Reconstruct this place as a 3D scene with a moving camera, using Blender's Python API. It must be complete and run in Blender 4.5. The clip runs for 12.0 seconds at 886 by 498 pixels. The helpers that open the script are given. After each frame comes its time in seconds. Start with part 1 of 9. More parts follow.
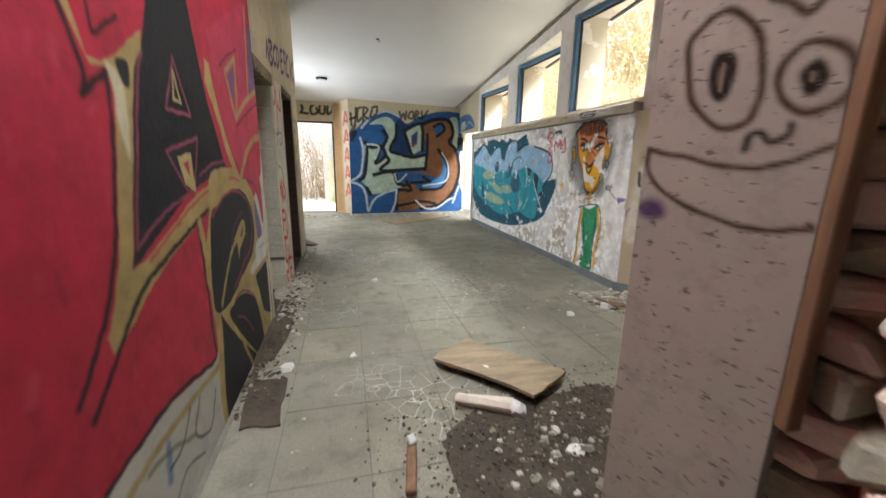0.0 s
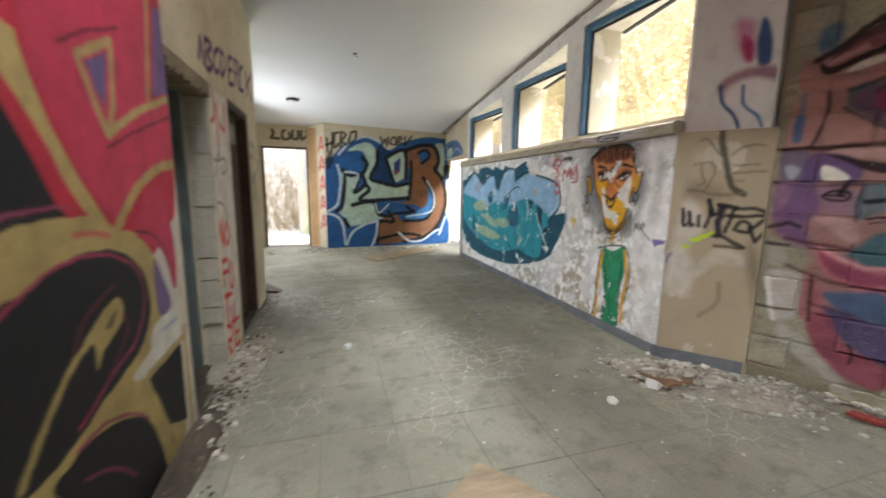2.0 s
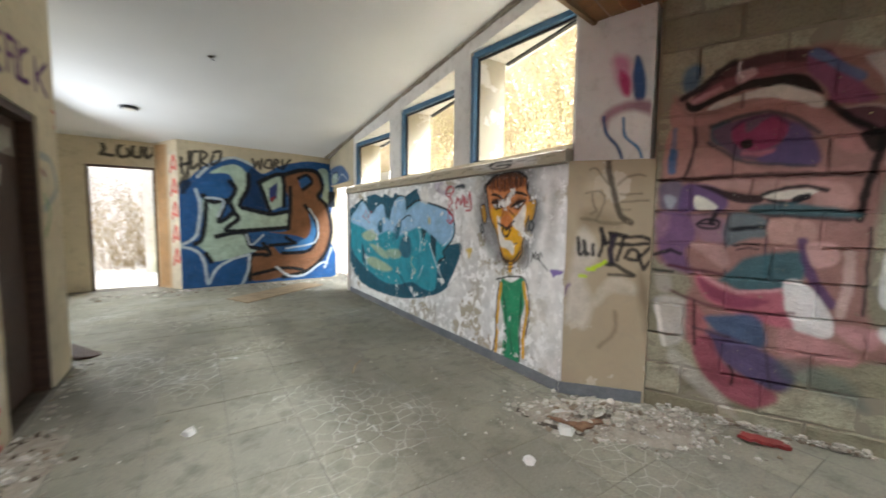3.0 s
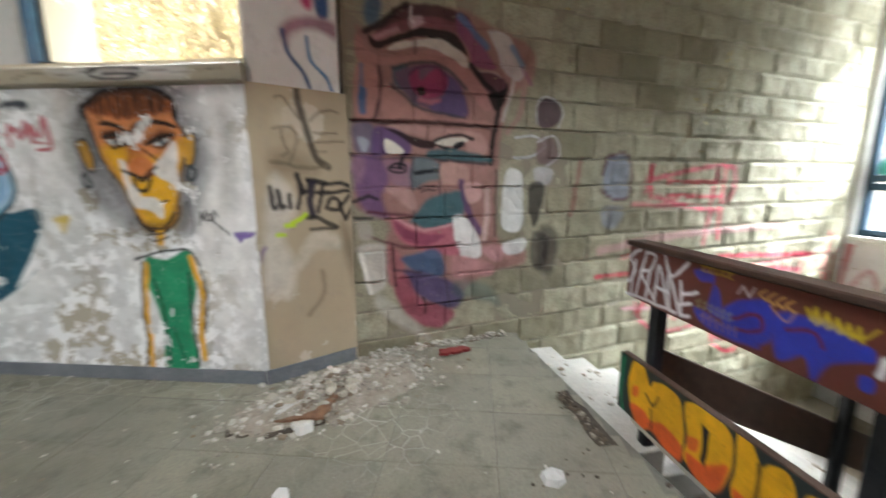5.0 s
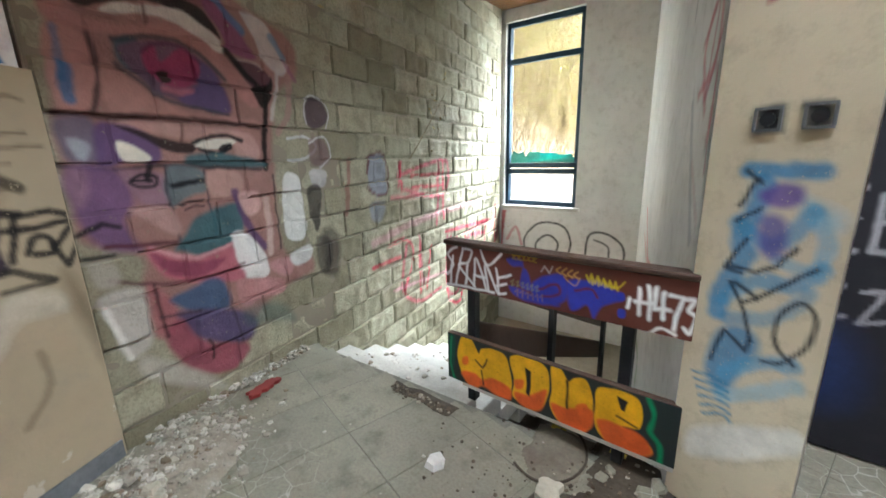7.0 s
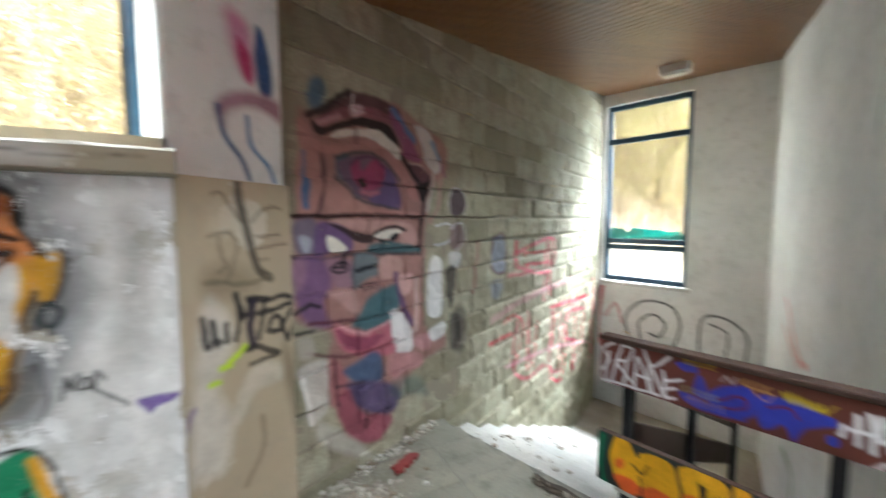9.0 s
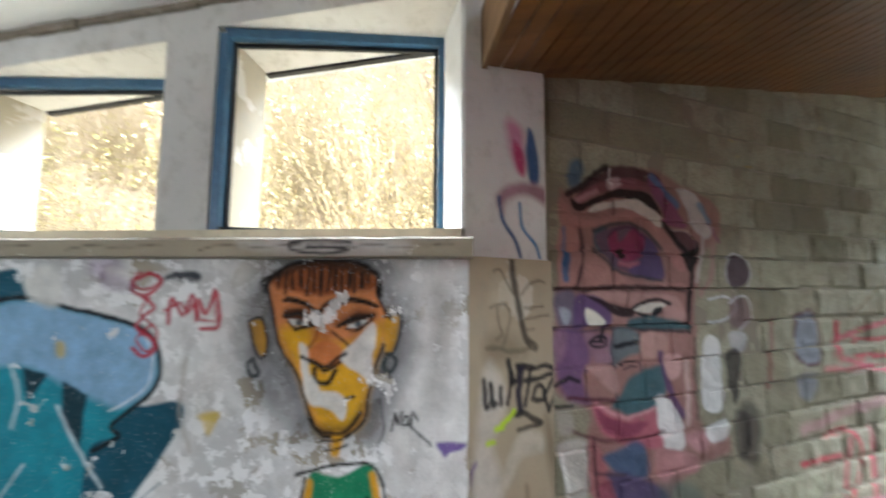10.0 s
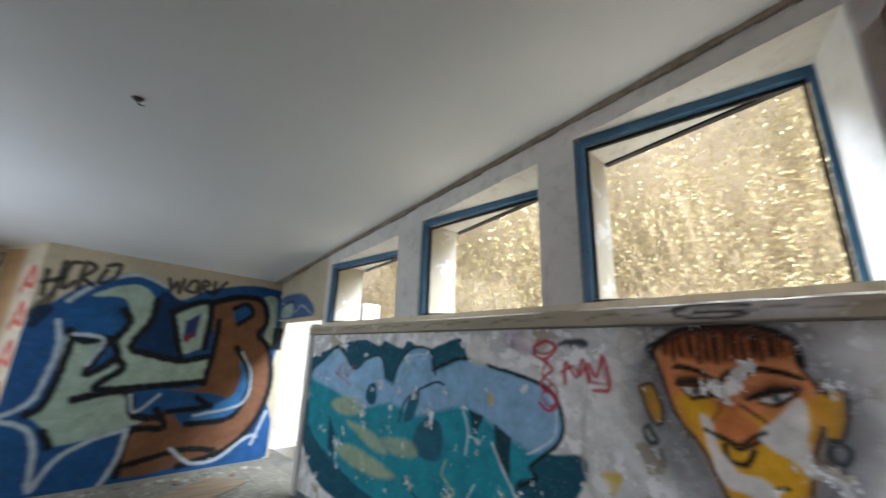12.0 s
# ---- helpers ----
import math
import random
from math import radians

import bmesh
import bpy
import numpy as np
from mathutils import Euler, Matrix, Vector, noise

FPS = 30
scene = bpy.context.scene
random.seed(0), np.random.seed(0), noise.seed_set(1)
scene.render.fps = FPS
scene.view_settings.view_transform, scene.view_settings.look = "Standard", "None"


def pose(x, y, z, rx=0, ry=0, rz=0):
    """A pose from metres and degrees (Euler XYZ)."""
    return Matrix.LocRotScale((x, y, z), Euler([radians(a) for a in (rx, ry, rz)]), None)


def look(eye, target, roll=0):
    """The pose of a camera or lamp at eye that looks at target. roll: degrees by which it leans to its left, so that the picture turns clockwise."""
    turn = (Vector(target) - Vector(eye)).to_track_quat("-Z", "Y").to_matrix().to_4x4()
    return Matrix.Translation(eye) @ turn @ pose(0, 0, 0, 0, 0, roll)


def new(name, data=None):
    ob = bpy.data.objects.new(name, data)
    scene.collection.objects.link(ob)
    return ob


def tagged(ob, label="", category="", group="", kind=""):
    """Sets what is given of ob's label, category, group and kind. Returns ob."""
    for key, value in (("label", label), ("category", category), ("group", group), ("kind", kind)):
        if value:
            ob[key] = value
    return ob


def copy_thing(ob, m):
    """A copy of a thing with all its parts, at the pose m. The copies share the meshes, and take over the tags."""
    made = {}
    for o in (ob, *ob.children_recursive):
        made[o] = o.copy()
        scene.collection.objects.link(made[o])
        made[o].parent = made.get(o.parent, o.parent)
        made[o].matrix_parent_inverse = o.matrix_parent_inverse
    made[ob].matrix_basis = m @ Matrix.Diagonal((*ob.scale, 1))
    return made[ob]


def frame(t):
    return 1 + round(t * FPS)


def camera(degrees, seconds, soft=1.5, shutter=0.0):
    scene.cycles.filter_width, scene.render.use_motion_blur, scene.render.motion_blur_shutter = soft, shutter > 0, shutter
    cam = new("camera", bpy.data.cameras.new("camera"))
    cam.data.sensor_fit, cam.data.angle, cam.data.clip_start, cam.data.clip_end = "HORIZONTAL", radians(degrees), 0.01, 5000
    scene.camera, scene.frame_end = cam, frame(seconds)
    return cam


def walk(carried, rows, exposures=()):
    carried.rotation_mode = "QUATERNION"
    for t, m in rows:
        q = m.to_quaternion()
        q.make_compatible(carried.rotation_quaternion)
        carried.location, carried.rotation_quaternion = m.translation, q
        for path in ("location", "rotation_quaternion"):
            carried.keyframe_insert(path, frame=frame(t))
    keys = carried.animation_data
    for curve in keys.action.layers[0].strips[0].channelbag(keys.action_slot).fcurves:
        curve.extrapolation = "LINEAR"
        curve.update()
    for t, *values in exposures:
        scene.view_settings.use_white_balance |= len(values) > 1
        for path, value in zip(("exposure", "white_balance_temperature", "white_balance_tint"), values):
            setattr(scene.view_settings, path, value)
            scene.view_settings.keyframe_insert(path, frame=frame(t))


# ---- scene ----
cam = camera(98.3, 12.0, soft=1.6, shutter=0.5)
EXPOSURES = [(0, 1.08, 6350, 10), (2.5, 1.05, 6250, 9), (4.5, 1.2, 6200, 8), (5.5, 1.22, 5950, 5), (8.5, 1.3, 5850, 4), (10.5, 0.78, 5700, 8), (12, 0.3, 5700, 9)]
walk(cam, [
    (0.0, look((-0.661, 1.415, 1.286), (-0.162, 3.421, 0.816), 0.8)),
    (0.5, look((-0.616, 1.680, 1.291), (-0.184, 3.708, 0.849), 0.9)),
    (1.0, look((-0.606, 1.906, 1.289), (-0.307, 3.962, 0.865), 0.9)),
    (1.5, look((-0.635, 2.132, 1.326), (-0.313, 4.190, 0.930), 1.0)),
    (2.0, look((-0.526, 2.313, 1.341), (0.072, 4.320, 1.011), 0.7)),
    (2.5, look((-0.439, 2.534, 1.348), (0.422, 4.459, 1.125), 0.5)),
    (4.5, look((-0.044, 3.284, 1.273), (1.928, 4.018, 1.012), 0.3)),
    (5.0, look((-0.092, 3.431, 1.253), (1.987, 3.598, 0.871), -0.2)),
    (5.5, look((-0.046, 3.537, 1.266), (1.958, 3.054, 0.771), -0.6)),
    (6.0, look((0.093, 3.648, 1.302), (1.941, 2.769, 0.747), -0.6)),
    (6.5, look((0.095, 3.819, 1.353), (1.786, 2.680, 0.773), -0.7)),
    (8.5, look((0.248, 4.326, 1.572), (1.830, 2.947, 1.276), -0.2)),
    (9.0, look((0.285, 4.460, 1.609), (2.156, 3.478, 1.447), 0.0)),
    (9.5, look((0.292, 4.575, 1.618), (2.386, 4.242, 1.645), 0.1)),
    (10.0, look((0.258, 4.639, 1.653), (2.360, 4.832, 1.842), 0.4)),
    (10.5, look((0.176, 4.707, 1.639), (2.182, 5.290, 1.998), 0.6)),
    (11.0, look((0.026, 4.769, 1.624), (1.881, 5.675, 2.104), 1.1)),
    (11.5, look((-0.094, 4.836, 1.606), (1.581, 6.018, 2.148), 1.6)),
    (12.0, look((-0.108, 4.900, 1.594), (1.269, 6.411, 2.153), 1.9)),
], EXPOSURES)

# ---- world and lights ----
world = bpy.data.worlds.new("sky")
scene.world = world
world.use_nodes = True
wn = world.node_tree.nodes
sky = wn.new("ShaderNodeTexSky")
sky.sky_type = "NISHITA"
sky.sun_disc = False
sky.dust_density = 6.0
sky.air_density = 0.6
sky.sun_elevation = radians(42)
sky.sun_rotation = radians(283)
world.node_tree.links.new(sky.outputs[0], wn["Background"].inputs[0])
wn["Background"].inputs[1].default_value = 0.125

sun_data = bpy.data.lights.new("sun", "SUN")
sun_data.energy, sun_data.angle, sun_data.color = 2.5, radians(14), (1.0, 0.97, 0.92)
sun = new("sun", sun_data)
sun.matrix_world = look((-26, 6, 24), (0, 0, 0))


def add_daylight(eye, target, w, h, watts, color=(0.94, 0.97, 1.0), spread=180):
    """An area lamp standing in for daylight, at an opening or added without one."""
    data = bpy.data.lights.new("window_light", "AREA")
    data.shape, data.size, data.size_y, data.energy, data.color = "RECTANGLE", w, h, watts, color
    data.spread = math.radians(spread)
    lamp = new("window_light", data)
    lamp.matrix_world = look(eye, target)
    return lamp


# skylight falling in at the slanted windows, the stair window and the far doorway
add_daylight((4.6, 5.4, 5.5), (1.2, 5.1, 0.9), 1.5, 1.2, 500)
add_daylight((4.6, 7.1, 5.3), (1.0, 6.8, 0.8), 1.5, 1.2, 500)
add_daylight((4.6, 8.8, 5.1), (0.8, 8.5, 0.7), 1.5, 1.2, 360)
add_daylight((4.9, -7.8, 7.6), (3.6, 1.5, 0.8), 6.0, 3.0, 2900, spread=110)
add_daylight((2.4, -4.8, 3.4), (4.9, -0.6, 1.2), 3.0, 3.0, 260)
add_daylight((-1.42, 13.6, 4.6), (-1.1, 9.5, 0.3), 1.4, 1.0, 160)
# added fill lamp over the corridor; no roof opening is known there
add_daylight((-0.72, 3.05, 4.28), (-0.72, 3.06, 0.0), 0.95, 0.8, 80, spread=165)
# added fill lamp in the unseen recess, whose wall has no opening
add_daylight((-2.5, 9.4, 1.8), (0.5, 8.4, 0.7), 2.2, 1.6, 75, spread=160)

# ---- materials ----
def lin(h):
    """Hex colour to linear RGB."""
    out = []
    for i in (0, 2, 4):
        c = int(h[i:i + 2], 16) / 255
        out.append(c / 12.92 if c < 0.04045 else ((c + 0.055) / 1.055) ** 2.4)
    return tuple(out)


class Mat:
    """A small builder for node materials."""

    def __init__(self, name, rough=0.8, metal=0.0, spec=0.3):
        self.m = bpy.data.materials.new(name)
        self.m.use_nodes = True
        self.t = self.m.node_tree
        self.b = self.t.nodes["Principled BSDF"]
        self.b.inputs["Roughness"].default_value = rough
        self.b.inputs["Metallic"].default_value = metal
        self.b.inputs["Specular IOR Level"].default_value = spec
        self.pos = self.t.nodes.new("ShaderNodeNewGeometry").outputs["Position"]

    def node(self, kind, **values):
        n = self.t.nodes.new(kind)
        for k, v in values.items():
            n.inputs[k].default_value = v
        return n

    def link(self, a, b):
        self.t.links.new(a, b)

    def noise(self, scale, detail=4.0, rough=0.55, stretch=None):
        n = self.node("ShaderNodeTexNoise", Scale=scale, Detail=detail, Roughness=rough)
        if stretch:
            mp = self.t.nodes.new("ShaderNodeMapping")
            mp.inputs["Scale"].default_value = stretch
            self.link(self.pos, mp.inputs["Vector"])
            self.link(mp.outputs[0], n.inputs["Vector"])
        else:
            self.link(self.pos, n.inputs["Vector"])
        return n.outputs[0]

    def ramp(self, fac, a, b, ca=(0, 0, 0), cb=(1, 1, 1)):
        r = self.t.nodes.new("ShaderNodeValToRGB")
        r.color_ramp.elements[0].position, r.color_ramp.elements[1].position = a, b
        r.color_ramp.elements[0].color = (*ca, 1)
        r.color_ramp.elements[1].color = (*cb, 1)
        self.link(fac, r.inputs[0])
        return r.outputs[0]

    def mix(self, fac, a, b, mode="MIX"):
        m = self.t.nodes.new("ShaderNodeMix")
        m.data_type, m.blend_type = "RGBA", mode
        for v, i in ((fac, 0), (a, 6), (b, 7)):
            if hasattr(v, "is_output"):
                self.link(v, m.inputs[i])
            else:
                m.inputs[i].default_value = v if i == 0 else (*v, 1)
        return m.outputs[2]

    def math(self, op, a, b=0.0):
        m = self.t.nodes.new("ShaderNodeMath")
        m.operation = op
        for v, i in ((a, 0), (b, 1)):
            if hasattr(v, "is_output"):
                self.link(v, m.inputs[i])
            else:
                m.inputs[i].default_value = v
        return m.outputs[0]

    def colour(self, c):
        self.link(c, self.b.inputs["Base Color"])

    def bump(self, h, strength=0.3, dist=0.01):
        n = self.node("ShaderNodeBump", Strength=strength, Distance=dist)
        self.link(h, n.inputs["Height"])
        self.link(n.outputs[0], self.b.inputs["Normal"])

    def random(self):
        return self.t.nodes.new("ShaderNodeObjectInfo").outputs["Random"]


def surface(name, a, b, scale=3.0, fine=40.0, rough=0.85, metal=0.0, bump=0.25, dark=0.6, spec=0.3, stretch=None, vary=0.0):
    """Two tones in large patches, fine grain, dirt and relief."""
    m = Mat(name, rough, metal, spec)
    big = m.ramp(m.noise(scale, 6, 0.6, stretch), 0.35, 0.65)
    c = m.mix(big, a, b)
    grain = m.noise(fine, 3, 0.6, stretch)
    c = m.mix(m.ramp(grain, 0.3, 0.62, (0.35, 0.35, 0.35), (0, 0, 0)), c, tuple(x * dark for x in a))
    if vary:
        c = m.mix(m.math("MULTIPLY", m.random(), vary), c, tuple(x * 0.45 for x in b))
    m.colour(c)
    m.bump(grain, bump, 0.008)
    return m.m


def plaster(name, base, under, worn=0.6, scale=2.2, painted=False, fine=55.0, rough=0.85, chip=0.5, pits=False, flakes=False):
    """Old plaster that peels down to an under-layer; 'paint' holds sprayed colour and its cover."""
    m = Mat(name, rough)
    n1 = m.noise(scale, 9, 0.62)
    n2 = m.noise(fine, 4, 0.6)
    n3 = m.noise(0.9, 5, 0.6)
    c = m.mix(m.ramp(n3, 0.35, 0.7), base, tuple(x * 0.78 for x in base))
    c = m.mix(m.ramp(m.noise(9.0, 6, 0.7), 0.5, 0.75, (0, 0, 0), (0.45, 0.45, 0.45)), c, tuple(x * 0.6 for x in under))
    peel = m.ramp(n1, worn, worn + 0.02)
    c = m.mix(peel, c, under)
    if flakes:
        c = m.mix(m.ramp(m.noise(2.1, 8, 0.66), 0.50, 0.58, (0, 0, 0), (0.55, 0.55, 0.55)), c, (0.46, 0.45, 0.43))
        c = m.mix(m.ramp(m.noise(8.5, 10, 0.7), 0.52, 0.535), c, (0.84, 0.83, 0.81))
    if painted:
        a = m.t.nodes.new("ShaderNodeAttribute")
        a.attribute_name = "paint"
        keep = m.ramp(m.noise(scale * 1.7, 10, 0.68), worn + 0.04, worn + 0.055, (1, 1, 1), (0.08, 0.08, 0.08))
        grit = m.ramp(m.noise(95.0, 3, 0.6), 0.26, 0.38, (1 - chip, 1 - chip, 1 - chip), (1, 1, 1))
        cover = m.math("MULTIPLY", m.math("MULTIPLY", a.outputs["Alpha"], keep), grit)
        mottle = m.ramp(m.noise(7.0, 8, 0.68), 0.30, 0.70, (0.62, 0.62, 0.62), (1.08, 1.08, 1.08))
        tone = m.mix(1.0, a.outputs["Color"], mottle, "MULTIPLY")
        c = m.mix(cover, c, tone)
    if pits:
        pit = m.ramp(m.noise(26.0, 3, 0.5, (1, 1, 2.4)), 0.62, 0.68)
        c = m.mix(m.math("MULTIPLY", pit, 0.75), c, tuple(x * 0.35 for x in under))
    m.colour(c)
    h = m.math("ADD", m.math("MULTIPLY", peel, -0.6), m.math("MULTIPLY", n2, 0.35))
    m.bump(h, 0.35, 0.012)
    return m.m


M = {}
M["white_wall"] = plaster("white_plaster", (0.66, 0.64, 0.60), (0.42, 0.38, 0.30), 0.72)
def ceiling_material():
    m = Mat("ceiling_paint", 0.9)
    c = m.mix(m.ramp(m.noise(0.45, 4, 0.5), 0.35, 0.65), (0.72, 0.725, 0.73), (0.64, 0.645, 0.65))
    c = m.mix(m.ramp(m.noise(3.5, 9, 0.7), 0.66, 0.78, (0, 0, 0), (0.5, 0.5, 0.5)), c, (0.45, 0.43, 0.39))
    m.colour(c)
    m.bump(m.noise(30.0, 3, 0.5), 0.12, 0.01)
    return m.m


M["ceiling"] = ceiling_material()
M["cream_wall"] = plaster("cream_plaster", (0.66, 0.58, 0.42), (0.40, 0.34, 0.24), 0.68)
M["worn_wall"] = plaster("worn_plaster", (0.66, 0.64, 0.61), (0.40, 0.345, 0.25), 0.535, 2.6, False)
M["worn_wall_p"] = plaster("worn_plaster_sprayed", (0.74, 0.725, 0.70), (0.41, 0.36, 0.275), 0.555, 2.6, True, flakes=True)
M["brown_wall"] = plaster("brown_plaster", (0.44, 0.36, 0.245), (0.52, 0.46, 0.36), 0.60, 2.4, False)
M["brown_wall_p"] = plaster("brown_plaster_sprayed", (0.44, 0.36, 0.245), (0.52, 0.46, 0.36), 0.60, 2.4, True)
M["red_wall_p"] = plaster("painted_plaster_sprayed", (0.55, 0.52, 0.46), (0.40, 0.36, 0.28), 0.80, 2.0, True, 30.0, 0.6, 0.0)
M["far_wall"] = plaster("painted_far_plaster", (0.50, 0.43, 0.30), (0.38, 0.33, 0.25), 0.68, 3.0, False)
M["far_wall_p"] = plaster("painted_far_plaster_sprayed", (0.50, 0.43, 0.30), (0.38, 0.33, 0.25), 0.68, 3.0, True)
M["cream_paint"] = plaster("painted_cream_plaster", (0.66, 0.57, 0.41), (0.42, 0.36, 0.26), 0.70, 2.0, False)
M["cream_paint_p"] = plaster("painted_cream_plaster_sprayed", (0.66, 0.57, 0.41), (0.42, 0.36, 0.26), 0.70, 2.0, True)
M["white_paint"] = plaster("painted_white_plaster", (0.80, 0.79, 0.77), (0.62, 0.58, 0.52), 0.74, 2.0, False)
M["white_paint_p"] = plaster("painted_white_plaster_sprayed", (0.80, 0.79, 0.77), (0.62, 0.58, 0.52), 0.74, 2.0, True)
M["stucco"] = plaster("grey_stucco", (0.48, 0.42, 0.36), (0.30, 0.25, 0.20), 0.70, 6.0, False, 24.0)
M["stucco_p"] = plaster("grey_stucco_sprayed", (0.48, 0.42, 0.36), (0.30, 0.25, 0.20), 0.74, 6.0, True, 24.0, 0.9, 0.3, True)
M["black_wall"] = plaster("black_painted_plaster", (0.022, 0.022, 0.028), (0.05, 0.05, 0.06), 0.7, 2.0, False)
M["black_wall_p"] = plaster("black_painted_plaster_sprayed", (0.022, 0.022, 0.028), (0.05, 0.05, 0.06), 0.7, 2.0, True)
# near-black colour stands in for the shade of the unlit side rooms
M["dark_room"] = surface("shade_black_plaster", (0.03, 0.027, 0.024), (0.05, 0.045, 0.04))
M["concrete"] = surface("bare_concrete", (0.34, 0.30, 0.23), (0.42, 0.37, 0.29), 3.0, 45.0)
M["jamb"] = surface("broken_jamb_plaster", (0.40, 0.36, 0.29), (0.50, 0.45, 0.36), 4.0, 30.0, bump=0.6)
M["cove"] = surface("brown_ceiling_joint", (0.20, 0.165, 0.12), (0.34, 0.30, 0.24), 9.0, 40.0, bump=0.7)
M["mortar"] = surface("mortar", (0.30, 0.27, 0.205), (0.40, 0.36, 0.28), 6.0, 60.0, bump=0.6)
M["wood_ceiling"] = surface("varnished_boards", (0.13, 0.053, 0.015), (0.20, 0.085, 0.025), 2.0, 30.0, 0.36, stretch=(6, 0.6, 1), bump=0.1)
M["fascia"] = surface("raw_timber", (0.24, 0.14, 0.065), (0.17, 0.095, 0.045), 3.0, 40.0, 0.6, stretch=(1, 8, 8))
M["post_wood"] = surface("worn_post_timber", (0.24, 0.13, 0.07), (0.15, 0.08, 0.045), 3.0, 40.0, 0.6, stretch=(10, 10, 1))
M["reveal"] = surface("stained_reveal", (0.33, 0.26, 0.17), (0.19, 0.145, 0.095), 5.0, 30.0, bump=0.7)
M["lining"] = surface("drab_door_lining", (0.15, 0.18, 0.18), (0.10, 0.115, 0.11), 5.0, 40.0, 0.7)
M["blue_metal"] = surface("blue_steel_paint", (0.035, 0.10, 0.19), (0.05, 0.14, 0.25), 9.0, 60.0, 0.45, 0.0, 0.15, 0.4, 0.5)
M["dark_metal"] = surface("dark_steel", (0.018, 0.02, 0.024), (0.03, 0.032, 0.036), 9.0, 60.0, 0.45, 0.3)
M["teal_frame"] = surface("teal_steel_paint", (0.02, 0.045, 0.075), (0.03, 0.07, 0.11), 9.0, 60.0, 0.4, 0.0, 0.1)
M["skirting"] = surface("skirting_tile", (0.13, 0.14, 0.15), (0.19, 0.20, 0.21), 4.0, 40.0, 0.6)
M["dark_wood"] = surface("dark_wood", (0.05, 0.028, 0.02), (0.08, 0.045, 0.03), 3.0, 40.0, 0.6, stretch=(2, 10, 10))
M["ply"] = surface("plywood", (0.34, 0.255, 0.16), (0.20, 0.15, 0.095), 3.5, 30.0, 0.75, stretch=(1, 4, 1), dark=0.5)
M["dirt"] = surface("dirt", (0.045, 0.034, 0.023), (0.082, 0.064, 0.045), 6.0, 50.0, bump=0.6)
M["brick"] = surface("red_brick", (0.62, 0.44, 0.36), (0.70, 0.56, 0.48), 7.0, 60.0, bump=0.6, vary=0.4)
M["lamp_white"] = surface("lamp_plastic", (0.6, 0.58, 0.54), (0.7, 0.68, 0.64), 9.0, 60.0, 0.4)
M["step"] = surface("stone_step", (0.40, 0.38, 0.34), (0.50, 0.47, 0.42), 3.0, 50.0, 0.7)
M["soil"] = surface("leaf_litter", (0.32, 0.25, 0.16), (0.42, 0.35, 0.24), 1.2, 14.0, bump=0.8)
M["twig"] = surface("twig_bark", (0.24, 0.18, 0.11), (0.40, 0.32, 0.19), 3.0, 30.0)
M["leaf"] = surface("dry_yellow_leaves", (0.44, 0.36, 0.16), (0.52, 0.42, 0.22), 1.0, 12.0, vary=0.4)
M["leaf_green"] = surface("olive_leaves", (0.33, 0.33, 0.10), (0.46, 0.41, 0.15), 1.0, 12.0)
M["white_out"] = surface("white_render", (0.72, 0.70, 0.66), (0.62, 0.60, 0.55), 2.0, 30.0)
g = Mat("window_glass", 0.05)
g.b.inputs["Transmission Weight"].default_value = 1.0
g.b.inputs["IOR"].default_value = 1.02
g.b.inputs["Base Color"].default_value = (0.96, 0.98, 0.97, 1)
M["glass"] = g.m

M["bedding"] = surface("floor_bedding", (0.13, 0.12, 0.10), (0.20, 0.185, 0.15), 4.0, 60.0)


def tile_material():
    m = Mat("floor_tile", 0.62, 0.0, 0.35)
    c = m.mix(m.ramp(m.noise(0.7, 6, 0.62), 0.36, 0.66), (0.18, 0.166, 0.117), (0.305, 0.287, 0.217))
    c = m.mix(m.math("MULTIPLY", m.random(), 0.35), c, (0.17, 0.165, 0.14))
    c = m.mix(m.ramp(m.noise(6.0, 8, 0.7), 0.50, 0.70, (0, 0, 0), (0.75, 0.75, 0.75)), c, (0.10, 0.088, 0.065))
    grain = m.noise(70.0, 4, 0.65)
    c = m.mix(m.ramp(grain, 0.25, 0.6, (0.45, 0.45, 0.45), (0, 0, 0)), c, (0.10, 0.095, 0.08))
    v = m.t.nodes.new("ShaderNodeTexVoronoi")
    v.feature = "DISTANCE_TO_EDGE"
    v.inputs["Scale"].default_value = 9.0
    warp = m.mix(0.06, m.pos, m.noise(5.0, 3, 0.5), "ADD")
    m.link(warp, v.inputs["Vector"])
    crack = m.ramp(v.outputs["Distance"], 0.008, 0.022, (1, 1, 1), (0, 0, 0))
    patch = m.ramp(m.noise(0.55, 3, 0.5), 0.47, 0.57)
    line = m.math("MULTIPLY", m.math("MULTIPLY", crack, patch), 0.8)
    c = m.mix(line, c, (0.52, 0.50, 0.45))
    m.colour(c)
    m.bump(grain, 0.25, 0.006)
    r = m.ramp(m.noise(2.0, 5, 0.6), 0.3, 0.7, (0.5, 0.5, 0.5), (0.85, 0.85, 0.85))
    m.link(r, m.b.inputs["Roughness"])
    return m.m


M["tile"] = tile_material()


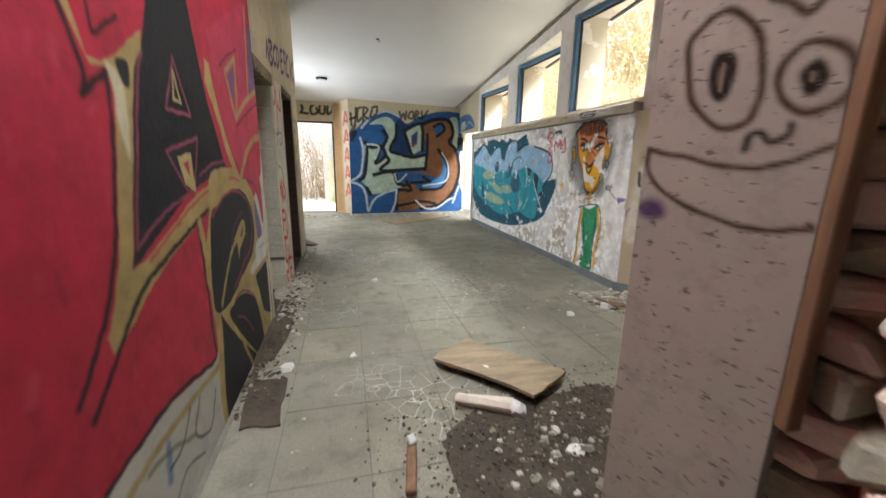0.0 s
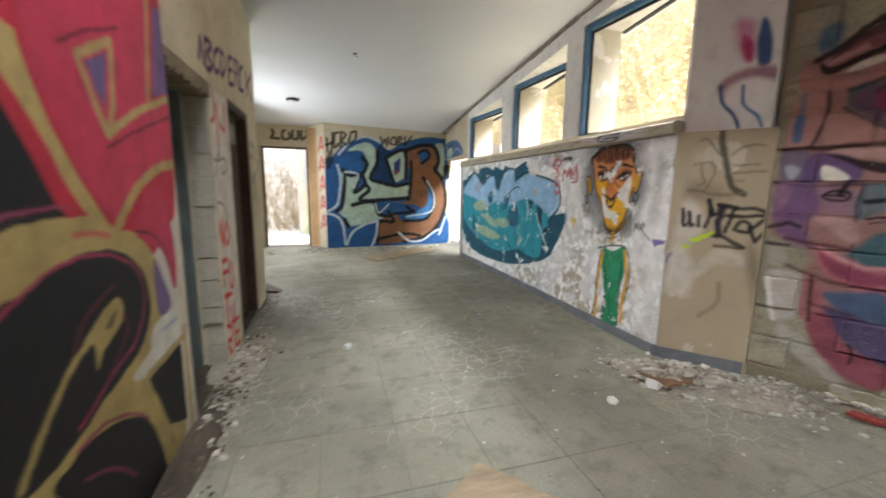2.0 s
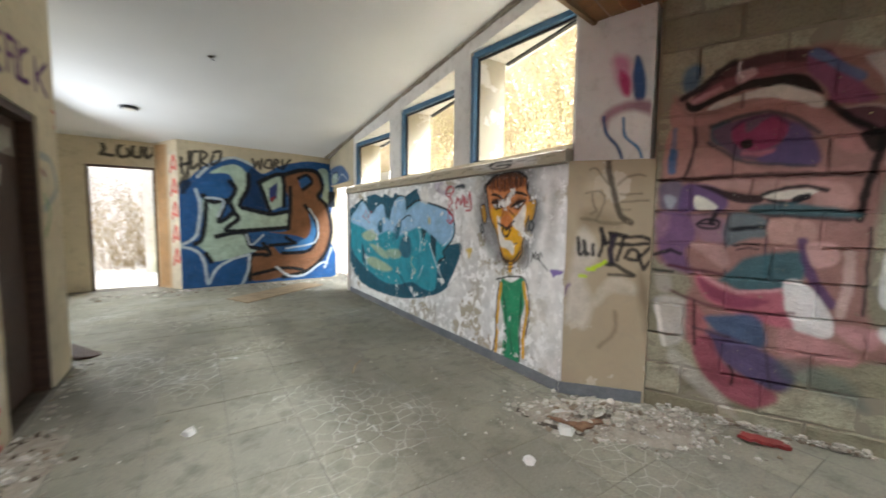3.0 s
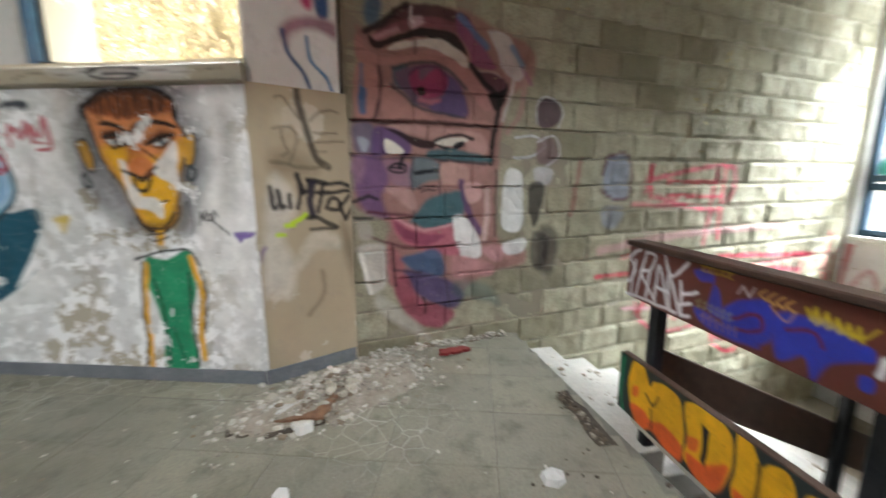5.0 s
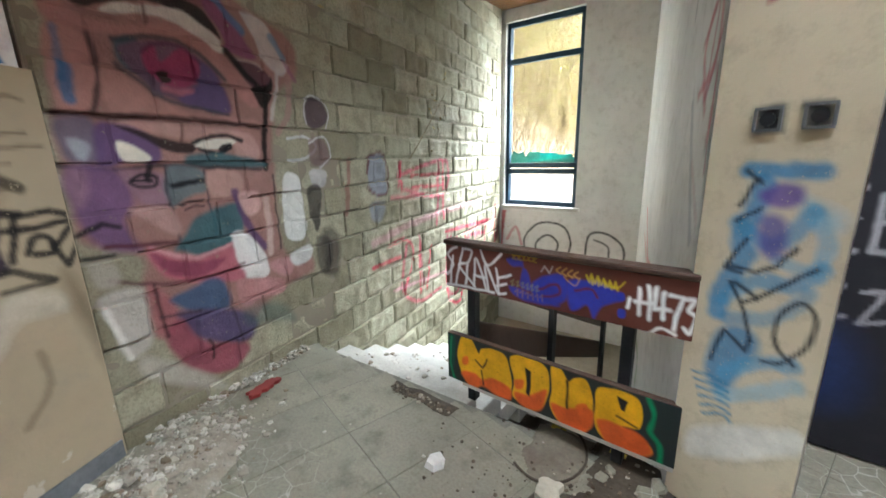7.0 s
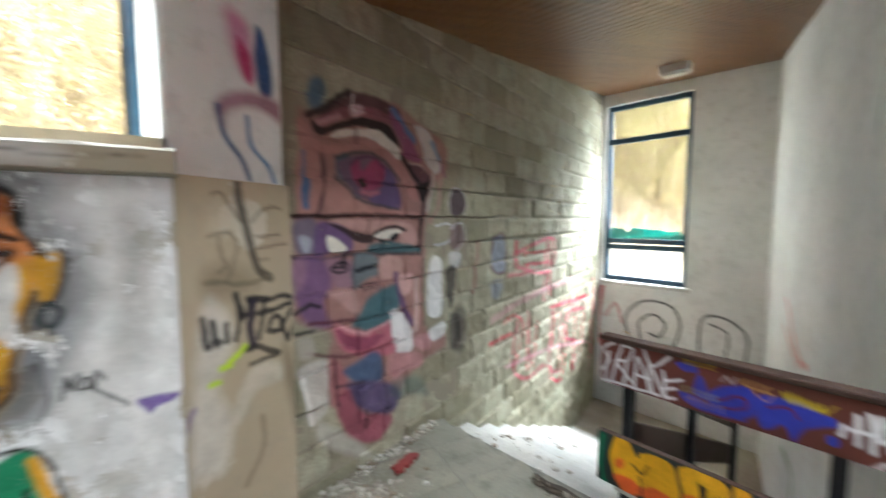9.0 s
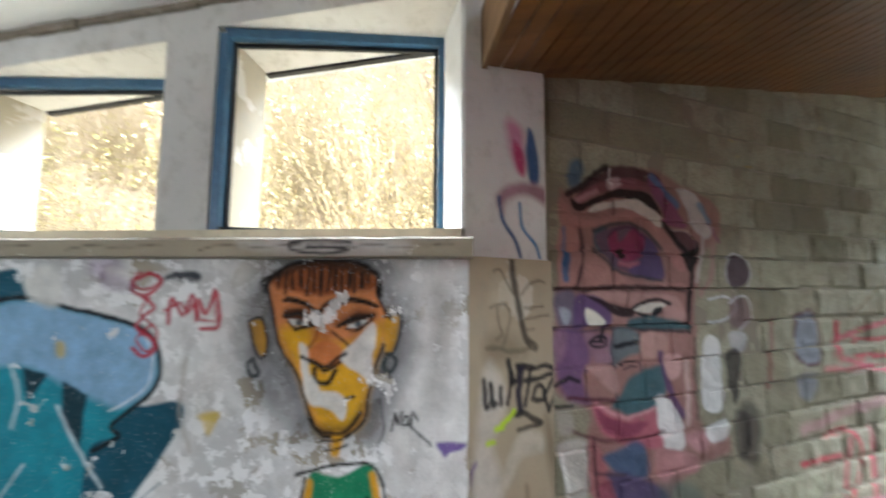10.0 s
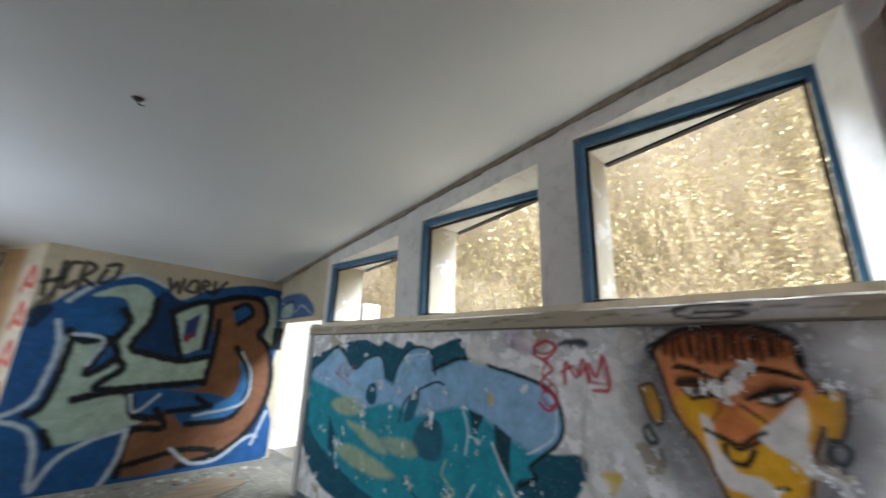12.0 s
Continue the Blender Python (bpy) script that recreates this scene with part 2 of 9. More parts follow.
def block_material():
    m = Mat("concrete_block", 0.9)
    c = m.mix(m.random(), (0.235, 0.215, 0.14), (0.42, 0.395, 0.285))
    c = m.mix(m.ramp(m.noise(7.0, 6, 0.65), 0.45, 0.7, (0, 0, 0), (0.7, 0.7, 0.7)), c, (0.22, 0.195, 0.14))
    grit = m.noise(60.0, 4, 0.65)
    c = m.mix(m.ramp(grit, 0.3, 0.55, (0.5, 0.5, 0.5), (0, 0, 0)), c, (0.15, 0.13, 0.09))
    a = m.t.nodes.new("ShaderNodeAttribute")
    a.attribute_name = "paint"
    keep = m.ramp(m.noise(26.0, 5, 0.7), 0.62, 0.74, (1, 1, 1), (0.35, 0.35, 0.35))
    mottle = m.ramp(m.noise(9.0, 8, 0.7), 0.30, 0.70, (0.78, 0.78, 0.78), (1.08, 1.08, 1.08))
    c = m.mix(m.math("MULTIPLY", a.outputs["Alpha"], keep), c, m.mix(1.0, a.outputs["Color"], mottle, "MULTIPLY"))
    m.colour(c)
    m.bump(m.mix(0.5, grit, m.noise(22.0, 5, 0.7)), 0.8, 0.02)
    return m.m


M["block"] = block_material()
M["board_black"] = plaster("black_board_paint", (0.02, 0.028, 0.028), (0.05, 0.04, 0.03), 0.78, 6.0, True, 50.0, 0.5)
M["board_red"] = plaster("oxblood_board_paint", (0.13, 0.035, 0.022), (0.08, 0.04, 0.03), 0.74, 6.0, True, 50.0, 0.45)
M["ivory"] = surface("ivory_plastic", (0.55, 0.50, 0.40), (0.45, 0.40, 0.32), 8.0, 60.0, 0.5)
M["paper"] = surface("torn_packaging", (0.62, 0.55, 0.45), (0.5, 0.42, 0.33), 8.0, 60.0, 0.6)
M["hazard"] = surface("yellow_edge_paint", (0.5, 0.36, 0.03), (0.42, 0.3, 0.03), 8.0, 60.0, 0.6)
M["joint_p"] = plaster("mortar_sprayed", (0.27, 0.24, 0.18), (0.36, 0.32, 0.25), 0.66, 7.0, True, 60.0, 0.95, 0.3)
M["ledge_p"] = plaster("ledge_concrete", (0.40, 0.345, 0.25), (0.52, 0.47, 0.37), 0.60, 5.0, True, 45.0)
M["teal_smear"] = surface("teal_smear_paint", (0.05, 0.30, 0.26), (0.10, 0.42, 0.36), 6.0, 40.0, 0.5)
M["crumb_bed"] = surface("crumb_bed", (0.26, 0.225, 0.175), (0.36, 0.32, 0.26), 14.0, 60.0, bump=0.7)

# ---- geometry helpers ----
def mesh_from(verts, faces, mat, smooth=False):
    me = bpy.data.meshes.new("mesh")
    me.from_pydata([tuple(v) for v in verts], [], faces)
    me.materials.append(mat)
    me.update()
    if smooth:
        me.shade_smooth()
    return me


def place(name, me, parent=None, m=None, label=""):
    ob = new(name, me)
    if parent:
        ob.parent = parent
    if m is not None:
        ob.matrix_basis = m
    if label:
        tagged(ob, label)
    return ob


def part(name, bm, mat, parent=None, label="", bevel=0.0):
    if bevel:
        bmesh.ops.bevel(bm, geom=bm.edges[:], offset=bevel, segments=1, affect="EDGES", profile=0.5)
    bmesh.ops.recalc_face_normals(bm, faces=bm.faces[:])
    me = bpy.data.meshes.new(name)
    bm.to_mesh(me)
    bm.free()
    me.materials.append(mat)
    return place(name, me, parent, None, label)


def empty(name, m, label, category, group="", kind=""):
    ob = new(name)
    ob.matrix_basis = m
    return tagged(ob, label, category, group, kind)


def prism(plan, z0, z1, bm=None):
    """A solid over a plan outline; z0 and z1 are heights or functions of x, y."""
    bm = bm or bmesh.new()
    f0 = z0 if callable(z0) else lambda x, y: z0
    f1 = z1 if callable(z1) else lambda x, y: z1
    lo = [bm.verts.new((x, y, f0(x, y))) for x, y in plan]
    hi = [bm.verts.new((x, y, f1(x, y))) for x, y in plan]
    n = len(plan)
    bm.faces.new(lo[::-1])
    bm.faces.new(hi)
    for i in range(n):
        bm.faces.new((lo[i], lo[(i + 1) % n], hi[(i + 1) % n], hi[i]))
    return bm


def box(x0, x1, y0, y1, z0, z1, bm=None):
    return prism([(x0, y0), (x1, y0), (x1, y1), (x0, y1)], z0, z1, bm)


def structure(name, bm, mat, label, category="wall", bevel=0.0):
    return tagged(part(name, bm, mat, None, "", bevel), label, category, "", "structure")


def bar(bm, a, b, w, h):
    """A square bar from a to b."""
    a, b = Vector(a), Vector(b)
    m = look(a, b)
    n = (b - a).length
    for z in (0, -n):
        for x, y in ((-w, -h), (w, -h), (w, h), (-w, h)):
            bm.verts.new(m @ Vector((x / 2, y / 2, z)))
    bm.verts.ensure_lookup_table()
    v = bm.verts[-8:]
    bm.faces.new((v[3], v[2], v[1], v[0]))
    bm.faces.new((v[4], v[5], v[6], v[7]))
    for i in range(4):
        j = (i + 1) % 4
        bm.faces.new((v[i], v[j], v[4 + j], v[4 + i]))
    return bm


# ---- plan ----
BLOCK0 = Vector((2.2604, 4.5542, 0))      # start of the block wall's line
BLOCK = Vector((0.4352, -0.9003, 0))      # along the block wall, down the stairs
INTO = Vector((-0.9003, -0.4352, 0))      # from the block wall into the stairwell
ACROSS = Vector((-0.962, -0.272, 0))      # along the stair edges
DOWN = Vector((0.272, -0.962, 0))         # the way the stairs go down


def roof(x, y):
    return 3.34 - 0.104 * (y - 4.6) + 0.014 * (2.1 - x)


def wood_z(x, y):
    s = (Vector((x, y, 0)) - BLOCK0).dot(BLOCK)
    return 2.79 + 0.15 * s


def at_block(s, n=0.0, z=0.0):
    p = BLOCK0 + BLOCK * s + INTO * n
    return (p.x, p.y, z)

# ---- sprayed paint on walls ----
def wobble(u, v, k):
    return (np.sin(u * 23 * k + v * 17) + np.sin(v * 31 * k - u * 11 + 1.7) + np.sin((u + v) * 53 * k + 0.6)) / 3


def curve_points(pts, smooth, closed, n=6):
    """Catmull-Rom points through pts."""
    p = np.array(pts, float)
    if not smooth or len(p) < 3:
        return np.vstack([p, p[:1]]) if closed else p
    q = np.vstack([p[-1:], p, p[:2]]) if closed else np.vstack([p[:1], p, p[-1:]])
    out = []
    for i in range(1, len(q) - 2):
        a, b, c, d = q[i - 1], q[i], q[i + 1], q[i + 2]
        for t in np.arange(n) / n:
            out.append(0.5 * (2 * b + (c - a) * t + (2 * a - 5 * b + 4 * c - d) * t ** 2 + (3 * b - a - 3 * c + d) * t ** 3))
    out.append(q[-2])
    return np.array(out)


class Canvas:
    """Sprayed colour and its cover at points u, v of a wall."""

    def __init__(self, u, v):
        self.u0, self.v0 = u, v
        self.u = u + 0.004 * wobble(u, v, 1.0)
        self.v = v + 0.004 * wobble(v, u, 1.3)
        self.rgba = np.zeros((len(u), 4))

    def near(self, p, pad):
        lo, hi = p.min(0) - pad, p.max(0) + pad
        return np.nonzero((self.u > lo[0]) & (self.u < hi[0]) & (self.v > lo[1]) & (self.v < hi[1]))[0]

    def spread(self, p, k):
        """Distance from the points k to the line p."""
        best = np.full(len(k), 9.0)
        x, y = self.u[k], self.v[k]
        for a, b in zip(p[:-1], p[1:]):
            d = b - a
            n = max(d @ d, 1e-9)
            t = np.clip(((x - a[0]) * d[0] + (y - a[1]) * d[1]) / n, 0, 1)
            best = np.minimum(best, np.hypot(x - a[0] - t * d[0], y - a[1] - t * d[1]))
        return best

    def lay(self, k, colour, cover):
        c = np.array(lin(colour))
        old = self.rgba[k]
        out = cover + old[:, 3] * (1 - cover)
        mixed = (c[None, :] * cover[:, None] + old[:, :3] * (old[:, 3] * (1 - cover))[:, None]) / np.maximum(out, 1e-6)[:, None]
        self.rgba[k, :3], self.rgba[k, 3] = mixed, out

    def line(self, colour, width, cover, pts, smooth=True):
        p = curve_points(pts, smooth, False)
        k = self.near(p, width + 0.03)
        if len(k):
            d = self.spread(p, k)
            w = width / 2 * (1 + 0.18 * wobble(self.u0[k] * 2, self.v0[k] * 2, 1.0))
            soft = 0.004 + width * 0.12
            self.lay(k, colour, cover * np.clip((w + soft - d) / (2 * soft), 0, 1))

    def fill(self, colour, soft, cover, pts, smooth=True):
        p = curve_points(pts, smooth, True, 5)
        k = self.near(p, soft + 0.02)
        if len(k):
            x, y = self.u[k], self.v[k]
            inside = np.zeros(len(k), bool)
            for (ax, ay), (bx, by) in zip(p[:-1], p[1:]):
                if ay != by:
                    inside ^= ((ay > y) != (by > y)) & (x < (bx - ax) * (y - ay) / (by - ay) + ax)
            d = self.spread(p, k) * np.where(inside, 1, -1)
            self.lay(k, colour, cover * np.clip(d / (2 * soft) + 0.5, 0, 1))


def paint_layer(me, rgba):
    layer = me.attributes.new("paint", "FLOAT_COLOR", "POINT")
    layer.data.foreach_set("color", rgba.astype(np.float32).ravel())


def painted_panel(name, a, b, u0, u1, v0, v1, step, painter, mat, label, parent=None, out=0.004, kind="structure", category="mural"):
    """A thin painted skin on the wall through plan points a and b; its left-hand side faces the room."""
    a, b = Vector((*a, 0)), Vector((*b, 0))
    d = (b - a).normalized()
    n = Vector((-d.y, d.x, 0)) * out
    nu, nv = max(2, int((u1 - u0) / step) + 1), max(2, int((v1 - v0) / step) + 1)
    uu, vv = np.meshgrid(np.linspace(u0, u1, nu), np.linspace(v0, v1, nv))
    u, v = uu.ravel(), vv.ravel()
    co = np.stack([a.x + d.x * u + n.x, a.y + d.y * u + n.y, v], 1)
    i = (np.arange(nv - 1)[:, None] * nu + np.arange(nu - 1)[None, :]).ravel()
    quads = np.stack([i + 1, i, i + nu, i + nu + 1], 1)
    me = bpy.data.meshes.new(name)
    me.from_pydata(co.tolist(), [], quads.tolist())
    me.materials.append(mat)
    c = Canvas(u, v)
    if painter:
        painter(c)
    paint_layer(me, c.rgba)
    ob = place(name, me, parent)
    if not parent:
        tagged(ob, label, category, "", kind)
    elif label:
        tagged(ob, label)
    return ob

# ---- sprayed paint: u along each wall, v up, in metres ----
def paint_west(c):
    c.fill("B4223C", 0.004, 1, [(1.2, 0.45), (1.2, 2.9), (4.66, 2.9), (5.646, 2.438), (4.661, 1.211), (4.152, 0.931), (3.265, 0.354), (2.759, 0.45), (2.417, 0.432), (2.242, 0.432)], False)
    r = random.Random(5)
    for _ in range(70):
        u, v, n = r.uniform(2.25, 3.3), r.uniform(0.45, 2.0), r.uniform(0.02, 0.07)
        c.line(r.choice(("C8485C", "BE3450", "9C1830", "8E1C34")), r.uniform(0.012, 0.035), r.uniform(0.25, 0.6), [(u, v), (u + r.gauss(0, 0.012), v - n)], False)
    c.fill("AE9860", 0.004, 1, [(2.626, 1.663), (2.664, 1.54), (2.724, 1.536), (2.801, 1.573), (2.988, 1.696), (2.979, 1.623), (2.901, 1.563), (2.711, 0.957), (2.816, 0.972), (2.997, 1.034), (3.28, 1.134), (3.488, 1.17), (3.875, 1.234), (3.979, 1.193), (3.625, 1.119), (3.453, 1.074), (3.134, 0.976), (2.912, 0.917), (2.752, 0.85), (2.67, 0.804), (2.597, 0.767), (2.554, 0.762), (2.539, 0.815), (2.594, 0.89), (2.646, 0.989), (2.719, 1.253), (2.773, 1.473), (2.749, 1.527), (2.674, 1.522), (2.591, 1.65)], False)
    c.fill("CFC8A8", 0.008, 0.9, [(2.753, 1.548), (2.824, 1.497), (2.818, 1.368), (2.791, 1.281), (2.768, 1.364), (2.763, 1.486)])
    c.fill("17161A", 0.004, 1, [(2.8, 1.561), (2.868, 1.568), (2.857, 1.494), (2.822, 1.499)])
    c.fill("17161A", 0.004, 1, [(3.057, 1.821), (2.969, 1.625), (2.903, 1.568), (2.714, 0.957), (2.825, 0.998), (3.19, 1.141), (3.324, 1.167), (3.771, 1.245), (3.731, 1.275), (3.569, 1.552), (3.496, 1.756), (3.439, 1.961)], False)
    c.line("8E3C58", 0.013, 1, [(2.972, 1.622), (2.925, 1.561), (2.752, 1.014), (2.972, 1.099), (3.202, 1.142)], False)
    c.line("8E3C58", 0.014, 1, [(3.22, 1.664), (3.329, 1.46), (3.101, 1.464), (3.22, 1.664)], False)
    c.line("B4A26C", 0.014, 1, [(3.203, 1.614), (3.245, 1.503), (3.177, 1.506), (3.203, 1.614)], False)
    c.line("8E3C58", 0.014, 1, [(3.05, 1.31), (3.377, 1.375), (3.273, 1.151), (3.196, 1.159), (3.05, 1.31)], False)
    c.fill("B4A26C", 0.003, 1, [(3.141, 1.291), (3.278, 1.31), (3.29, 1.145), (3.182, 1.185)], False)
    c.fill("B43A3C", 0.003, 1, [(3.186, 1.265), (3.248, 1.276), (3.242, 1.207)], False)
    c.line("8E3C58", 0.012, 1, [(3.353, 1.21), (3.519, 1.257), (3.762, 1.275)])
    c.line("B43A3C", 0.016, 0.8, [(2.823, 0.957), (3.046, 1.036), (3.306, 1.114), (3.596, 1.164)])
    c.line("1E0C12", 0.021, 1, [(2.581, 1.646), (2.638, 1.51), (2.623, 1.44)])
    c.line("1E0C12", 0.021, 1, [(2.623, 1.44), (2.672, 1.477), (2.74, 1.514)])
    c.line("1E0C12", 0.021, 1, [(2.74, 1.514), (2.73, 1.377), (2.691, 1.207), (2.635, 1.024), (2.55, 0.875), (2.461, 0.776), (2.39, 0.707)])
    c.line("1E0C12", 0.021, 1, [(3.46, 1.07), (3.078, 0.976), (2.76, 0.888), (2.581, 0.761), (2.431, 0.638)])
    c.line("1E0C12", 0.021, 1, [(3.26, 1.021), (3.272, 0.821), (3.275, 0.493), (3.263, 0.369), (2.974, 0.426), (2.759, 0.45), (2.573, 0.447), (2.418, 0.434)])
    c.fill("B4223C", 0.004, 1, [(2.7, 1.69), (2.727, 1.62), (2.768, 1.649), (2.852, 1.684), (2.89, 1.681), (2.884, 1.757)])
    c.line("1E0C12", 0.016, 1, [(2.701, 1.677), (2.708, 1.612), (2.726, 1.609), (2.773, 1.647), (2.843, 1.683)])
    c.line("AE9860", 0.03, 1, [(3.344, 0.31), (2.919, 0.346), (2.688, 0.358), (2.495, 0.346)])
    c.line("AE9860", 0.05, 1, [(3.283, 1.01), (3.327, 0.724), (3.344, 0.31)])
    c.line("5A7CA8", 0.04, 0.8, [(2.742, 0.318), (2.72, 0.199)])
    c.line("2A2420", 0.012, 0.9, [(2.935, 0.327), (2.839, 0.238), (2.731, 0.231)])
    c.line("2A2420", 0.012, 0.9, [(3.04, 0.315), (2.959, 0.193), (3.107, 0.112), (3.214, 0.237)])
    c.line("6A6A34", 0.02, 0.7, [(2.608, 0.322), (2.75, 0.289), (2.954, 0.197)])
    c.line("2A2420", 0.01, 0.8, [(2.754, 0.09), (2.846, 0.133), (3.018, 0.064)])
    c.fill("AE9860", 0.004, 1, [(3.413, 0.783), (3.31, 0.675), (3.322, 0.442), (3.274, 0.168), (3.305, -0.044), (3.513, -0.148), (3.792, -0.129), (4.092, -0.097), (4.366, -0.033), (4.485, 0.128), (4.065, 0.531)])
    c.fill("17161A", 0.004, 1, [(3.552, 0.715), (3.418, 0.608), (3.398, 0.406), (3.342, 0.156), (3.35, -0.029), (3.482, -0.079), (3.689, -0.064), (3.949, -0.019), (4.268, 0.036), (4.318, 0.149), (3.983, 0.518)])
    c.line("AE9860", 0.035, 1, [(3.71, 0.381), (3.73, 0.24), (3.908, -0.038)])
    c.line("AE9860", 0.035, 1, [(3.752, 0.55), (4.108, 0.518), (4.515, 0.497)])
    c.line("8E3454", 0.013, 1, [(3.637, 0.378), (3.805, 0.36), (3.972, 0.267)])
    c.fill("AE9860", 0.004, 1, [(3.591, 1.752), (3.658, 1.739), (3.685, 1.635), (3.755, 1.498), (3.858, 1.352), (3.976, 1.214), (4.007, 1.187), (3.919, 1.199), (3.84, 1.271), (3.765, 1.368), (3.679, 1.509), (3.594, 1.604), (3.568, 1.643)], False)
    c.fill("BC3450", 0.004, 1, [(3.675, 1.893), (4.556, 2.33), (4.424, 1.712), (4.751, 1.778), (4.692, 1.483), (4.422, 1.413), (4.239, 1.335), (4.056, 1.191), (3.983, 1.244), (3.862, 1.371), (3.772, 1.516), (3.691, 1.666)], False)
    c.line("5A1028", 0.014, 0.9, [(3.838, 1.765), (3.966, 1.841), (4.221, 1.944)])
    c.line("5A1028", 0.014, 0.9, [(4.046, 1.473), (4.294, 1.567), (4.708, 1.696)])
    c.line("AE9860", 0.032, 1, [(3.923, 1.756), (4.153, 1.876), (4.12, 1.63), (4.064, 1.52), (3.985, 1.642), (3.923, 1.756)], False)
    c.fill("6A5684", 0.004, 1, [(3.968, 1.751), (4.11, 1.823), (4.067, 1.616), (4.01, 1.666)], False)
    c.line("AE9860", 0.032, 1, [(4.544, 2.277), (4.487, 1.97), (4.438, 1.719)], False)
    c.fill("6A5684", 0.006, 0.95, [(4.583, 2.175), (4.825, 2.22), (4.738, 1.818), (4.491, 1.745)], False)
    c.line("AE9860", 0.032, 1, [(4.065, 1.524), (4.342, 1.66), (4.757, 1.802)])
    c.line("AE9860", 0.045, 1, [(4.043, 1.171), (4.236, 1.324), (4.473, 1.42), (4.668, 1.452)])
    c.fill("AE9860", 0.004, 1, [(3.478, 1.204), (3.654, 1.238), (3.909, 1.23), (4.043, 1.171), (4.17, 1.148), (4.29, 1.064), (4.38, 0.942), (4.403, 0.77), (4.233, 0.639), (4.035, 0.577), (4.167, 0.484), (4.269, 0.288), (4.331, 0.039), (4.26, -0.183), (3.329, 0.624), (3.414, 1.042)])
    c.line("C04A50", 0.02, 0.8, [(3.785, 1.18), (3.898, 1.178), (3.981, 1.157)])
    c.fill("17161A", 0.004, 1, [(3.422, 1.005), (3.574, 1.059), (3.695, 1.104), (3.868, 1.117), (4.053, 1.087), (4.205, 0.979), (4.247, 0.817), (4.163, 0.693), (3.98, 0.628), (3.818, 0.599), (3.682, 0.556), (3.444, 0.537), (3.329, 0.624)])
    c.line("9A3454", 0.013, 1, [(3.456, 1.017), (3.597, 1.074), (3.748, 1.108), (3.966, 1.088), (4.15, 1.003), (4.197, 0.857), (4.093, 0.72), (3.907, 0.664), (3.688, 0.582)])
    c.line("AE9860", 0.026, 1, [(3.824, 0.846), (3.675, 0.777), (3.558, 0.684), (3.442, 0.571)])
    c.fill("AE9860", 0.004, 1, [(3.77, 0.844), (3.979, 0.928), (4.012, 0.839), (3.863, 0.765), (3.817, 0.714), (3.815, 0.806)])
    c.fill("5A4A30", 0.004, 0.9, [(3.887, 0.839), (3.978, 0.887), (3.93, 0.832)])
    c.line("6A2438", 0.013, 0.9, [(3.978, 0.976), (3.797, 0.915), (3.709, 0.831)])
    c.line("6A2438", 0.013, 0.9, [(4.009, 0.844), (4.034, 0.785), (3.857, 0.642)])
    c.fill("17161A", 0.004, 1, [(3.643, 0.507), (3.749, 0.511), (3.948, 0.454), (4.116, 0.342), (4.215, 0.123), (4.226, -0.153), (3.573, 0.423)])
    c.line("8E3454", 0.014, 1, [(3.661, 0.523), (3.834, 0.512), (4.024, 0.429), (4.117, 0.349)])
    c.line("8E3454", 0.012, 0.9, [(3.679, 0.41), (3.831, 0.333), (3.97, 0.2)])
    c.fill("BC3450", 0.004, 1, [(4.176, 1.152), (4.418, 1.349), (4.552, 1.139), (4.578, 0.885), (4.517, 0.825), (4.421, 1.03)])
    c.line("30101A", 0.012, 0.9, [(4.185, 1.151), (4.376, 1.103), (4.503, 0.945)])
    c.fill("6A5684", 0.005, 0.95, [(4.323, 1.007), (4.407, 0.895), (4.468, 0.751), (4.321, 0.752)])
    c.fill("D8D4CC", 0.006, 0.95, [(4.282, 0.721), (4.614, 0.713), (4.614, 0.58), (4.279, 0.532), (4.215, 0.614)])
    c.line("8FA4C4", 0.02, 0.7, [(4.331, 0.668), (4.545, 0.666)])
    c.fill("D8CDB8", 0.004, 0.95, [(4.678, 1.459), (4.693, 0.748), (4.626, -0.067), (4.514, 0.035), (4.524, 0.673)], False)
    c.fill("17161A", 0.004, 1, [(4.156, 0.51), (4.534, 0.528), (4.529, 0.092), (4.314, 0.196), (4.253, 0.327)], False)
    c.line("AE9860", 0.035, 1, [(4.571, 0.545), (4.161, 0.529)])
    c.line("AE9860", 0.04, 1, [(4.598, 0.585), (4.589, -0.06)])


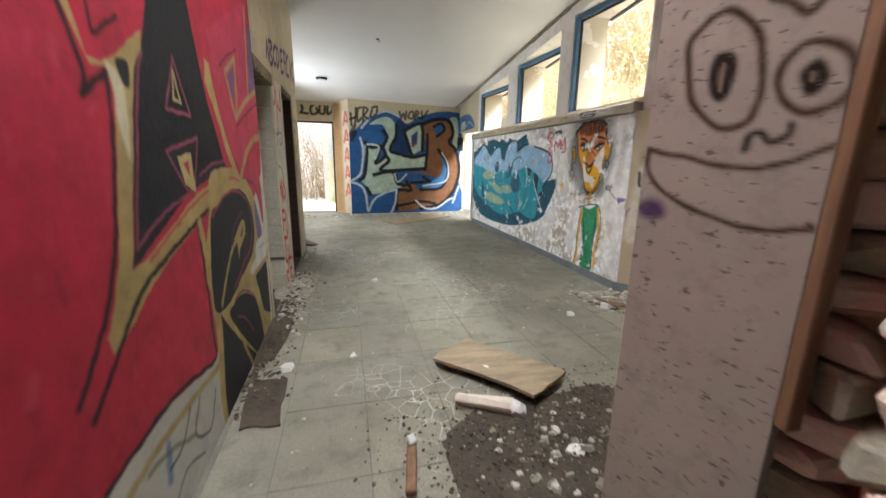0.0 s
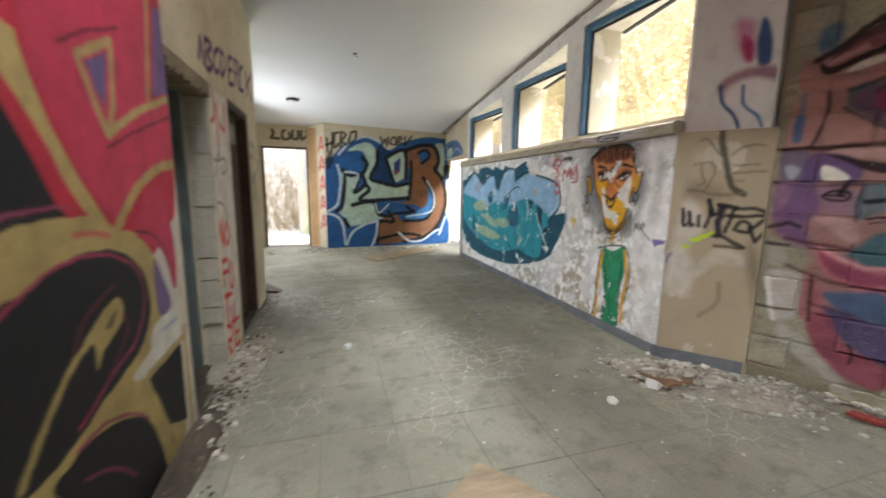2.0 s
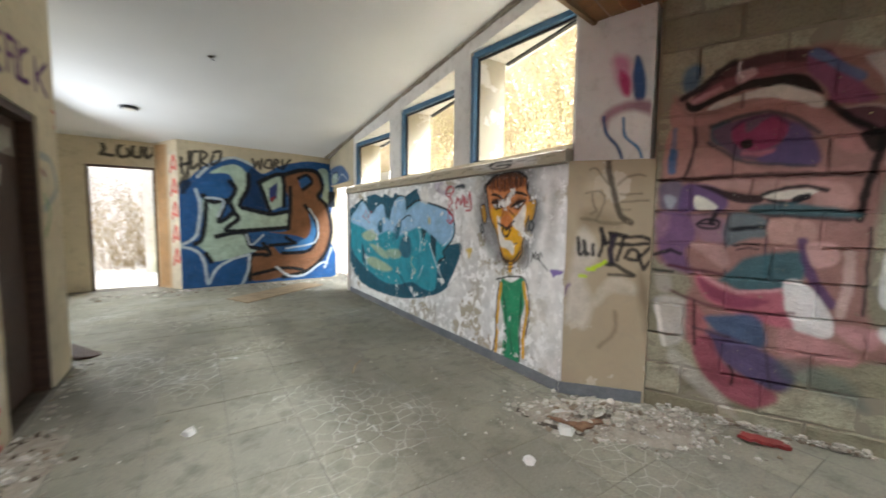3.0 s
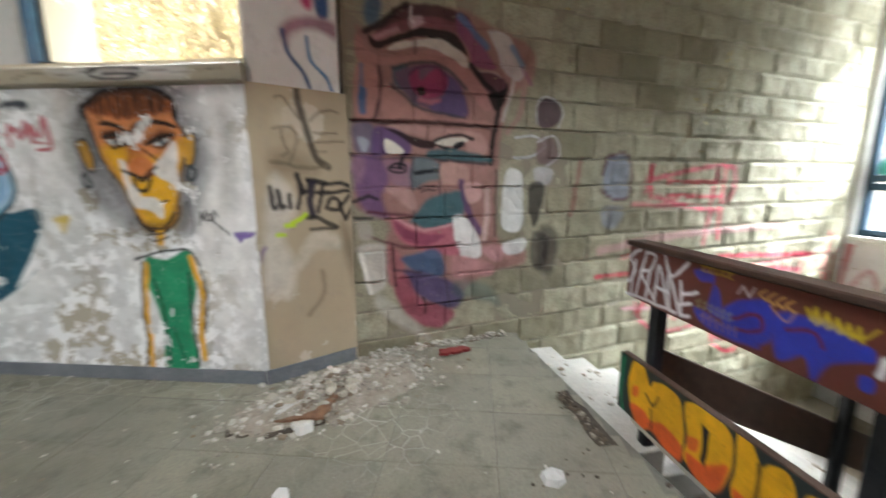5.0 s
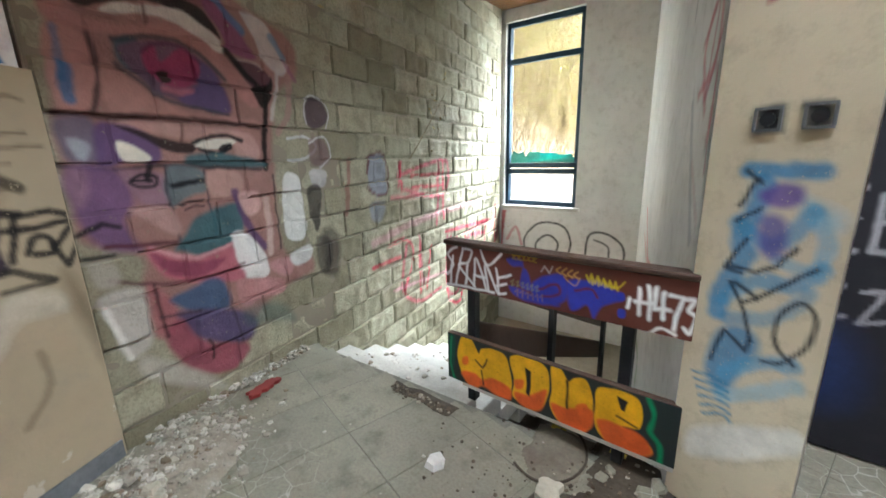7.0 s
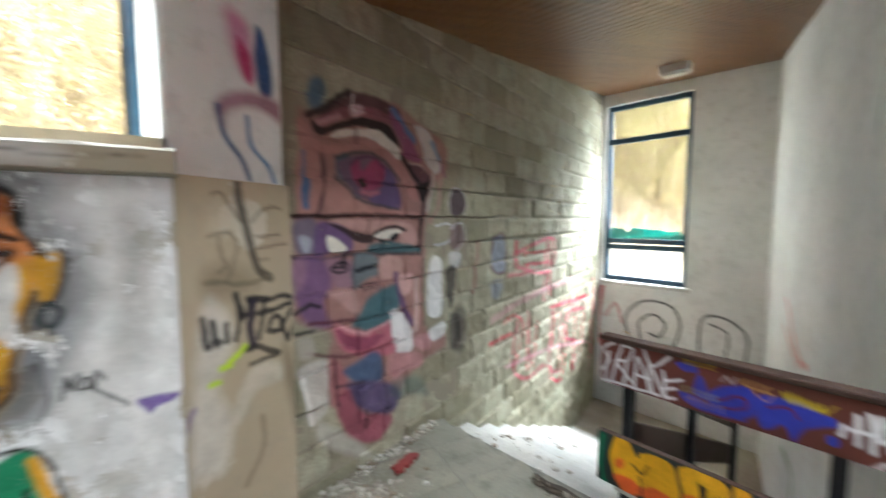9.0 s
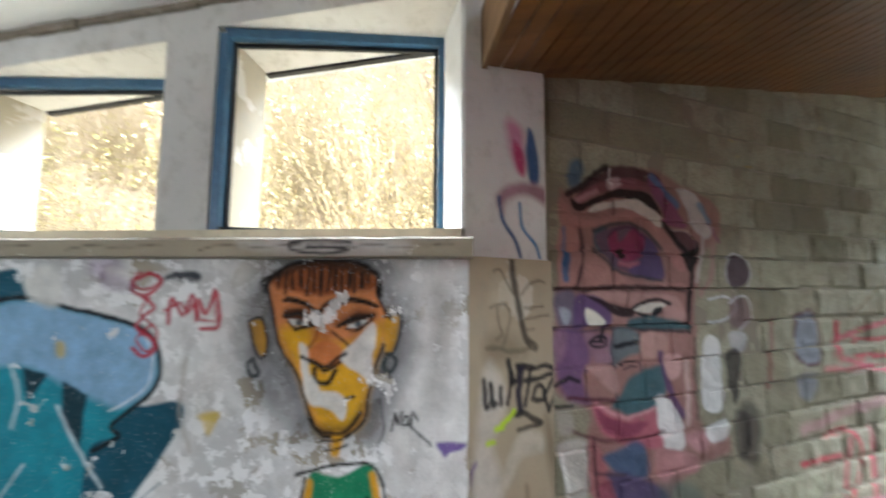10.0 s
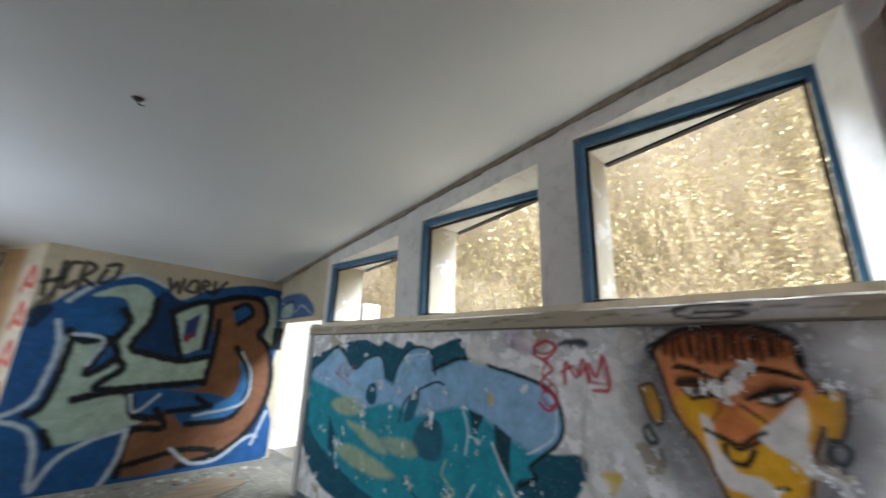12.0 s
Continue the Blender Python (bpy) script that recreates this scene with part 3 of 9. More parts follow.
def paint_west2(c):
    c.line("5E2E70", 0.042, 1, [(5.275, 2.157), (5.34, 2.298), (5.376, 2.147)], False)
    c.line("5E2E70", 0.042, 1, [(5.444, 2.324), (5.437, 2.136), (5.585, 2.189), (5.492, 2.242), (5.599, 2.335), (5.462, 2.331)])
    c.line("5E2E70", 0.042, 1, [(5.801, 2.375), (5.663, 2.292), (5.657, 2.178), (5.762, 2.203)])
    c.line("5E2E70", 0.042, 1, [(5.866, 2.38), (5.835, 2.197), (5.981, 2.289), (5.954, 2.374), (5.866, 2.38)])
    c.line("5E2E70", 0.042, 1, [(6.25, 2.442), (6.108, 2.407), (6.082, 2.19), (6.224, 2.22)], False)
    c.line("5E2E70", 0.040, 1, [(6.097, 2.305), (6.224, 2.335)], False)
    c.line("5E2E70", 0.040, 1, [(6.43, 2.47), (6.345, 2.455), (6.33, 2.24)], False)
    c.line("5E2E70", 0.034, 1, [(6.338, 2.35), (6.41, 2.358)], False)
    c.line("5E2E70", 0.040, 1, [(6.47, 2.475), (6.455, 2.27), (6.50, 2.245), (6.535, 2.28), (6.545, 2.48)])
    c.line("5E2E70", 0.040, 1, [(6.709, 2.5), (6.564, 2.411), (6.558, 2.255), (6.687, 2.273)])
    c.line("5E2E70", 0.040, 1, [(6.857, 2.487), (6.836, 2.26)], False)
    c.line("5E2E70", 0.040, 1, [(7.117, 2.521), (6.886, 2.372), (7.093, 2.268)], False)
    c.line("C04040", 0.0240, .9, [(7.184, 2.18), (7.516, 2.17)], False)
    c.line("C04040", 0.0240, .9, [(7.223, 2.062), (7.544, 2.074)], False)
    c.line("5A7C98", 0.0600, .5, [(6.746, 1.775), (7.065, 1.757), (7.175, 1.545), (6.845, 1.374)])
    c.line("8A3A4A", 0.0360, .8, [(6.692, 1.72), (6.918, 1.638)])
    c.line("4A8A5A", 0.0480, .6, [(6.874, 1.479), (6.966, 1.321), (6.731, 1.118)])


def paint_west1(c):
    c.fill("E2D8D0", .01, .95, [(5.426, 2.008), (5.997, 2.044), (5.873, 0.217), (5.384, 0.039)], False)
    c.line("D04A48", 0.0340, .95, [(5.536, 2.004), (5.545, 1.841), (5.446, 1.79)])
    c.line("D04A48", 0.0340, .95, [(5.61, 1.921), (5.597, 1.644)])
    c.line("D04A48", 0.0340, .95, [(5.827, 1.968), (5.817, 1.781), (5.681, 1.796)])
    c.line("2A2A2E", 0.0140, .9, [(5.392, 1.54), (5.52, 1.517), (5.613, 1.629)], False)
    c.line("2A2A2E", 0.0140, .9, [(5.479, 1.413), (5.581, 1.573), (5.63, 1.435), (5.793, 1.479), (5.742, 1.55), (5.52, 1.517)])
    c.line("2A2A2E", 0.0140, .9, [(5.456, 1.226), (5.616, 1.19), (5.701, 1.083)])
    c.line("D8423E", 0.040, 1, [(5.42, 0.938), (5.435, 1.091), (5.518, 0.897), (5.543, 1.094)], False)
    c.line("D8423E", 0.037, 1, [(5.651, 1.062), (5.566, 0.969), (5.634, 0.892), (5.72, 0.967), (5.651, 1.062)])
    c.line("D8423E", 0.040, 1, [(5.586, 0.782), (5.434, 0.785), (5.444, 0.616)], False)
    c.line("D8423E", 0.037, 1, [(5.425, 0.703), (5.587, 0.688)], False)
    c.line("D8423E", 0.037, 1, [(5.646, 0.75), (5.629, 0.582), (5.714, 0.538), (5.744, 0.717)])
    c.line("D8423E", 0.040, 1, [(5.35, 0.538), (5.654, 0.489)], False)
    c.line("D8423E", 0.037, 1, [(5.482, 0.513), (5.494, 0.286)], False)
    c.line("D8423E", 0.037, 1, [(5.608, 0.395), (5.605, 0.28), (5.686, 0.268), (5.704, 0.394)])
    c.line("D8423E", 0.040, 1, [(5.397, 0.051), (5.408, 0.277), (5.571, 0.235), (5.55, 0.147), (5.424, 0.167), (5.544, 0.025)])
    c.line("D8423E", 0.037, 1, [(5.822, 0.236), (5.67, 0.254), (5.667, 0.033), (5.812, 0.028)], False)
    c.line("D8423E", 0.034, 1, [(5.668, 0.142), (5.795, 0.129)], False)


def paint_north(c):
    c.fill("225082", .01, 1, [(0.002, 1.759), (0.168, 2.014), (0.443, 2.29), (0.834, 2.467), (1.177, 2.362), (1.412, 2.196), (1.723, 2.374), (2.305, 2.525), (2.924, 2.504), (3.436, 2.552), (3.436, 2.391), (2.923, 2.229), (2.85, 1.725), (2.775, 0.925), (2.915, 0.035), (1.489, -0.072), (-0.065, -0.045)])
    c.fill("0E3057", .01, 1, [(1.175, 2.278), (1.412, 2.172), (1.658, 2.186), (1.347, 1.987), (1.457, 1.44), (1.156, 1.497), (1.04, 1.555), (1.143, 1.918)])
    c.fill("A4B6A4", .01, 1, [(0.37, 1.714), (0.531, 1.603), (0.72, 1.619), (0.619, 1.24), (0.862, 1.432), (0.766, 1.644), (0.909, 1.85), (0.802, 2.139), (0.492, 2.133), (0.717, 2.285), (0.944, 2.323), (1.125, 2.157), (1.13, 1.894), (0.982, 1.554), (1.215, 1.461), (1.396, 1.415), (1.58, 1.392), (1.847, 1.446), (1.88, 1.116), (1.028, 1.083), (1.049, 0.973), (1.162, 0.737), (1.454, 0.692), (1.135, 0.614), (0.78, 0.517), (0.462, 0.481), (0.39, 0.663), (0.233, 0.832), (0.378, 0.958), (0.359, 1.367)])
    c.fill("23568A", .01, 1, [(0.269, 1.882), (0.488, 2.007), (0.708, 1.971), (0.827, 1.787), (0.72, 1.631), (0.423, 1.681)])
    c.fill("A4B6A4", .01, 1, [(1.336, 2.023), (1.77, 2.192), (1.798, 1.571), (1.519, 1.454)], False)
    c.fill("2F3C6F", .008, 1, [(1.516, 1.909), (1.68, 2.039), (1.662, 1.717), (1.523, 1.639)], False)
    c.fill("812F2F", .008, 1, [(1.524, 1.713), (1.65, 1.766), (1.572, 1.616)], False)
    c.fill("7A5338", .01, 1, [(1.783, 2.193), (2.171, 2.327), (2.506, 2.297), (2.613, 1.979), (2.515, 1.781), (2.694, 1.589), (2.804, 1.059), (2.644, 0.525), (2.28, 0.193), (1.747, 0.078), (1.122, 0.079), (1.158, 0.552), (1.505, 0.766), (1.755, 0.556), (2.217, 0.671), (2.153, 0.907), (1.511, 1.03), (1.866, 1.065), (1.926, 1.573), (1.829, 1.947)])
    c.fill("23568A", .008, 1, [(2.103, 2.147), (2.275, 2.232), (2.382, 2.085), (2.192, 1.924)])
    c.fill("3C75A9", .008, 1, [(2.281, 1.555), (2.497, 1.258), (2.507, 0.902), (2.284, 0.59), (1.756, 0.594), (2.019, 0.78), (2.288, 0.932), (2.346, 1.193)])
    c.fill("A4B6A4", .008, 1, [(2.52, 2.361), (2.741, 2.336), (2.737, 1.656), (2.611, 1.758), (2.655, 2.111)])
    c.fill("A4B6A4", .008, 1, [(2.923, 2.255), (3.257, 2.34), (3.361, 2.01), (2.922, 1.926)])
    c.line("101217", 0.087, 1, [(0.37, 1.714), (0.531, 1.603), (0.72, 1.619), (0.619, 1.24), (0.862, 1.432), (0.766, 1.644)])
    c.line("101217", 0.087, 1, [(1.137, 2.157), (1.13, 1.894), (0.982, 1.554), (1.215, 1.461), (1.396, 1.415), (1.58, 1.392), (1.847, 1.446)])
    c.line("101217", 0.087, 1, [(1.88, 1.116), (1.388, 1.081), (0.738, 1.061), (0.94, 1.289), (0.862, 1.408)])
    c.line("101217", 0.087, 1, [(0.566, 0.955), (1.027, 1.022), (1.162, 0.737), (1.454, 0.692)])
    c.line("101217", 0.078, 1, [(0.422, 1.658), (0.385, 1.192), (0.322, 0.9), (0.211, 0.82)])
    c.line("101217", 0.087, 1, [(0.462, 0.481), (0.389, 0.627)])
    c.line("101217", 0.087, 1, [(0.821, 1.999), (0.909, 1.85), (0.788, 1.609)])
    c.line("101217", 0.087, 1, [(1.336, 2.023), (1.77, 2.192), (1.798, 1.571)])
    c.line("101217", 0.087, 1, [(1.336, 2.023), (1.519, 1.454)])
    c.line("101217", 0.087, 1, [(1.783, 2.193), (2.171, 2.327), (2.506, 2.297), (2.613, 1.979), (2.515, 1.781), (2.694, 1.589), (2.804, 1.059), (2.644, 0.525), (2.28, 0.193), (1.747, 0.078)])
    c.line("101217", 0.078, 1, [(1.931, 1.951), (1.926, 1.573), (1.88, 1.091)])
    c.line("101217", 0.070, 1, [(2.103, 2.147), (2.275, 2.232), (2.382, 2.085), (2.192, 1.924)])
    c.line("101217", 0.078, 1, [(2.228, 1.58), (2.455, 1.258), (2.48, 0.929), (2.284, 0.616), (1.755, 0.581)])
    c.line("101217", 0.078, 1, [(1.122, 0.079), (1.158, 0.552), (1.501, 0.565), (1.382, 0.794)])
    c.line("101217", 0.070, 1, [(1.505, 0.754), (2.019, 0.78), (1.825, 0.912)], False)
    c.line("101217", 0.070, 1, [(1.185, 0.176), (1.75, 0.273), (2.145, 0.213)])
    c.line("B4BEC4", 0.051, 1, [(0.296, 2.054), (0.553, 2.32), (0.891, 2.459), (1.236, 2.342)])
    c.line("B4BEC4", 0.051, 1, [(0.256, 1.825), (0.321, 1.54), (0.288, 1.192), (0.215, 0.937), (-0.034, 0.791)])
    c.line("B4BEC4", 0.051, 1, [(-0.034, 0.791), (0.249, 0.679), (0.361, 0.426), (0.404, 0.064), (0.547, 0.333), (0.837, 0.514), (1.122, 0.578)])
    c.line("B4BEC4", 0.051, 1, [(1.122, 0.578), (1.091, 0.268), (0.964, -0.035)])
    c.line("B4BEC4", 0.043, 1, [(0.423, 1.681), (0.698, 1.63), (0.6, 1.334)])
    c.line("B4BEC4", 0.043, 1, [(1.623, 0.305), (1.877, 0.097), (2.211, 0.103), (2.558, 0.326), (2.7, 0.32)])
    c.line("B4BEC4", 0.043, 1, [(2.642, 0.227), (2.802, 0.655)])
    c.line("B4BEC4", 0.036, 1, [(1.084, 0.973), (1.163, 0.775), (1.386, 0.969)])
    c.line("B4BEC4", 0.036, 1, [(2.322, 1.517), (2.496, 1.193), (2.424, 0.798), (1.821, 0.682)])
    c.fill("151D27", .01, 1, [(2.738, 1.906), (2.936, 1.913), (2.935, 1.568), (2.736, 1.564)], False)
    c.line("131315", 0.051, .9, [(0.056, 2.376), (0.066, 2.098)], False)
    c.line("131315", 0.051, .9, [(0.185, 2.497), (0.15, 2.125)], False)
    c.line("131315", 0.051, .9, [(0.051, 2.231), (0.177, 2.307)], False)
    c.line("131315", 0.051, .9, [(0.311, 2.507), (0.226, 2.467), (0.216, 2.197), (0.304, 2.281)])
    c.line("131315", 0.051, .9, [(0.343, 2.204), (0.364, 2.511), (0.459, 2.462), (0.369, 2.342), (0.474, 2.258)])
    c.line("131315", 0.051, .9, [(0.558, 2.469), (0.518, 2.295), (0.654, 2.385), (0.68, 2.547), (0.559, 2.515)])
    c.line("131315", 0.072, .8, [(0.006, 1.871), (0.149, 2.103), (0.054, 1.761), (0.164, 1.935)])
    c.line("131315", 0.051, .85, [(1.226, 2.46), (1.259, 2.308), (1.321, 2.431), (1.366, 2.29), (1.394, 2.472)], False)
    c.line("131315", 0.051, .85, [(1.49, 2.467), (1.439, 2.343), (1.561, 2.327), (1.563, 2.472), (1.49, 2.467)])
    c.line("131315", 0.051, .85, [(1.61, 2.305), (1.638, 2.49), (1.712, 2.458), (1.637, 2.392), (1.735, 2.338)])
    c.line("131315", 0.051, .85, [(1.788, 2.501), (1.785, 2.316), (1.94, 2.524)], False)


def paint_head(c):
    c.line("17171A", 0.058, .9, [(0.398, 2.638), (0.23, 2.604), (0.273, 2.492), (0.216, 2.387), (0.382, 2.381)], False)
    c.line("17171A", 0.058, .9, [(0.591, 2.634), (0.455, 2.525), (0.472, 2.371), (0.604, 2.403), (0.584, 2.505)])
    c.line("17171A", 0.058, .9, [(0.666, 2.586), (0.656, 2.405), (0.76, 2.396), (0.784, 2.592)])
    c.line("17171A", 0.058, .9, [(0.851, 2.621), (0.839, 2.386), (0.963, 2.483), (0.93, 2.624), (0.851, 2.621)])
    c.line("17171A", 0.058, .9, [(1.009, 2.628), (1.09, 2.658), (1.071, 2.527), (1.015, 2.459)])


def paint_east(c):
    c.fill("1C5568", .008, 1, [(9.491, 1.032), (9.57, 1.444), (9.072, 1.612), (8.766, 1.676), (8.346, 1.706), (8.092, 1.647), (7.991, 1.693), (7.725, 1.628), (7.638, 1.693), (7.396, 1.623), (7, 1.715), (6.914, 1.58), (6.651, 1.459), (6.337, 1.082), (6.056, 1.083), (6.042, 0.969), (6.186, 0.74), (6.292, 0.586), (6.123, 0.715), (6.551, 0.443), (7.687, 0.22), (9.159, 0.29), (9.809, 0.996)])
    c.fill("2E93A4", .006, 1, [(9.453, 0.836), (9.48, 1.315), (9.175, 1.497), (8.882, 1.615), (8.52, 1.419), (8.289, 1.519), (8.05, 1.552), (7.954, 1.362), (7.829, 1.347), (7.749, 1.498), (7.588, 1.621), (7.359, 1.624), (7.291, 1.464), (6.975, 1.559), (6.658, 1.513), (6.282, 1.425), (6.179, 1.286), (6.196, 1.128), (6.371, 0.985), (6.372, 0.908), (6.508, 0.842), (6.554, 0.514), (6.834, 0.467), (7.15, 0.508), (7.691, 0.392), (8.35, 0.422), (9.314, 0.699), (9.637, 1.113)])
    c.fill("93B9D8", .02, 1, [(9.5, 1.288), (9.171, 1.487), (8.878, 1.605), (8.52, 1.419), (8.289, 1.519), (8.049, 1.547), (7.952, 1.353), (7.827, 1.338), (7.747, 1.49), (7.587, 1.613), (7.357, 1.616), (7.29, 1.456), (6.974, 1.552), (6.657, 1.506), (6.281, 1.418), (6.188, 1.285), (6.208, 1.127), (6.377, 1.046), (6.609, 1.118), (6.923, 1.229), (7.245, 1.166), (7.474, 1.109), (7.884, 1.155), (8.311, 1.079), (8.857, 1.175)])
    c.fill("9CC0DC", .01, 1, [(8.906, 1.604), (8.574, 1.426), (8.299, 1.167), (8.665, 1.141), (8.911, 1.268), (9.014, 1.461)])
    c.fill("1C5568", .006, 1, [(8.261, 1.17), (8.217, 1.283), (8.108, 1.302), (8.075, 1.162), (8.166, 1.112)])
    c.fill("2A6478", .006, 1, [(7.641, 1.055), (7.594, 1.217), (7.455, 1.306), (7.483, 1.147), (7.557, 1.055)])
    c.fill("2A6478", .006, 1, [(7.515, 0.877), (7.484, 1.013), (7.35, 1.101), (7.193, 1.079), (7.168, 0.919), (7.234, 0.822), (7.409, 0.817)])
    c.fill("173C48", .006, 1, [(6.907, 1.223), (6.764, 1.189), (6.853, 1.042)], False)
    c.fill("173C48", .006, 1, [(6.677, 1.162), (6.537, 1.099), (6.554, 0.851), (6.662, 0.981)], False)
    c.fill("1C4C5C", .008, 1, [(8.948, 0.933), (8.774, 0.769), (8.777, 0.507), (8.913, 0.619)], False)
    c.line("15181C", 0.0174, 1, [(9.453, 0.836), (9.48, 1.315), (9.175, 1.497), (8.886, 1.625), (8.52, 1.419), (8.289, 1.519), (8.05, 1.552), (7.954, 1.362)])
    c.line("15181C", 0.0203, 1, [(7.842, 1.316), (7.749, 1.498), (7.59, 1.629), (7.359, 1.624), (7.267, 1.434)])
    c.line("15181C", 0.0232, 1, [(7.303, 1.464), (6.977, 1.567), (6.658, 1.513), (6.282, 1.425), (6.171, 1.286), (6.196, 1.128), (6.39, 0.967), (6.355, 0.91), (6.485, 0.84)])
    c.line("15181C", 0.0174, 1, [(7.713, 1.028), (7.627, 1.215), (7.285, 1.374), (7.166, 1.361)])
    c.line("15181C", 0.0174, 1, [(7.607, 0.607), (7.432, 0.523), (7.319, 0.414)])
    c.line("DDE8EC", 0.0100, 1, [(6.258, 1.393), (6.208, 1.283), (6.238, 1.139), (6.418, 1.026)])
    c.line("DDE8EC", 0.0140, 1, [(6.965, 1.225), (6.912, 1.088), (6.928, 0.931)])
    c.line("DDE8EC", 0.0160, 1, [(6.695, 1.043), (6.578, 0.863), (6.424, 0.675)], False)
    c.line("DDE8EC", 0.0100, 1, [(7.642, 1.418), (7.576, 1.566), (7.388, 1.582)])
    c.line("DDE8EC", 0.0120, .9, [(6.849, 0.759), (6.971, 0.577)], False)
    c.line("C0303A", 0.0120, 1, [(8.883, 1.366), (8.578, 1.262)], False)
    c.line("C0303A", 0.0120, 1, [(8.874, 1.342), (8.738, 1.469), (8.645, 1.329), (8.531, 1.451)], False)
    c.fill("C8C48A", .02, .6, [(8.912, 1.076), (8.499, 1.153), (8.304, 1.058), (8.52, 0.973), (8.832, 0.99)])
    c.fill("C8C48A", .02, .6, [(8.741, 0.641), (8.433, 0.724), (7.741, 0.623), (7.994, 0.546), (8.454, 0.555)])
    c.fill("C8C48A", .02, .55, [(8.587, 0.922), (8.098, 0.888), (7.846, 0.76), (8.133, 0.762)])
    c.fill("C8C48A", .02, .5, [(7.945, 0.865), (7.554, 0.91), (7.468, 0.809), (7.78, 0.768)])
    c.line("C8C48A", 0.0160, .7, [(7.128, 0.854), (7.163, 0.746), (7.039, 0.664), (7.137, 0.614)])
    c.line("B4303C", 0.0120, 1, [(6.304, 1.697), (6.344, 1.644), (6.276, 1.61), (6.194, 1.663), (6.261, 1.697)])
    c.line("B4303C", 0.0120, 1, [(6.251, 1.577), (6.288, 1.491), (6.197, 1.413), (6.231, 1.314), (6.299, 1.374), (6.22, 1.444)])
    c.line("B4303C", 0.0120, 1, [(6.163, 1.512), (6.084, 1.548), (6.041, 1.501), (6.005, 1.566), (5.981, 1.471), (5.894, 1.46), (5.911, 1.617)], False)
    c.fill("8A5A98", .03, .4, [(6.613, 1.752), (6.447, 1.769), (6.415, 1.678), (6.53, 1.66)])
    c.fill("3C3C40", .008, .8, [(6.134, 1.697), (6.004, 1.697), (5.99, 1.654), (6.09, 1.653)])
    c.fill("D8B83A", .01, .7, [(5.941, 1.025), (5.889, 1.051), (5.852, 1.022), (5.901, 0.932)])
    c.fill("D8B83A", .01, .7, [(6.736, 1.348), (6.686, 1.344), (6.678, 1.282), (6.716, 1.279)])
    c.fill("E8E4DC", .02, .9, [(6.945, 1.715), (6.759, 1.714), (6.735, 1.528), (6.895, 1.561)])
    c.fill("E8E4DC", .02, .8, [(6.488, 1.714), (6.371, 1.696), (6.386, 1.608), (6.481, 1.642)])
    c.fill("E4E0DA", .05, .75, [(4.907, 1.74), (4.752, 1.713), (4.782, 1.488), (4.871, 1.244), (4.843, 1.023), (4.963, 0.915), (5.053, 0.988), (4.969, 1.186), (4.981, 1.377), (4.921, 1.531)])
    c.fill("E4E0DA", .05, .7, [(4.744, 1.531), (4.681, 1.006), (4.728, 0.498), (4.731, 0.119), (4.953, 0.238), (5.024, 0.82), (4.954, 1.214)])
    c.fill("DCD8D2", .05, .6, [(5.822, 1.746), (5.677, 1.682), (5.706, 1.322), (5.874, 1.133), (6.004, 0.833), (5.954, 1.303)])
    c.fill("4A4A50", .09, .75, [(5.678, 1.714), (5.476, 1.789), (5.173, 1.776), (5.016, 1.632), (4.956, 1.379), (5.02, 1.132), (5.129, 0.953), (5.482, 0.918), (5.573, 1.112), (5.706, 1.322)])
    c.fill("D98A52", .006, 1, [(5.615, 1.683), (5.509, 1.738), (5.35, 1.754), (5.202, 1.742), (5.115, 1.686), (5.108, 1.598), (5.045, 1.487), (5.082, 1.37), (5.13, 1.191), (5.155, 1.042), (5.231, 0.969), (5.353, 0.964), (5.422, 1.079), (5.48, 1.23), (5.574, 1.36), (5.607, 1.503), (5.635, 1.606)])
    c.fill("E2AA1C", .03, 1, [(5.574, 1.417), (5.447, 1.453), (5.329, 1.378), (5.188, 1.388), (5.077, 1.473), (5.082, 1.37), (5.13, 1.191), (5.155, 1.042), (5.231, 0.974), (5.344, 0.97), (5.416, 1.085), (5.474, 1.236)])
    c.fill("8E4A22", .012, .9, [(5.609, 1.683), (5.351, 1.749), (5.121, 1.68), (5.112, 1.631), (5.354, 1.592), (5.575, 1.623)])
    c.fill("E0A41C", .006, 1, [(5.725, 1.453), (5.654, 1.471), (5.632, 1.327), (5.672, 1.319)])
    c.fill("E0A41C", .006, 1, [(5.063, 1.486), (4.999, 1.49), (5.028, 1.344), (5.064, 1.333)])
    c.line("17130F", 0.0145, 1, [(5.615, 1.683), (5.509, 1.744), (5.35, 1.76), (5.202, 1.747), (5.109, 1.686), (5.105, 1.598), (5.04, 1.487)])
    c.line("17130F", 0.0145, 1, [(5.075, 1.37), (5.13, 1.191), (5.15, 1.043), (5.231, 0.964), (5.353, 0.959), (5.422, 1.079), (5.48, 1.23), (5.574, 1.36), (5.607, 1.503), (5.642, 1.615), (5.677, 1.652), (5.616, 1.689)])
    c.line("17130F", 0.0130, 1, [(5.726, 1.468), (5.657, 1.477), (5.632, 1.327), (5.679, 1.31), (5.725, 1.453)])
    c.line("17130F", 0.0130, 1, [(5.065, 1.499), (4.988, 1.498), (5.023, 1.337), (5.064, 1.333)])
    c.line("2A3A34", 0.0180, 1, [(5.698, 1.288), (5.671, 1.225), (5.704, 1.214), (5.725, 1.263), (5.698, 1.288)])
    c.line("2A3A34", 0.0180, 1, [(5.046, 1.335), (5.01, 1.301), (5.033, 1.25), (5.067, 1.266), (5.054, 1.322)])
    c.line("17130F", 0.0116, 1, [(5.477, 1.698), (5.471, 1.624)], False)
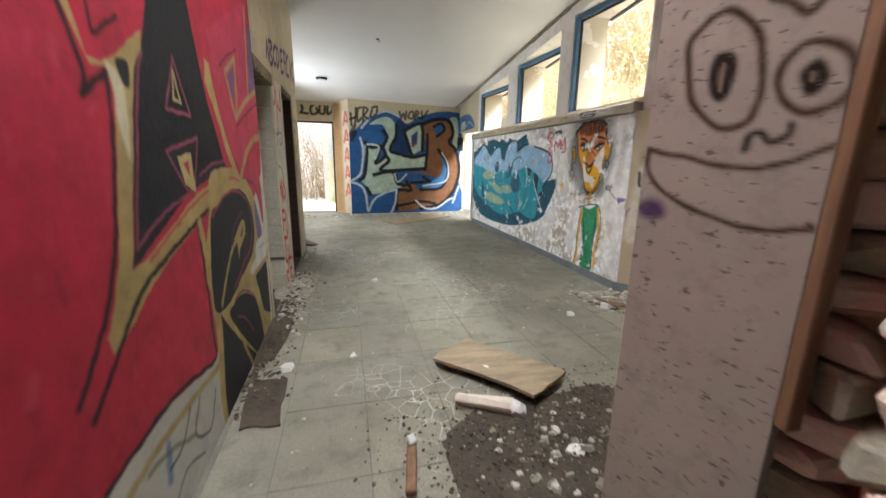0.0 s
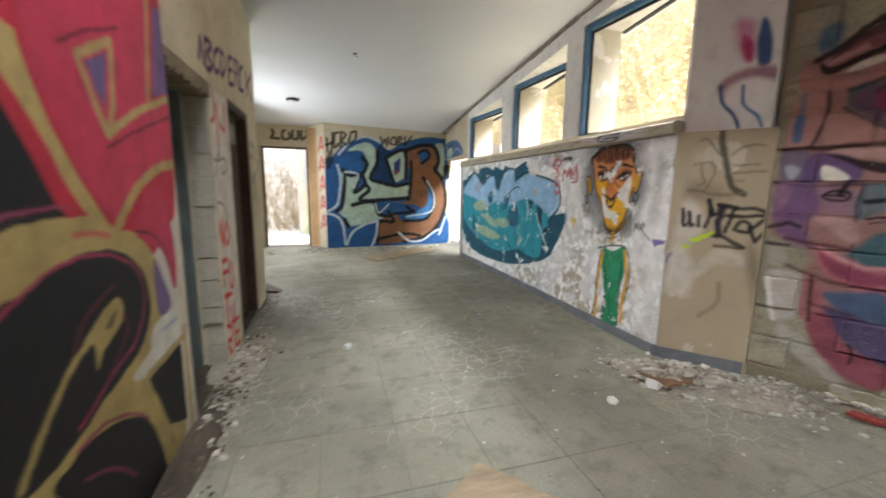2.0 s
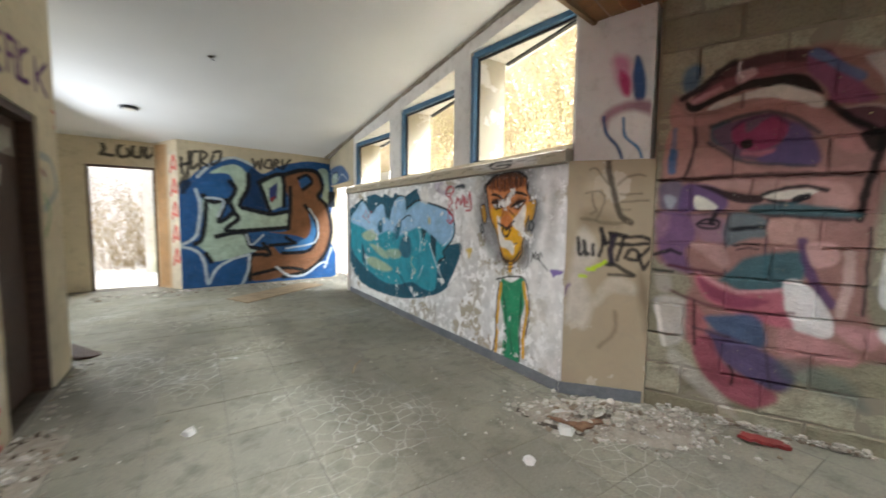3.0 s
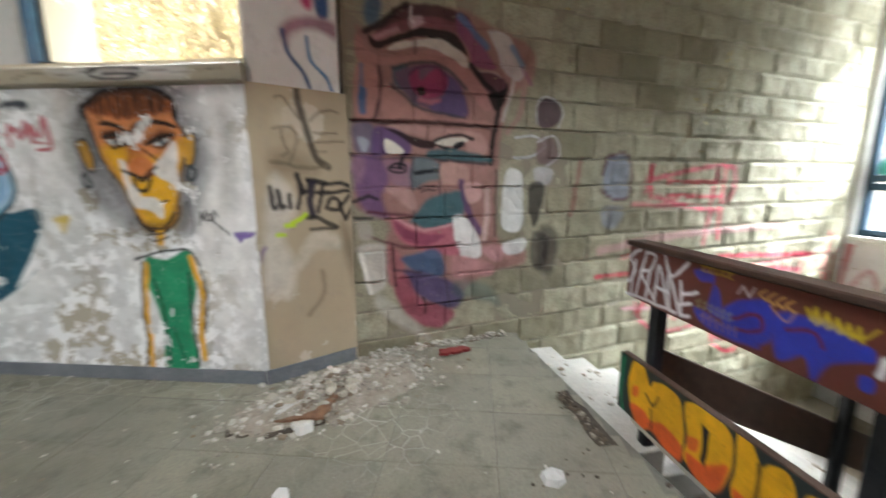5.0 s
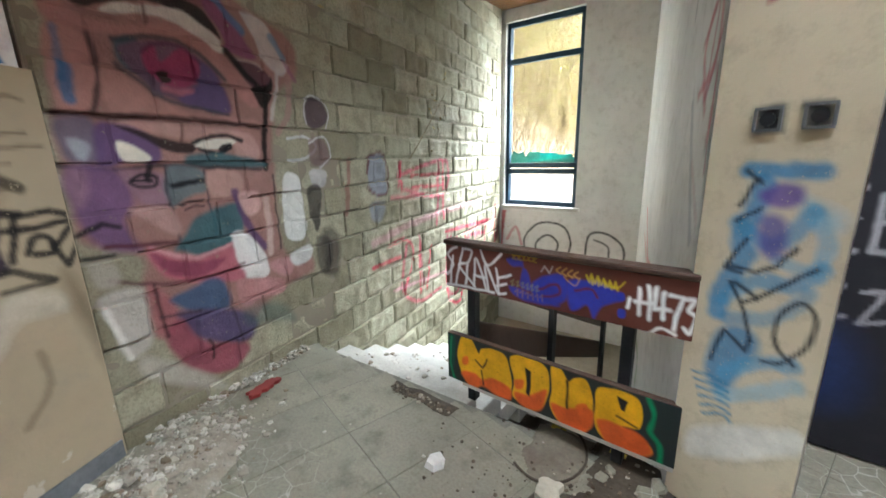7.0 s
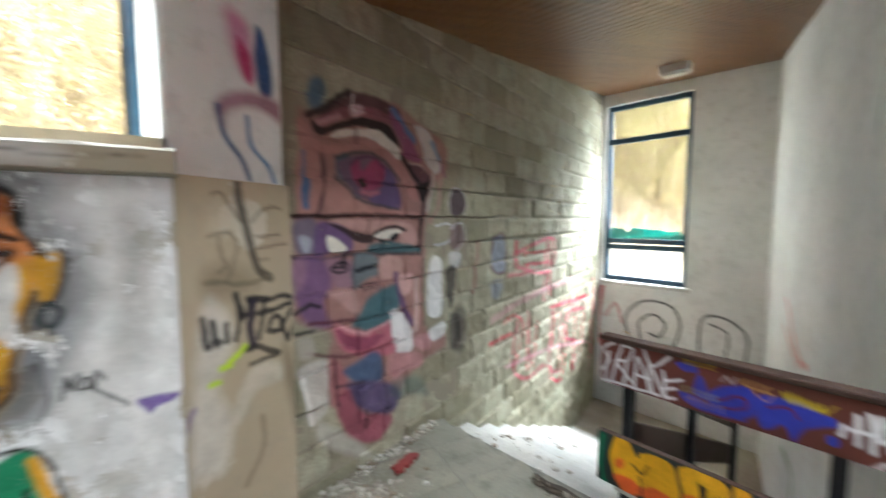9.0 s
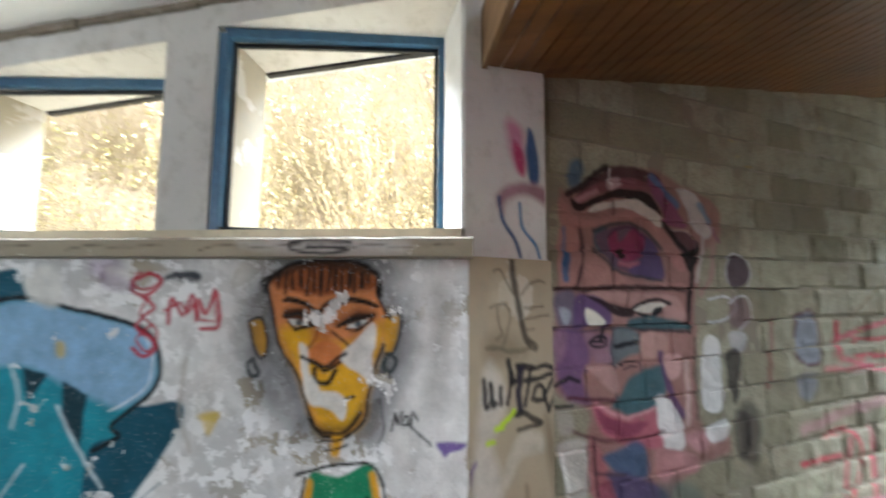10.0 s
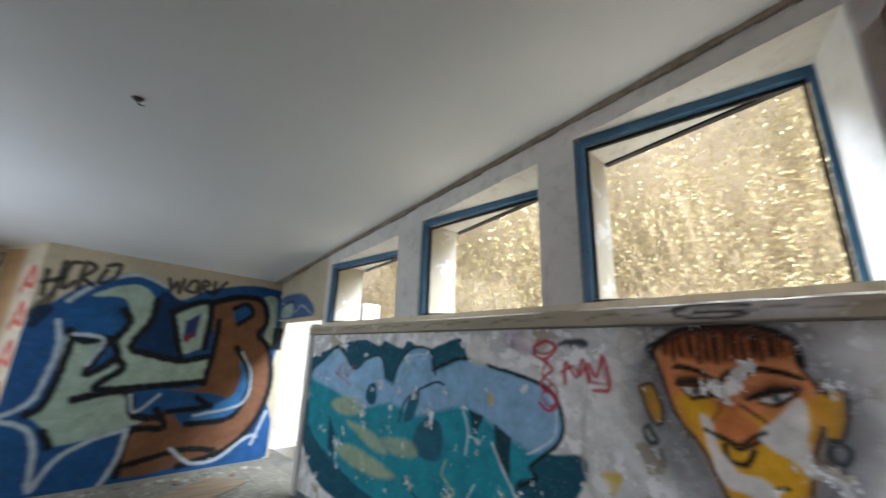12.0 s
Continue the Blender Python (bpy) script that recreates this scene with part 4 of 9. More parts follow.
    c.line("17130F", 0.0116, 1, [(5.382, 1.719), (5.384, 1.626)], False)
    c.line("17130F", 0.0116, 1, [(5.306, 1.719), (5.306, 1.613)], False)
    c.line("17130F", 0.0116, 1, [(5.232, 1.708), (5.241, 1.628)], False)
    c.line("17130F", 0.0116, 1, [(5.17, 1.699), (5.178, 1.63)], False)
    c.line("17130F", 0.0174, 1, [(5.542, 1.579), (5.462, 1.561), (5.385, 1.518), (5.34, 1.556), (5.237, 1.579), (5.113, 1.555)])
    c.fill("3A2414", .006, .9, [(5.548, 1.523), (5.472, 1.526), (5.392, 1.478), (5.417, 1.449), (5.51, 1.472), (5.548, 1.491)])
    c.fill("DADAD8", .003, 1, [(5.532, 1.477), (5.485, 1.479), (5.429, 1.459), (5.494, 1.447)])
    c.fill("3A2414", .006, .85, [(5.292, 1.45), (5.225, 1.497), (5.128, 1.512), (5.119, 1.491), (5.213, 1.465)])
    c.fill("DADAD8", .003, 1, [(5.252, 1.452), (5.198, 1.474), (5.14, 1.482), (5.191, 1.448)])
    c.fill("5E6A70", .003, 1, [(5.488, 1.476), (5.46, 1.472), (5.466, 1.449), (5.488, 1.451)])
    c.fill("5E6A70", .003, 1, [(5.209, 1.474), (5.179, 1.475), (5.186, 1.448), (5.21, 1.452)])
    c.line("17130F", 0.0145, 1, [(5.548, 1.491), (5.478, 1.508), (5.401, 1.461), (5.494, 1.428)])
    c.line("17130F", 0.0145, 1, [(5.284, 1.456), (5.197, 1.504), (5.124, 1.483), (5.2, 1.434)])
    c.line("5A3414", 0.0140, .8, [(5.37, 1.513), (5.393, 1.4), (5.449, 1.328)])
    c.fill("E0884A", .008, 1, [(5.449, 1.301), (5.388, 1.373), (5.314, 1.379), (5.246, 1.318), (5.303, 1.261), (5.39, 1.279)])
    c.line("17130F", 0.0174, 1, [(5.449, 1.292), (5.39, 1.279), (5.346, 1.249), (5.274, 1.289), (5.24, 1.326)])
    c.line("17130F", 0.0232, 1, [(5.396, 1.252), (5.385, 1.2), (5.328, 1.193), (5.298, 1.248)])
    c.line("17130F", 0.0116, 1, [(5.322, 1.427), (5.203, 1.34)], False)
    c.line("17130F", 0.0116, 1, [(5.363, 1.138), (5.293, 1.116), (5.203, 1.132)])
    c.fill("2A2418", .02, .6, [(5.408, 1.043), (5.366, 1.011), (5.229, 1.019), (5.159, 1.114), (5.177, 1.015), (5.244, 0.967), (5.344, 0.965)])
    c.fill("E6E2DC", .006, .95, [(5.473, 1.367), (5.433, 1.343), (5.42, 1.236), (5.377, 1.188), (5.35, 1.089), (5.422, 1.105), (5.456, 1.232)])
    c.fill("E6E2DC", .006, .95, [(5.202, 1.387), (5.117, 1.47), (5.109, 1.368), (5.124, 1.316), (5.117, 1.192), (5.181, 1.235), (5.274, 1.302)])
    c.fill("E6E2DC", .006, .95, [(5.369, 1.15), (5.279, 1.148), (5.239, 1.103), (5.255, 1.028), (5.309, 1.069), (5.364, 1.087)])
    c.line("E0A41C", 0.0500, 1, [(5.271, 0.958), (5.286, 0.891)])
    c.line("17130F", 0.0101, 1, [(5.029, 0.992), (5.012, 1.063), (4.998, 1.02), (4.981, 1.073)], False)
    c.line("17130F", 0.0101, 1, [(4.965, 1.059), (4.979, 1.023), (4.956, 1.022), (4.949, 1.055), (4.965, 1.059)])
    c.line("17130F", 0.0101, 1, [(4.937, 1.025), (4.929, 1.076), (4.908, 1.045)], False)
    c.line("17130F", 0.0101, 1, [(4.951, 1.027), (4.85, 0.935)], False)
    c.line("2A2A2A", 0.0100, .7, [(5.082, 1.124), (5.064, 1.01), (5.085, 0.937)])
    c.line("17130F", .014, .95, [(5.588, 1.625), (5.585, 1.689)], False)
    c.line("17130F", .014, .95, [(5.552, 1.599), (5.545, 1.695)], False)
    c.line("17130F", .014, .95, [(5.516, 1.621), (5.519, 1.701)], False)
    c.line("17130F", .014, .95, [(5.48, 1.642), (5.48, 1.707)], False)
    c.line("17130F", .014, .95, [(5.446, 1.596), (5.438, 1.71)], False)
    c.line("17130F", .014, .95, [(5.411, 1.617), (5.416, 1.716)], False)
    c.line("17130F", .014, .95, [(5.378, 1.592), (5.376, 1.722)], False)
    c.line("17130F", .014, .95, [(5.344, 1.615), (5.336, 1.725)], False)
    c.line("17130F", .014, .95, [(5.311, 1.641), (5.315, 1.719)], False)
    c.line("17130F", .014, .95, [(5.28, 1.597), (5.276, 1.713)], False)
    c.line("17130F", .014, .95, [(5.246, 1.645), (5.241, 1.708)], False)
    c.line("17130F", .014, .95, [(5.216, 1.604), (5.218, 1.705)], False)
    c.line("17130F", .014, .95, [(5.184, 1.629), (5.184, 1.699)], False)
    c.line("17130F", .014, .95, [(5.152, 1.652), (5.148, 1.694)], False)
    c.line("17130F", .024, 1, [(5.656, 1.609), (5.615, 1.683), (5.509, 1.744), (5.35, 1.763), (5.202, 1.75), (5.109, 1.691), (5.092, 1.599)])
    c.fill("5A3018", .02, .8, [(5.548, 1.529), (5.447, 1.538), (5.38, 1.484), (5.417, 1.454), (5.51, 1.484)])
    c.fill("5A3018", .02, .8, [(5.312, 1.46), (5.21, 1.525), (5.114, 1.523), (5.116, 1.491), (5.212, 1.492)])
    c.line("17130F", .016, 1, [(5.558, 1.569), (5.453, 1.549), (5.377, 1.496)])
    c.line("17130F", .016, 1, [(5.332, 1.514), (5.237, 1.567), (5.1, 1.545)])
    c.line("17130F", .008, .9, [(5.34, 1.547), (5.32, 1.501)], False)
    c.line("17130F", .008, .9, [(5.367, 1.546), (5.38, 1.49)], False)
    c.line("17130F", .012, 1, [(5.353, 0.934), (5.285, 0.936), (5.218, 0.961)])
    c.line("17130F", .010, 1, [(5.34, 0.898), (5.286, 0.898), (5.227, 0.922)])
    c.line("17130F", .02, .9, [(5.408, 1.03), (5.353, 0.974), (5.244, 0.976), (5.169, 1.064)])
    c.fill("3E3E44", .08, .6, [(5.761, 1.496), (5.676, 1.621), (5.632, 1.327), (5.542, 1.116), (5.604, 1.055), (5.737, 1.205)])
    c.fill("3E3E44", .08, .6, [(4.984, 1.529), (4.959, 1.33), (5.07, 1.126), (5.128, 0.976), (5.09, 1.22)])
    c.fill("3A3A40", .05, .6, [(5.609, 1.769), (5.349, 1.832), (5.062, 1.763), (5.039, 1.686), (5.202, 1.753), (5.476, 1.756)])
    c.line("B8B0A4", .02, .6, [(6.03, 1.297), (6.054, 1.054), (5.988, 0.863)])
    c.fill("8A8478", .05, .5, [(4.817, 1.636), (4.755, 1.538), (4.791, 1.252), (4.851, 1.065), (4.863, 1.338)])
    c.fill("2E8E62", .008, 1, [(5.391, 0.796), (5.267, 0.782), (5.112, 0.837), (5.098, 0.605), (5.154, 0.384), (5.149, 0.068), (5.346, 0.021), (5.353, 0.415), (5.415, 0.65)])
    c.line("E0A41C", 0.0350, 1, [(5.397, 0.752), (5.438, 0.478), (5.441, 0.251), (5.463, 0.044)])
    c.line("E0A41C", 0.0350, 1, [(5.11, 0.796), (5.061, 0.562), (5.095, 0.348), (5.097, 0.149)])
    c.line("17130F", 0.0145, 1, [(5.422, 0.77), (5.463, 0.473), (5.458, 0.247), (5.499, 0.062)])
    c.line("17130F", 0.0145, 1, [(5.464, 0.78), (5.27, 0.835), (5.091, 0.82), (5.034, 0.568), (5.068, 0.356)])
    c.line("17130F", 0.0145, 1, [(5.367, 0.658), (5.324, 0.449), (5.327, 0.117)])
    c.line("17130F", 0.0145, 1, [(5.132, 0.701), (5.144, 0.44), (5.137, 0.099)])
    c.line("1A4A34", 0.0200, .7, [(5.279, 0.351), (5.229, 0.149)])
    c.fill("241A14", .012, .85, [(5.656, 1.658), (5.575, 1.72), (5.444, 1.755), (5.335, 1.769), (5.202, 1.753), (5.104, 1.691), (5.176, 1.696), (5.336, 1.725), (5.477, 1.713), (5.575, 1.677)])
    c.line("17130F", .018, 1, [(5.552, 1.499), (5.472, 1.503), (5.392, 1.467)])
    c.line("17130F", .010, 1, [(5.535, 1.471), (5.491, 1.439), (5.405, 1.455)])
    c.line("17130F", .018, 1, [(5.292, 1.45), (5.217, 1.484), (5.118, 1.502)])
    c.line("17130F", .010, 1, [(5.253, 1.442), (5.192, 1.432), (5.152, 1.463)])
    c.line("17130F", .016, 1, [(5.461, 1.308), (5.407, 1.28), (5.343, 1.265), (5.291, 1.301), (5.245, 1.326)])
    c.fill("B8642E", .02, .6, [(5.402, 1.433), (5.342, 1.458), (5.323, 1.378), (5.365, 1.335), (5.418, 1.344)])
    c.line("B83040", 0.02, 0.95, [(6.327, 1.684), (6.346, 1.614), (6.277, 1.583), (6.192, 1.647), (6.25, 1.691), (6.317, 1.665)])
    c.line("B83040", 0.02, 0.95, [(6.284, 1.574), (6.218, 1.528), (6.274, 1.477), (6.306, 1.427), (6.225, 1.375), (6.198, 1.328), (6.254, 1.29), (6.314, 1.326)])
    c.line("B83040", 0.02, 0.95, [(6.14, 1.451), (6.129, 1.567), (6.067, 1.489), (6.025, 1.587), (5.994, 1.468)])
    c.line("B83040", 0.02, 0.95, [(5.988, 1.563), (5.947, 1.499), (5.899, 1.607), (5.881, 1.442), (5.966, 1.427)])
    c.line("30363E", 0.03, 0.85, [(6.161, 1.669), (6.07, 1.691), (5.997, 1.679)])
    c.fill("8A6A98", 0.02, 0.4, [(6.528, 1.69), (6.372, 1.668), (6.345, 1.604), (6.486, 1.619)])
    c.fill("6A4A9A", 0.006, 0.9, [(4.822, 0.949), (4.693, 0.953), (4.706, 0.925), (4.764, 0.912), (4.788, 0.891)])
    c.fill("D0B030", 0.008, 0.6, [(5.952, 1.03), (5.819, 1.037), (5.827, 1.004), (5.936, 0.999)])


def paint_cornlow(c):
    c.fill("D8D2C6", .03, .75, [(0.089, 1.246), (0.178, 1.226), (0.217, 1.065), (0.138, 0.913), (0.201, 0.724), (0.157, 0.53), (0.061, 0.563), (0.006, 0.61)])
    c.fill("CFC7B6", .02, .7, [(0.326, 0.93), (0.473, 0.89), (0.491, 0.804), (0.333, 0.809), (0.236, 0.701), (0.206, 0.766)])
    c.fill("C8BDA4", .03, .5, [(0.15, 1.711), (0.218, 1.663), (0.235, 1.549), (0.155, 1.532), (0.13, 1.569)])
    c.fill("4E4028", .03, .5, [(0.51, 0.978), (0.572, 0.874), (0.615, 0.659), (0.605, 0.403), (0.562, 0.603), (0.514, 0.793)])
    c.fill("5E4E34", .04, .45, [(0.11, 1.408), (0.252, 1.409), (0.374, 1.304), (0.234, 1.269), (0.096, 1.3)])
    c.line("4A3E2A", .03, .35, [(0.259, 0.393), (0.364, 0.516), (0.361, 0.671)])
    c.line("3A342A", 0.0400, .85, [(0.279, 1.859), (0.275, 1.725), (0.291, 1.638), (0.323, 1.536), (0.355, 1.407), (0.391, 1.358), (0.442, 1.327)])
    c.line("6A6050", 0.0160, .65, [(0.15, 1.715), (0.194, 1.72), (0.234, 1.664), (0.277, 1.608), (0.313, 1.608)])
    c.line("6A6050", 0.0160, .6, [(0.127, 1.54), (0.22, 1.553), (0.26, 1.498), (0.231, 1.411), (0.206, 1.345)])
    c.line("6A6050", 0.0160, .6, [(0.17, 1.532), (0.184, 1.455), (0.202, 1.415), (0.167, 1.39)])
    c.line("5E5444", 0.0140, .65, [(0.341, 1.599), (0.396, 1.649), (0.464, 1.672), (0.52, 1.659)])
    c.line("5E5444", 0.0120, .65, [(0.361, 1.531), (0.505, 1.534)], False)
    c.line("5E5444", 0.0120, .65, [(0.371, 1.477), (0.548, 1.489)], False)
    c.line("5E5444", 0.0120, .6, [(0.378, 1.419), (0.432, 1.421)], False)
    c.line("6A5E48", 0.0220, .6, [(0.103, 1.351), (0.193, 1.342), (0.277, 1.322), (0.42, 1.33)])
    c.line("1B1A1C", 0.0280, .92, [(0.084, 1.207), (0.094, 1.113), (0.104, 1.085), (0.132, 1.118), (0.125, 1.186), (0.141, 1.094), (0.157, 1.092)])
    c.line("1B1A1C", 0.0260, .92, [(0.189, 1.162), (0.193, 1.085)], False)
    c.line("1B1A1C", 0.0340, .95, [(0.245, 1.277), (0.265, 1.198), (0.274, 1.174)], False)
    c.line("1B1A1C", 0.0260, .92, [(0.265, 1.198), (0.237, 1.079)], False)
    c.line("1B1A1C", 0.0280, .92, [(0.274, 1.174), (0.308, 1.186), (0.309, 1.241)], False)
    c.line("1B1A1C", 0.0340, .95, [(0.306, 1.248), (0.412, 1.228)], False)
    c.line("221C30", 0.0420, .95, [(0.333, 1.224), (0.313, 1.118), (0.321, 1.025)], False)
    c.line("1B1A1C", 0.0260, .92, [(0.394, 1.221), (0.384, 1.142), (0.359, 1.052)], False)
    c.line("1B1A1C", 0.0260, .92, [(0.346, 1.171), (0.447, 1.167), (0.599, 1.185)], False)
    c.line("1B1A1C", 0.0260, .92, [(0.411, 1.219), (0.516, 1.234), (0.579, 1.205), (0.598, 1.175), (0.517, 1.091)], False)
    c.line("1B1A1C", 0.0260, .92, [(0.411, 1.075), (0.442, 1.13), (0.489, 1.121), (0.494, 1.06), (0.433, 1.067)])
    c.line("1B1A1C", 0.0260, .92, [(0.501, 1.088), (0.537, 0.994), (0.585, 1.071), (0.633, 1.056)], False)
    c.line("24221F", 0.0300, .85, [(0.286, 1.022), (0.358, 1.011), (0.48, 0.943)], False)
    c.line("2E2A24", 0.0220, .8, [(0.307, 0.944), (0.395, 0.944), (0.472, 0.937)], False)
    c.line("C4E41C", 0.0260, .95, [(0.196, 0.993), (0.238, 1.01), (0.279, 1.041)], False)
    c.line("C4E41C", 0.0300, .9, [(0.162, 0.979), (0.201, 0.976)], False)
    c.line("C4E41C", 0.0260, .9, [(0.104, 0.926), (0.148, 0.919)], False)
    c.fill("6A4A88", .01, .8, [(-0.196, 1.732), (-0.055, 0.878), (0.035, 0.867), (0.029, 0.83), (-0.031, 0.816)])


def paint_corntop(c):
    c.fill("D070A0", .03, .8, [(0.242, 2.496), (0.347, 2.477), (0.366, 2.259), (0.297, 2.283)])
    c.fill("1E4C86", .01, .95, [(0.395, 2.5), (0.449, 2.394), (0.458, 2.205), (0.397, 2.2), (0.373, 2.353)])
    c.fill("C0306A", .015, .9, [(0.289, 2.407), (0.355, 2.351), (0.363, 2.228), (0.313, 2.254)])
    c.fill("A87888", .02, .9, [(0.183, 2.092), (0.273, 2.174), (0.45, 2.189), (0.572, 2.121), (0.548, 2.058), (0.391, 2.123), (0.249, 2.082), (0.221, 2.007)])
    c.line("1E4C86", 0.0220, .95, [(0.199, 2.093), (0.218, 1.978), (0.302, 1.866), (0.342, 1.739)])
    c.line("1E6EA8", 0.0180, .95, [(0.327, 2.073), (0.342, 1.955), (0.438, 1.843), (0.477, 1.699)])


def paint_block(c):
    c.fill("996E69", 0.02, 0.88, [(0.427, 2.183), (0.429, 1.984), (0.375, 1.615), (0.368, 1.44), (0.37, 1.235), (0.378, 1.074), (0.586, 0.958), (0.572, 0.811), (0.605, 0.673), (0.621, 0.505), (0.673, 0.344), (0.825, 0.184), (0.991, 0.142), (1.094, 0.264), (1.181, 0.423), (1.437, 0.531), (1.699, 0.578), (1.694, 0.718), (1.446, 0.827), (1.502, 1.754), (1.723, 1.974), (1.737, 2.18), (1.561, 2.261), (1.354, 2.32), (1.176, 2.387), (1.016, 2.378), (0.747, 2.345), (0.572, 2.228), (0.476, 2.186)])
    c.fill("355B7A", 0.02, 0.8, [(0.494, 2.357), (0.581, 2.367), (0.573, 2.241), (0.501, 2.204), (0.472, 2.274)])
    c.fill("AB7B75", 0.012, 0.9, [(0.423, 2.147), (0.469, 2.113), (0.529, 2.043), (0.66, 2.033), (0.919, 2.103), (1.107, 2.063), (1.275, 1.937), (1.389, 1.785), (1.309, 1.743), (1.139, 1.936), (0.947, 2.018), (0.715, 2.003), (0.573, 1.976), (0.462, 1.979), (0.411, 2.027)])
    c.fill("B1837A", 0.01, 0.9, [(0.412, 1.957), (0.546, 1.963), (0.556, 1.804), (0.514, 1.644), (0.414, 1.62), (0.39, 1.713)])
    c.line("486F93", 0.03, 0.6, [(0.449, 1.964), (0.441, 1.841), (0.434, 1.766)])
    c.line("38658F", 0.05, 0.85, [(0.448, 1.817), (0.443, 1.692)])
    c.line("493737", 0.022, 0.9, [(0.562, 1.971), (0.569, 1.832), (0.519, 1.639)])
    c.fill("482D32", 0.01, 0.9, [(0.54, 2.157), (0.597, 2.224), (0.716, 2.321), (0.785, 2.364), (1.017, 2.384), (1.203, 2.34), (1.173, 2.24), (1.007, 2.275), (0.801, 2.273), (0.649, 2.214), (0.564, 2.152)])
    c.fill("855057", 0.01, 0.9, [(0.534, 2.151), (0.651, 2.227), (0.755, 2.273), (0.973, 2.31), (1.167, 2.271), (1.197, 2.213), (1.041, 2.232), (0.862, 2.229), (0.703, 2.19), (0.561, 2.118)])
    c.line("B6888B", 0.03, 0.7, [(0.543, 2.138), (0.613, 2.173), (0.69, 2.205)])
    c.line("1C1516", 0.04, 0.9, [(0.484, 2.17), (0.571, 2.216), (0.672, 2.304), (0.754, 2.356)])
    c.fill("C8A7A7", 0.008, 0.85, [(0.771, 2.283), (0.852, 2.303), (0.864, 2.255), (0.781, 2.22)])
    c.line("DFCFCC", 0.012, 0.8, [(0.784, 2.35), (0.783, 2.281), (0.799, 2.253)])
    c.fill("151110", 0.006, 0.95, [(0.503, 2.151), (0.561, 2.118), (0.687, 2.173), (0.829, 2.225), (1.004, 2.235), (1.111, 2.209), (1.183, 2.093), (1.112, 2.122), (0.961, 2.166), (0.791, 2.168), (0.639, 2.107), (0.557, 2.074), (0.509, 2.095)])
    c.fill("D3CABD", 0.006, 0.9, [(0.623, 2.077), (0.697, 2.13), (0.806, 2.152), (0.998, 2.175), (1.112, 2.122), (1.214, 2.035), (1.146, 2.02), (1.067, 2.071), (0.92, 2.112), (0.786, 2.11), (0.678, 2.077)])
    c.line("684C46", 0.018, 0.8, [(0.806, 2.155), (0.808, 2.07)])
    c.fill("854B69", 0.01, 0.9, [(1.111, 2.352), (1.214, 2.316), (1.296, 2.202), (1.362, 2.11), (1.407, 2.027), (1.236, 2.035), (1.19, 2.128), (1.113, 2.225)])
    c.line("526F96", 0.05, 0.8, [(1.131, 2.341), (1.231, 2.255), (1.332, 2.168)])
    c.fill("C1B8B3", 0.01, 0.9, [(1.35, 2.277), (1.505, 2.267), (1.582, 2.151), (1.665, 2.047), (1.598, 1.959), (1.461, 2.036), (1.417, 2.157)])
    c.line("547D9B", 0.04, 0.7, [(1.544, 2.19), (1.636, 2.075)])
    c.line("854B69", 0.04, 0.6, [(1.634, 2.051), (1.709, 1.952)])
    c.fill("583942", 0.008, 0.9, [(1.248, 2.006), (1.431, 1.994), (1.513, 1.918), (1.419, 1.825), (1.298, 1.922)])
    c.line("C0A6A0", 0.014, 0.7, [(1.257, 2.001), (1.38, 2.005), (1.457, 1.979)])
    c.line("181311", 0.04, 0.95, [(1.214, 2.035), (1.3, 1.94), (1.421, 1.862), (1.443, 1.789), (1.407, 1.596), (1.379, 1.365)])
    c.fill("181311", 0.006, 0.95, [(1.352, 1.848), (1.466, 1.886), (1.515, 1.941), (1.489, 1.811), (1.439, 1.743), (1.387, 1.758)])
    c.line("C8C2BB", 0.03, 0.6, [(1.571, 1.994), (1.53, 1.834), (1.473, 1.675)])
    c.line("A6807A", 0.05, 0.7, [(1.659, 1.966), (1.633, 1.762), (1.525, 1.597)])
    c.fill("425B65", 0.012, 0.9, [(0.653, 1.965), (0.744, 1.995), (0.783, 1.902), (0.817, 1.738), (0.728, 1.818), (0.658, 1.87)])
    c.fill("694F62", 0.012, 0.9, [(0.665, 1.94), (0.808, 1.998), (0.947, 2.018), (1.039, 1.97), (1.136, 1.902), (1.194, 1.736), (1.162, 1.682), (0.958, 1.706), (0.818, 1.744), (0.714, 1.836)])
    c.fill("5B4D74", 0.012, 0.9, [(1.036, 1.938), (1.115, 1.899), (1.178, 1.77), (1.163, 1.689), (0.958, 1.706), (0.905, 1.744), (1.006, 1.822)])
    c.fill("903959", 0.008, 0.9, [(0.763, 1.925), (0.822, 1.975), (0.85, 1.911), (0.964, 1.999), (1.036, 1.938), (1.008, 1.838), (0.891, 1.786), (0.792, 1.824)])
    c.line("572E48", 0.02, 0.7, [(0.764, 1.936), (0.84, 1.989), (0.968, 2.0), (1.04, 1.935)])
    c.fill("2A251C", 0.005, 0.95, [(0.814, 1.856), (0.869, 1.863), (0.869, 1.815), (0.823, 1.807)])
    c.line("AA6875", 0.03, 0.85, [(0.827, 1.775), (0.907, 1.769), (0.972, 1.787)])
    c.line("313B40", 0.024, 0.75, [(0.648, 1.966), (0.809, 2.013), (0.948, 2.027), (1.067, 1.971), (1.178, 1.873)])
    c.line("313B40", 0.018, 0.7, [(0.643, 1.863), (0.726, 1.795), (0.823, 1.726), (0.996, 1.698), (1.171, 1.679)])
    c.fill("AC8178", 0.01, 0.9, [(0.603, 1.876), (0.641, 1.841), (0.815, 1.72), (0.993, 1.666), (1.354, 1.663), (1.339, 1.603), (0.951, 1.626), (0.679, 1.62), (0.581, 1.646), (0.564, 1.779)])
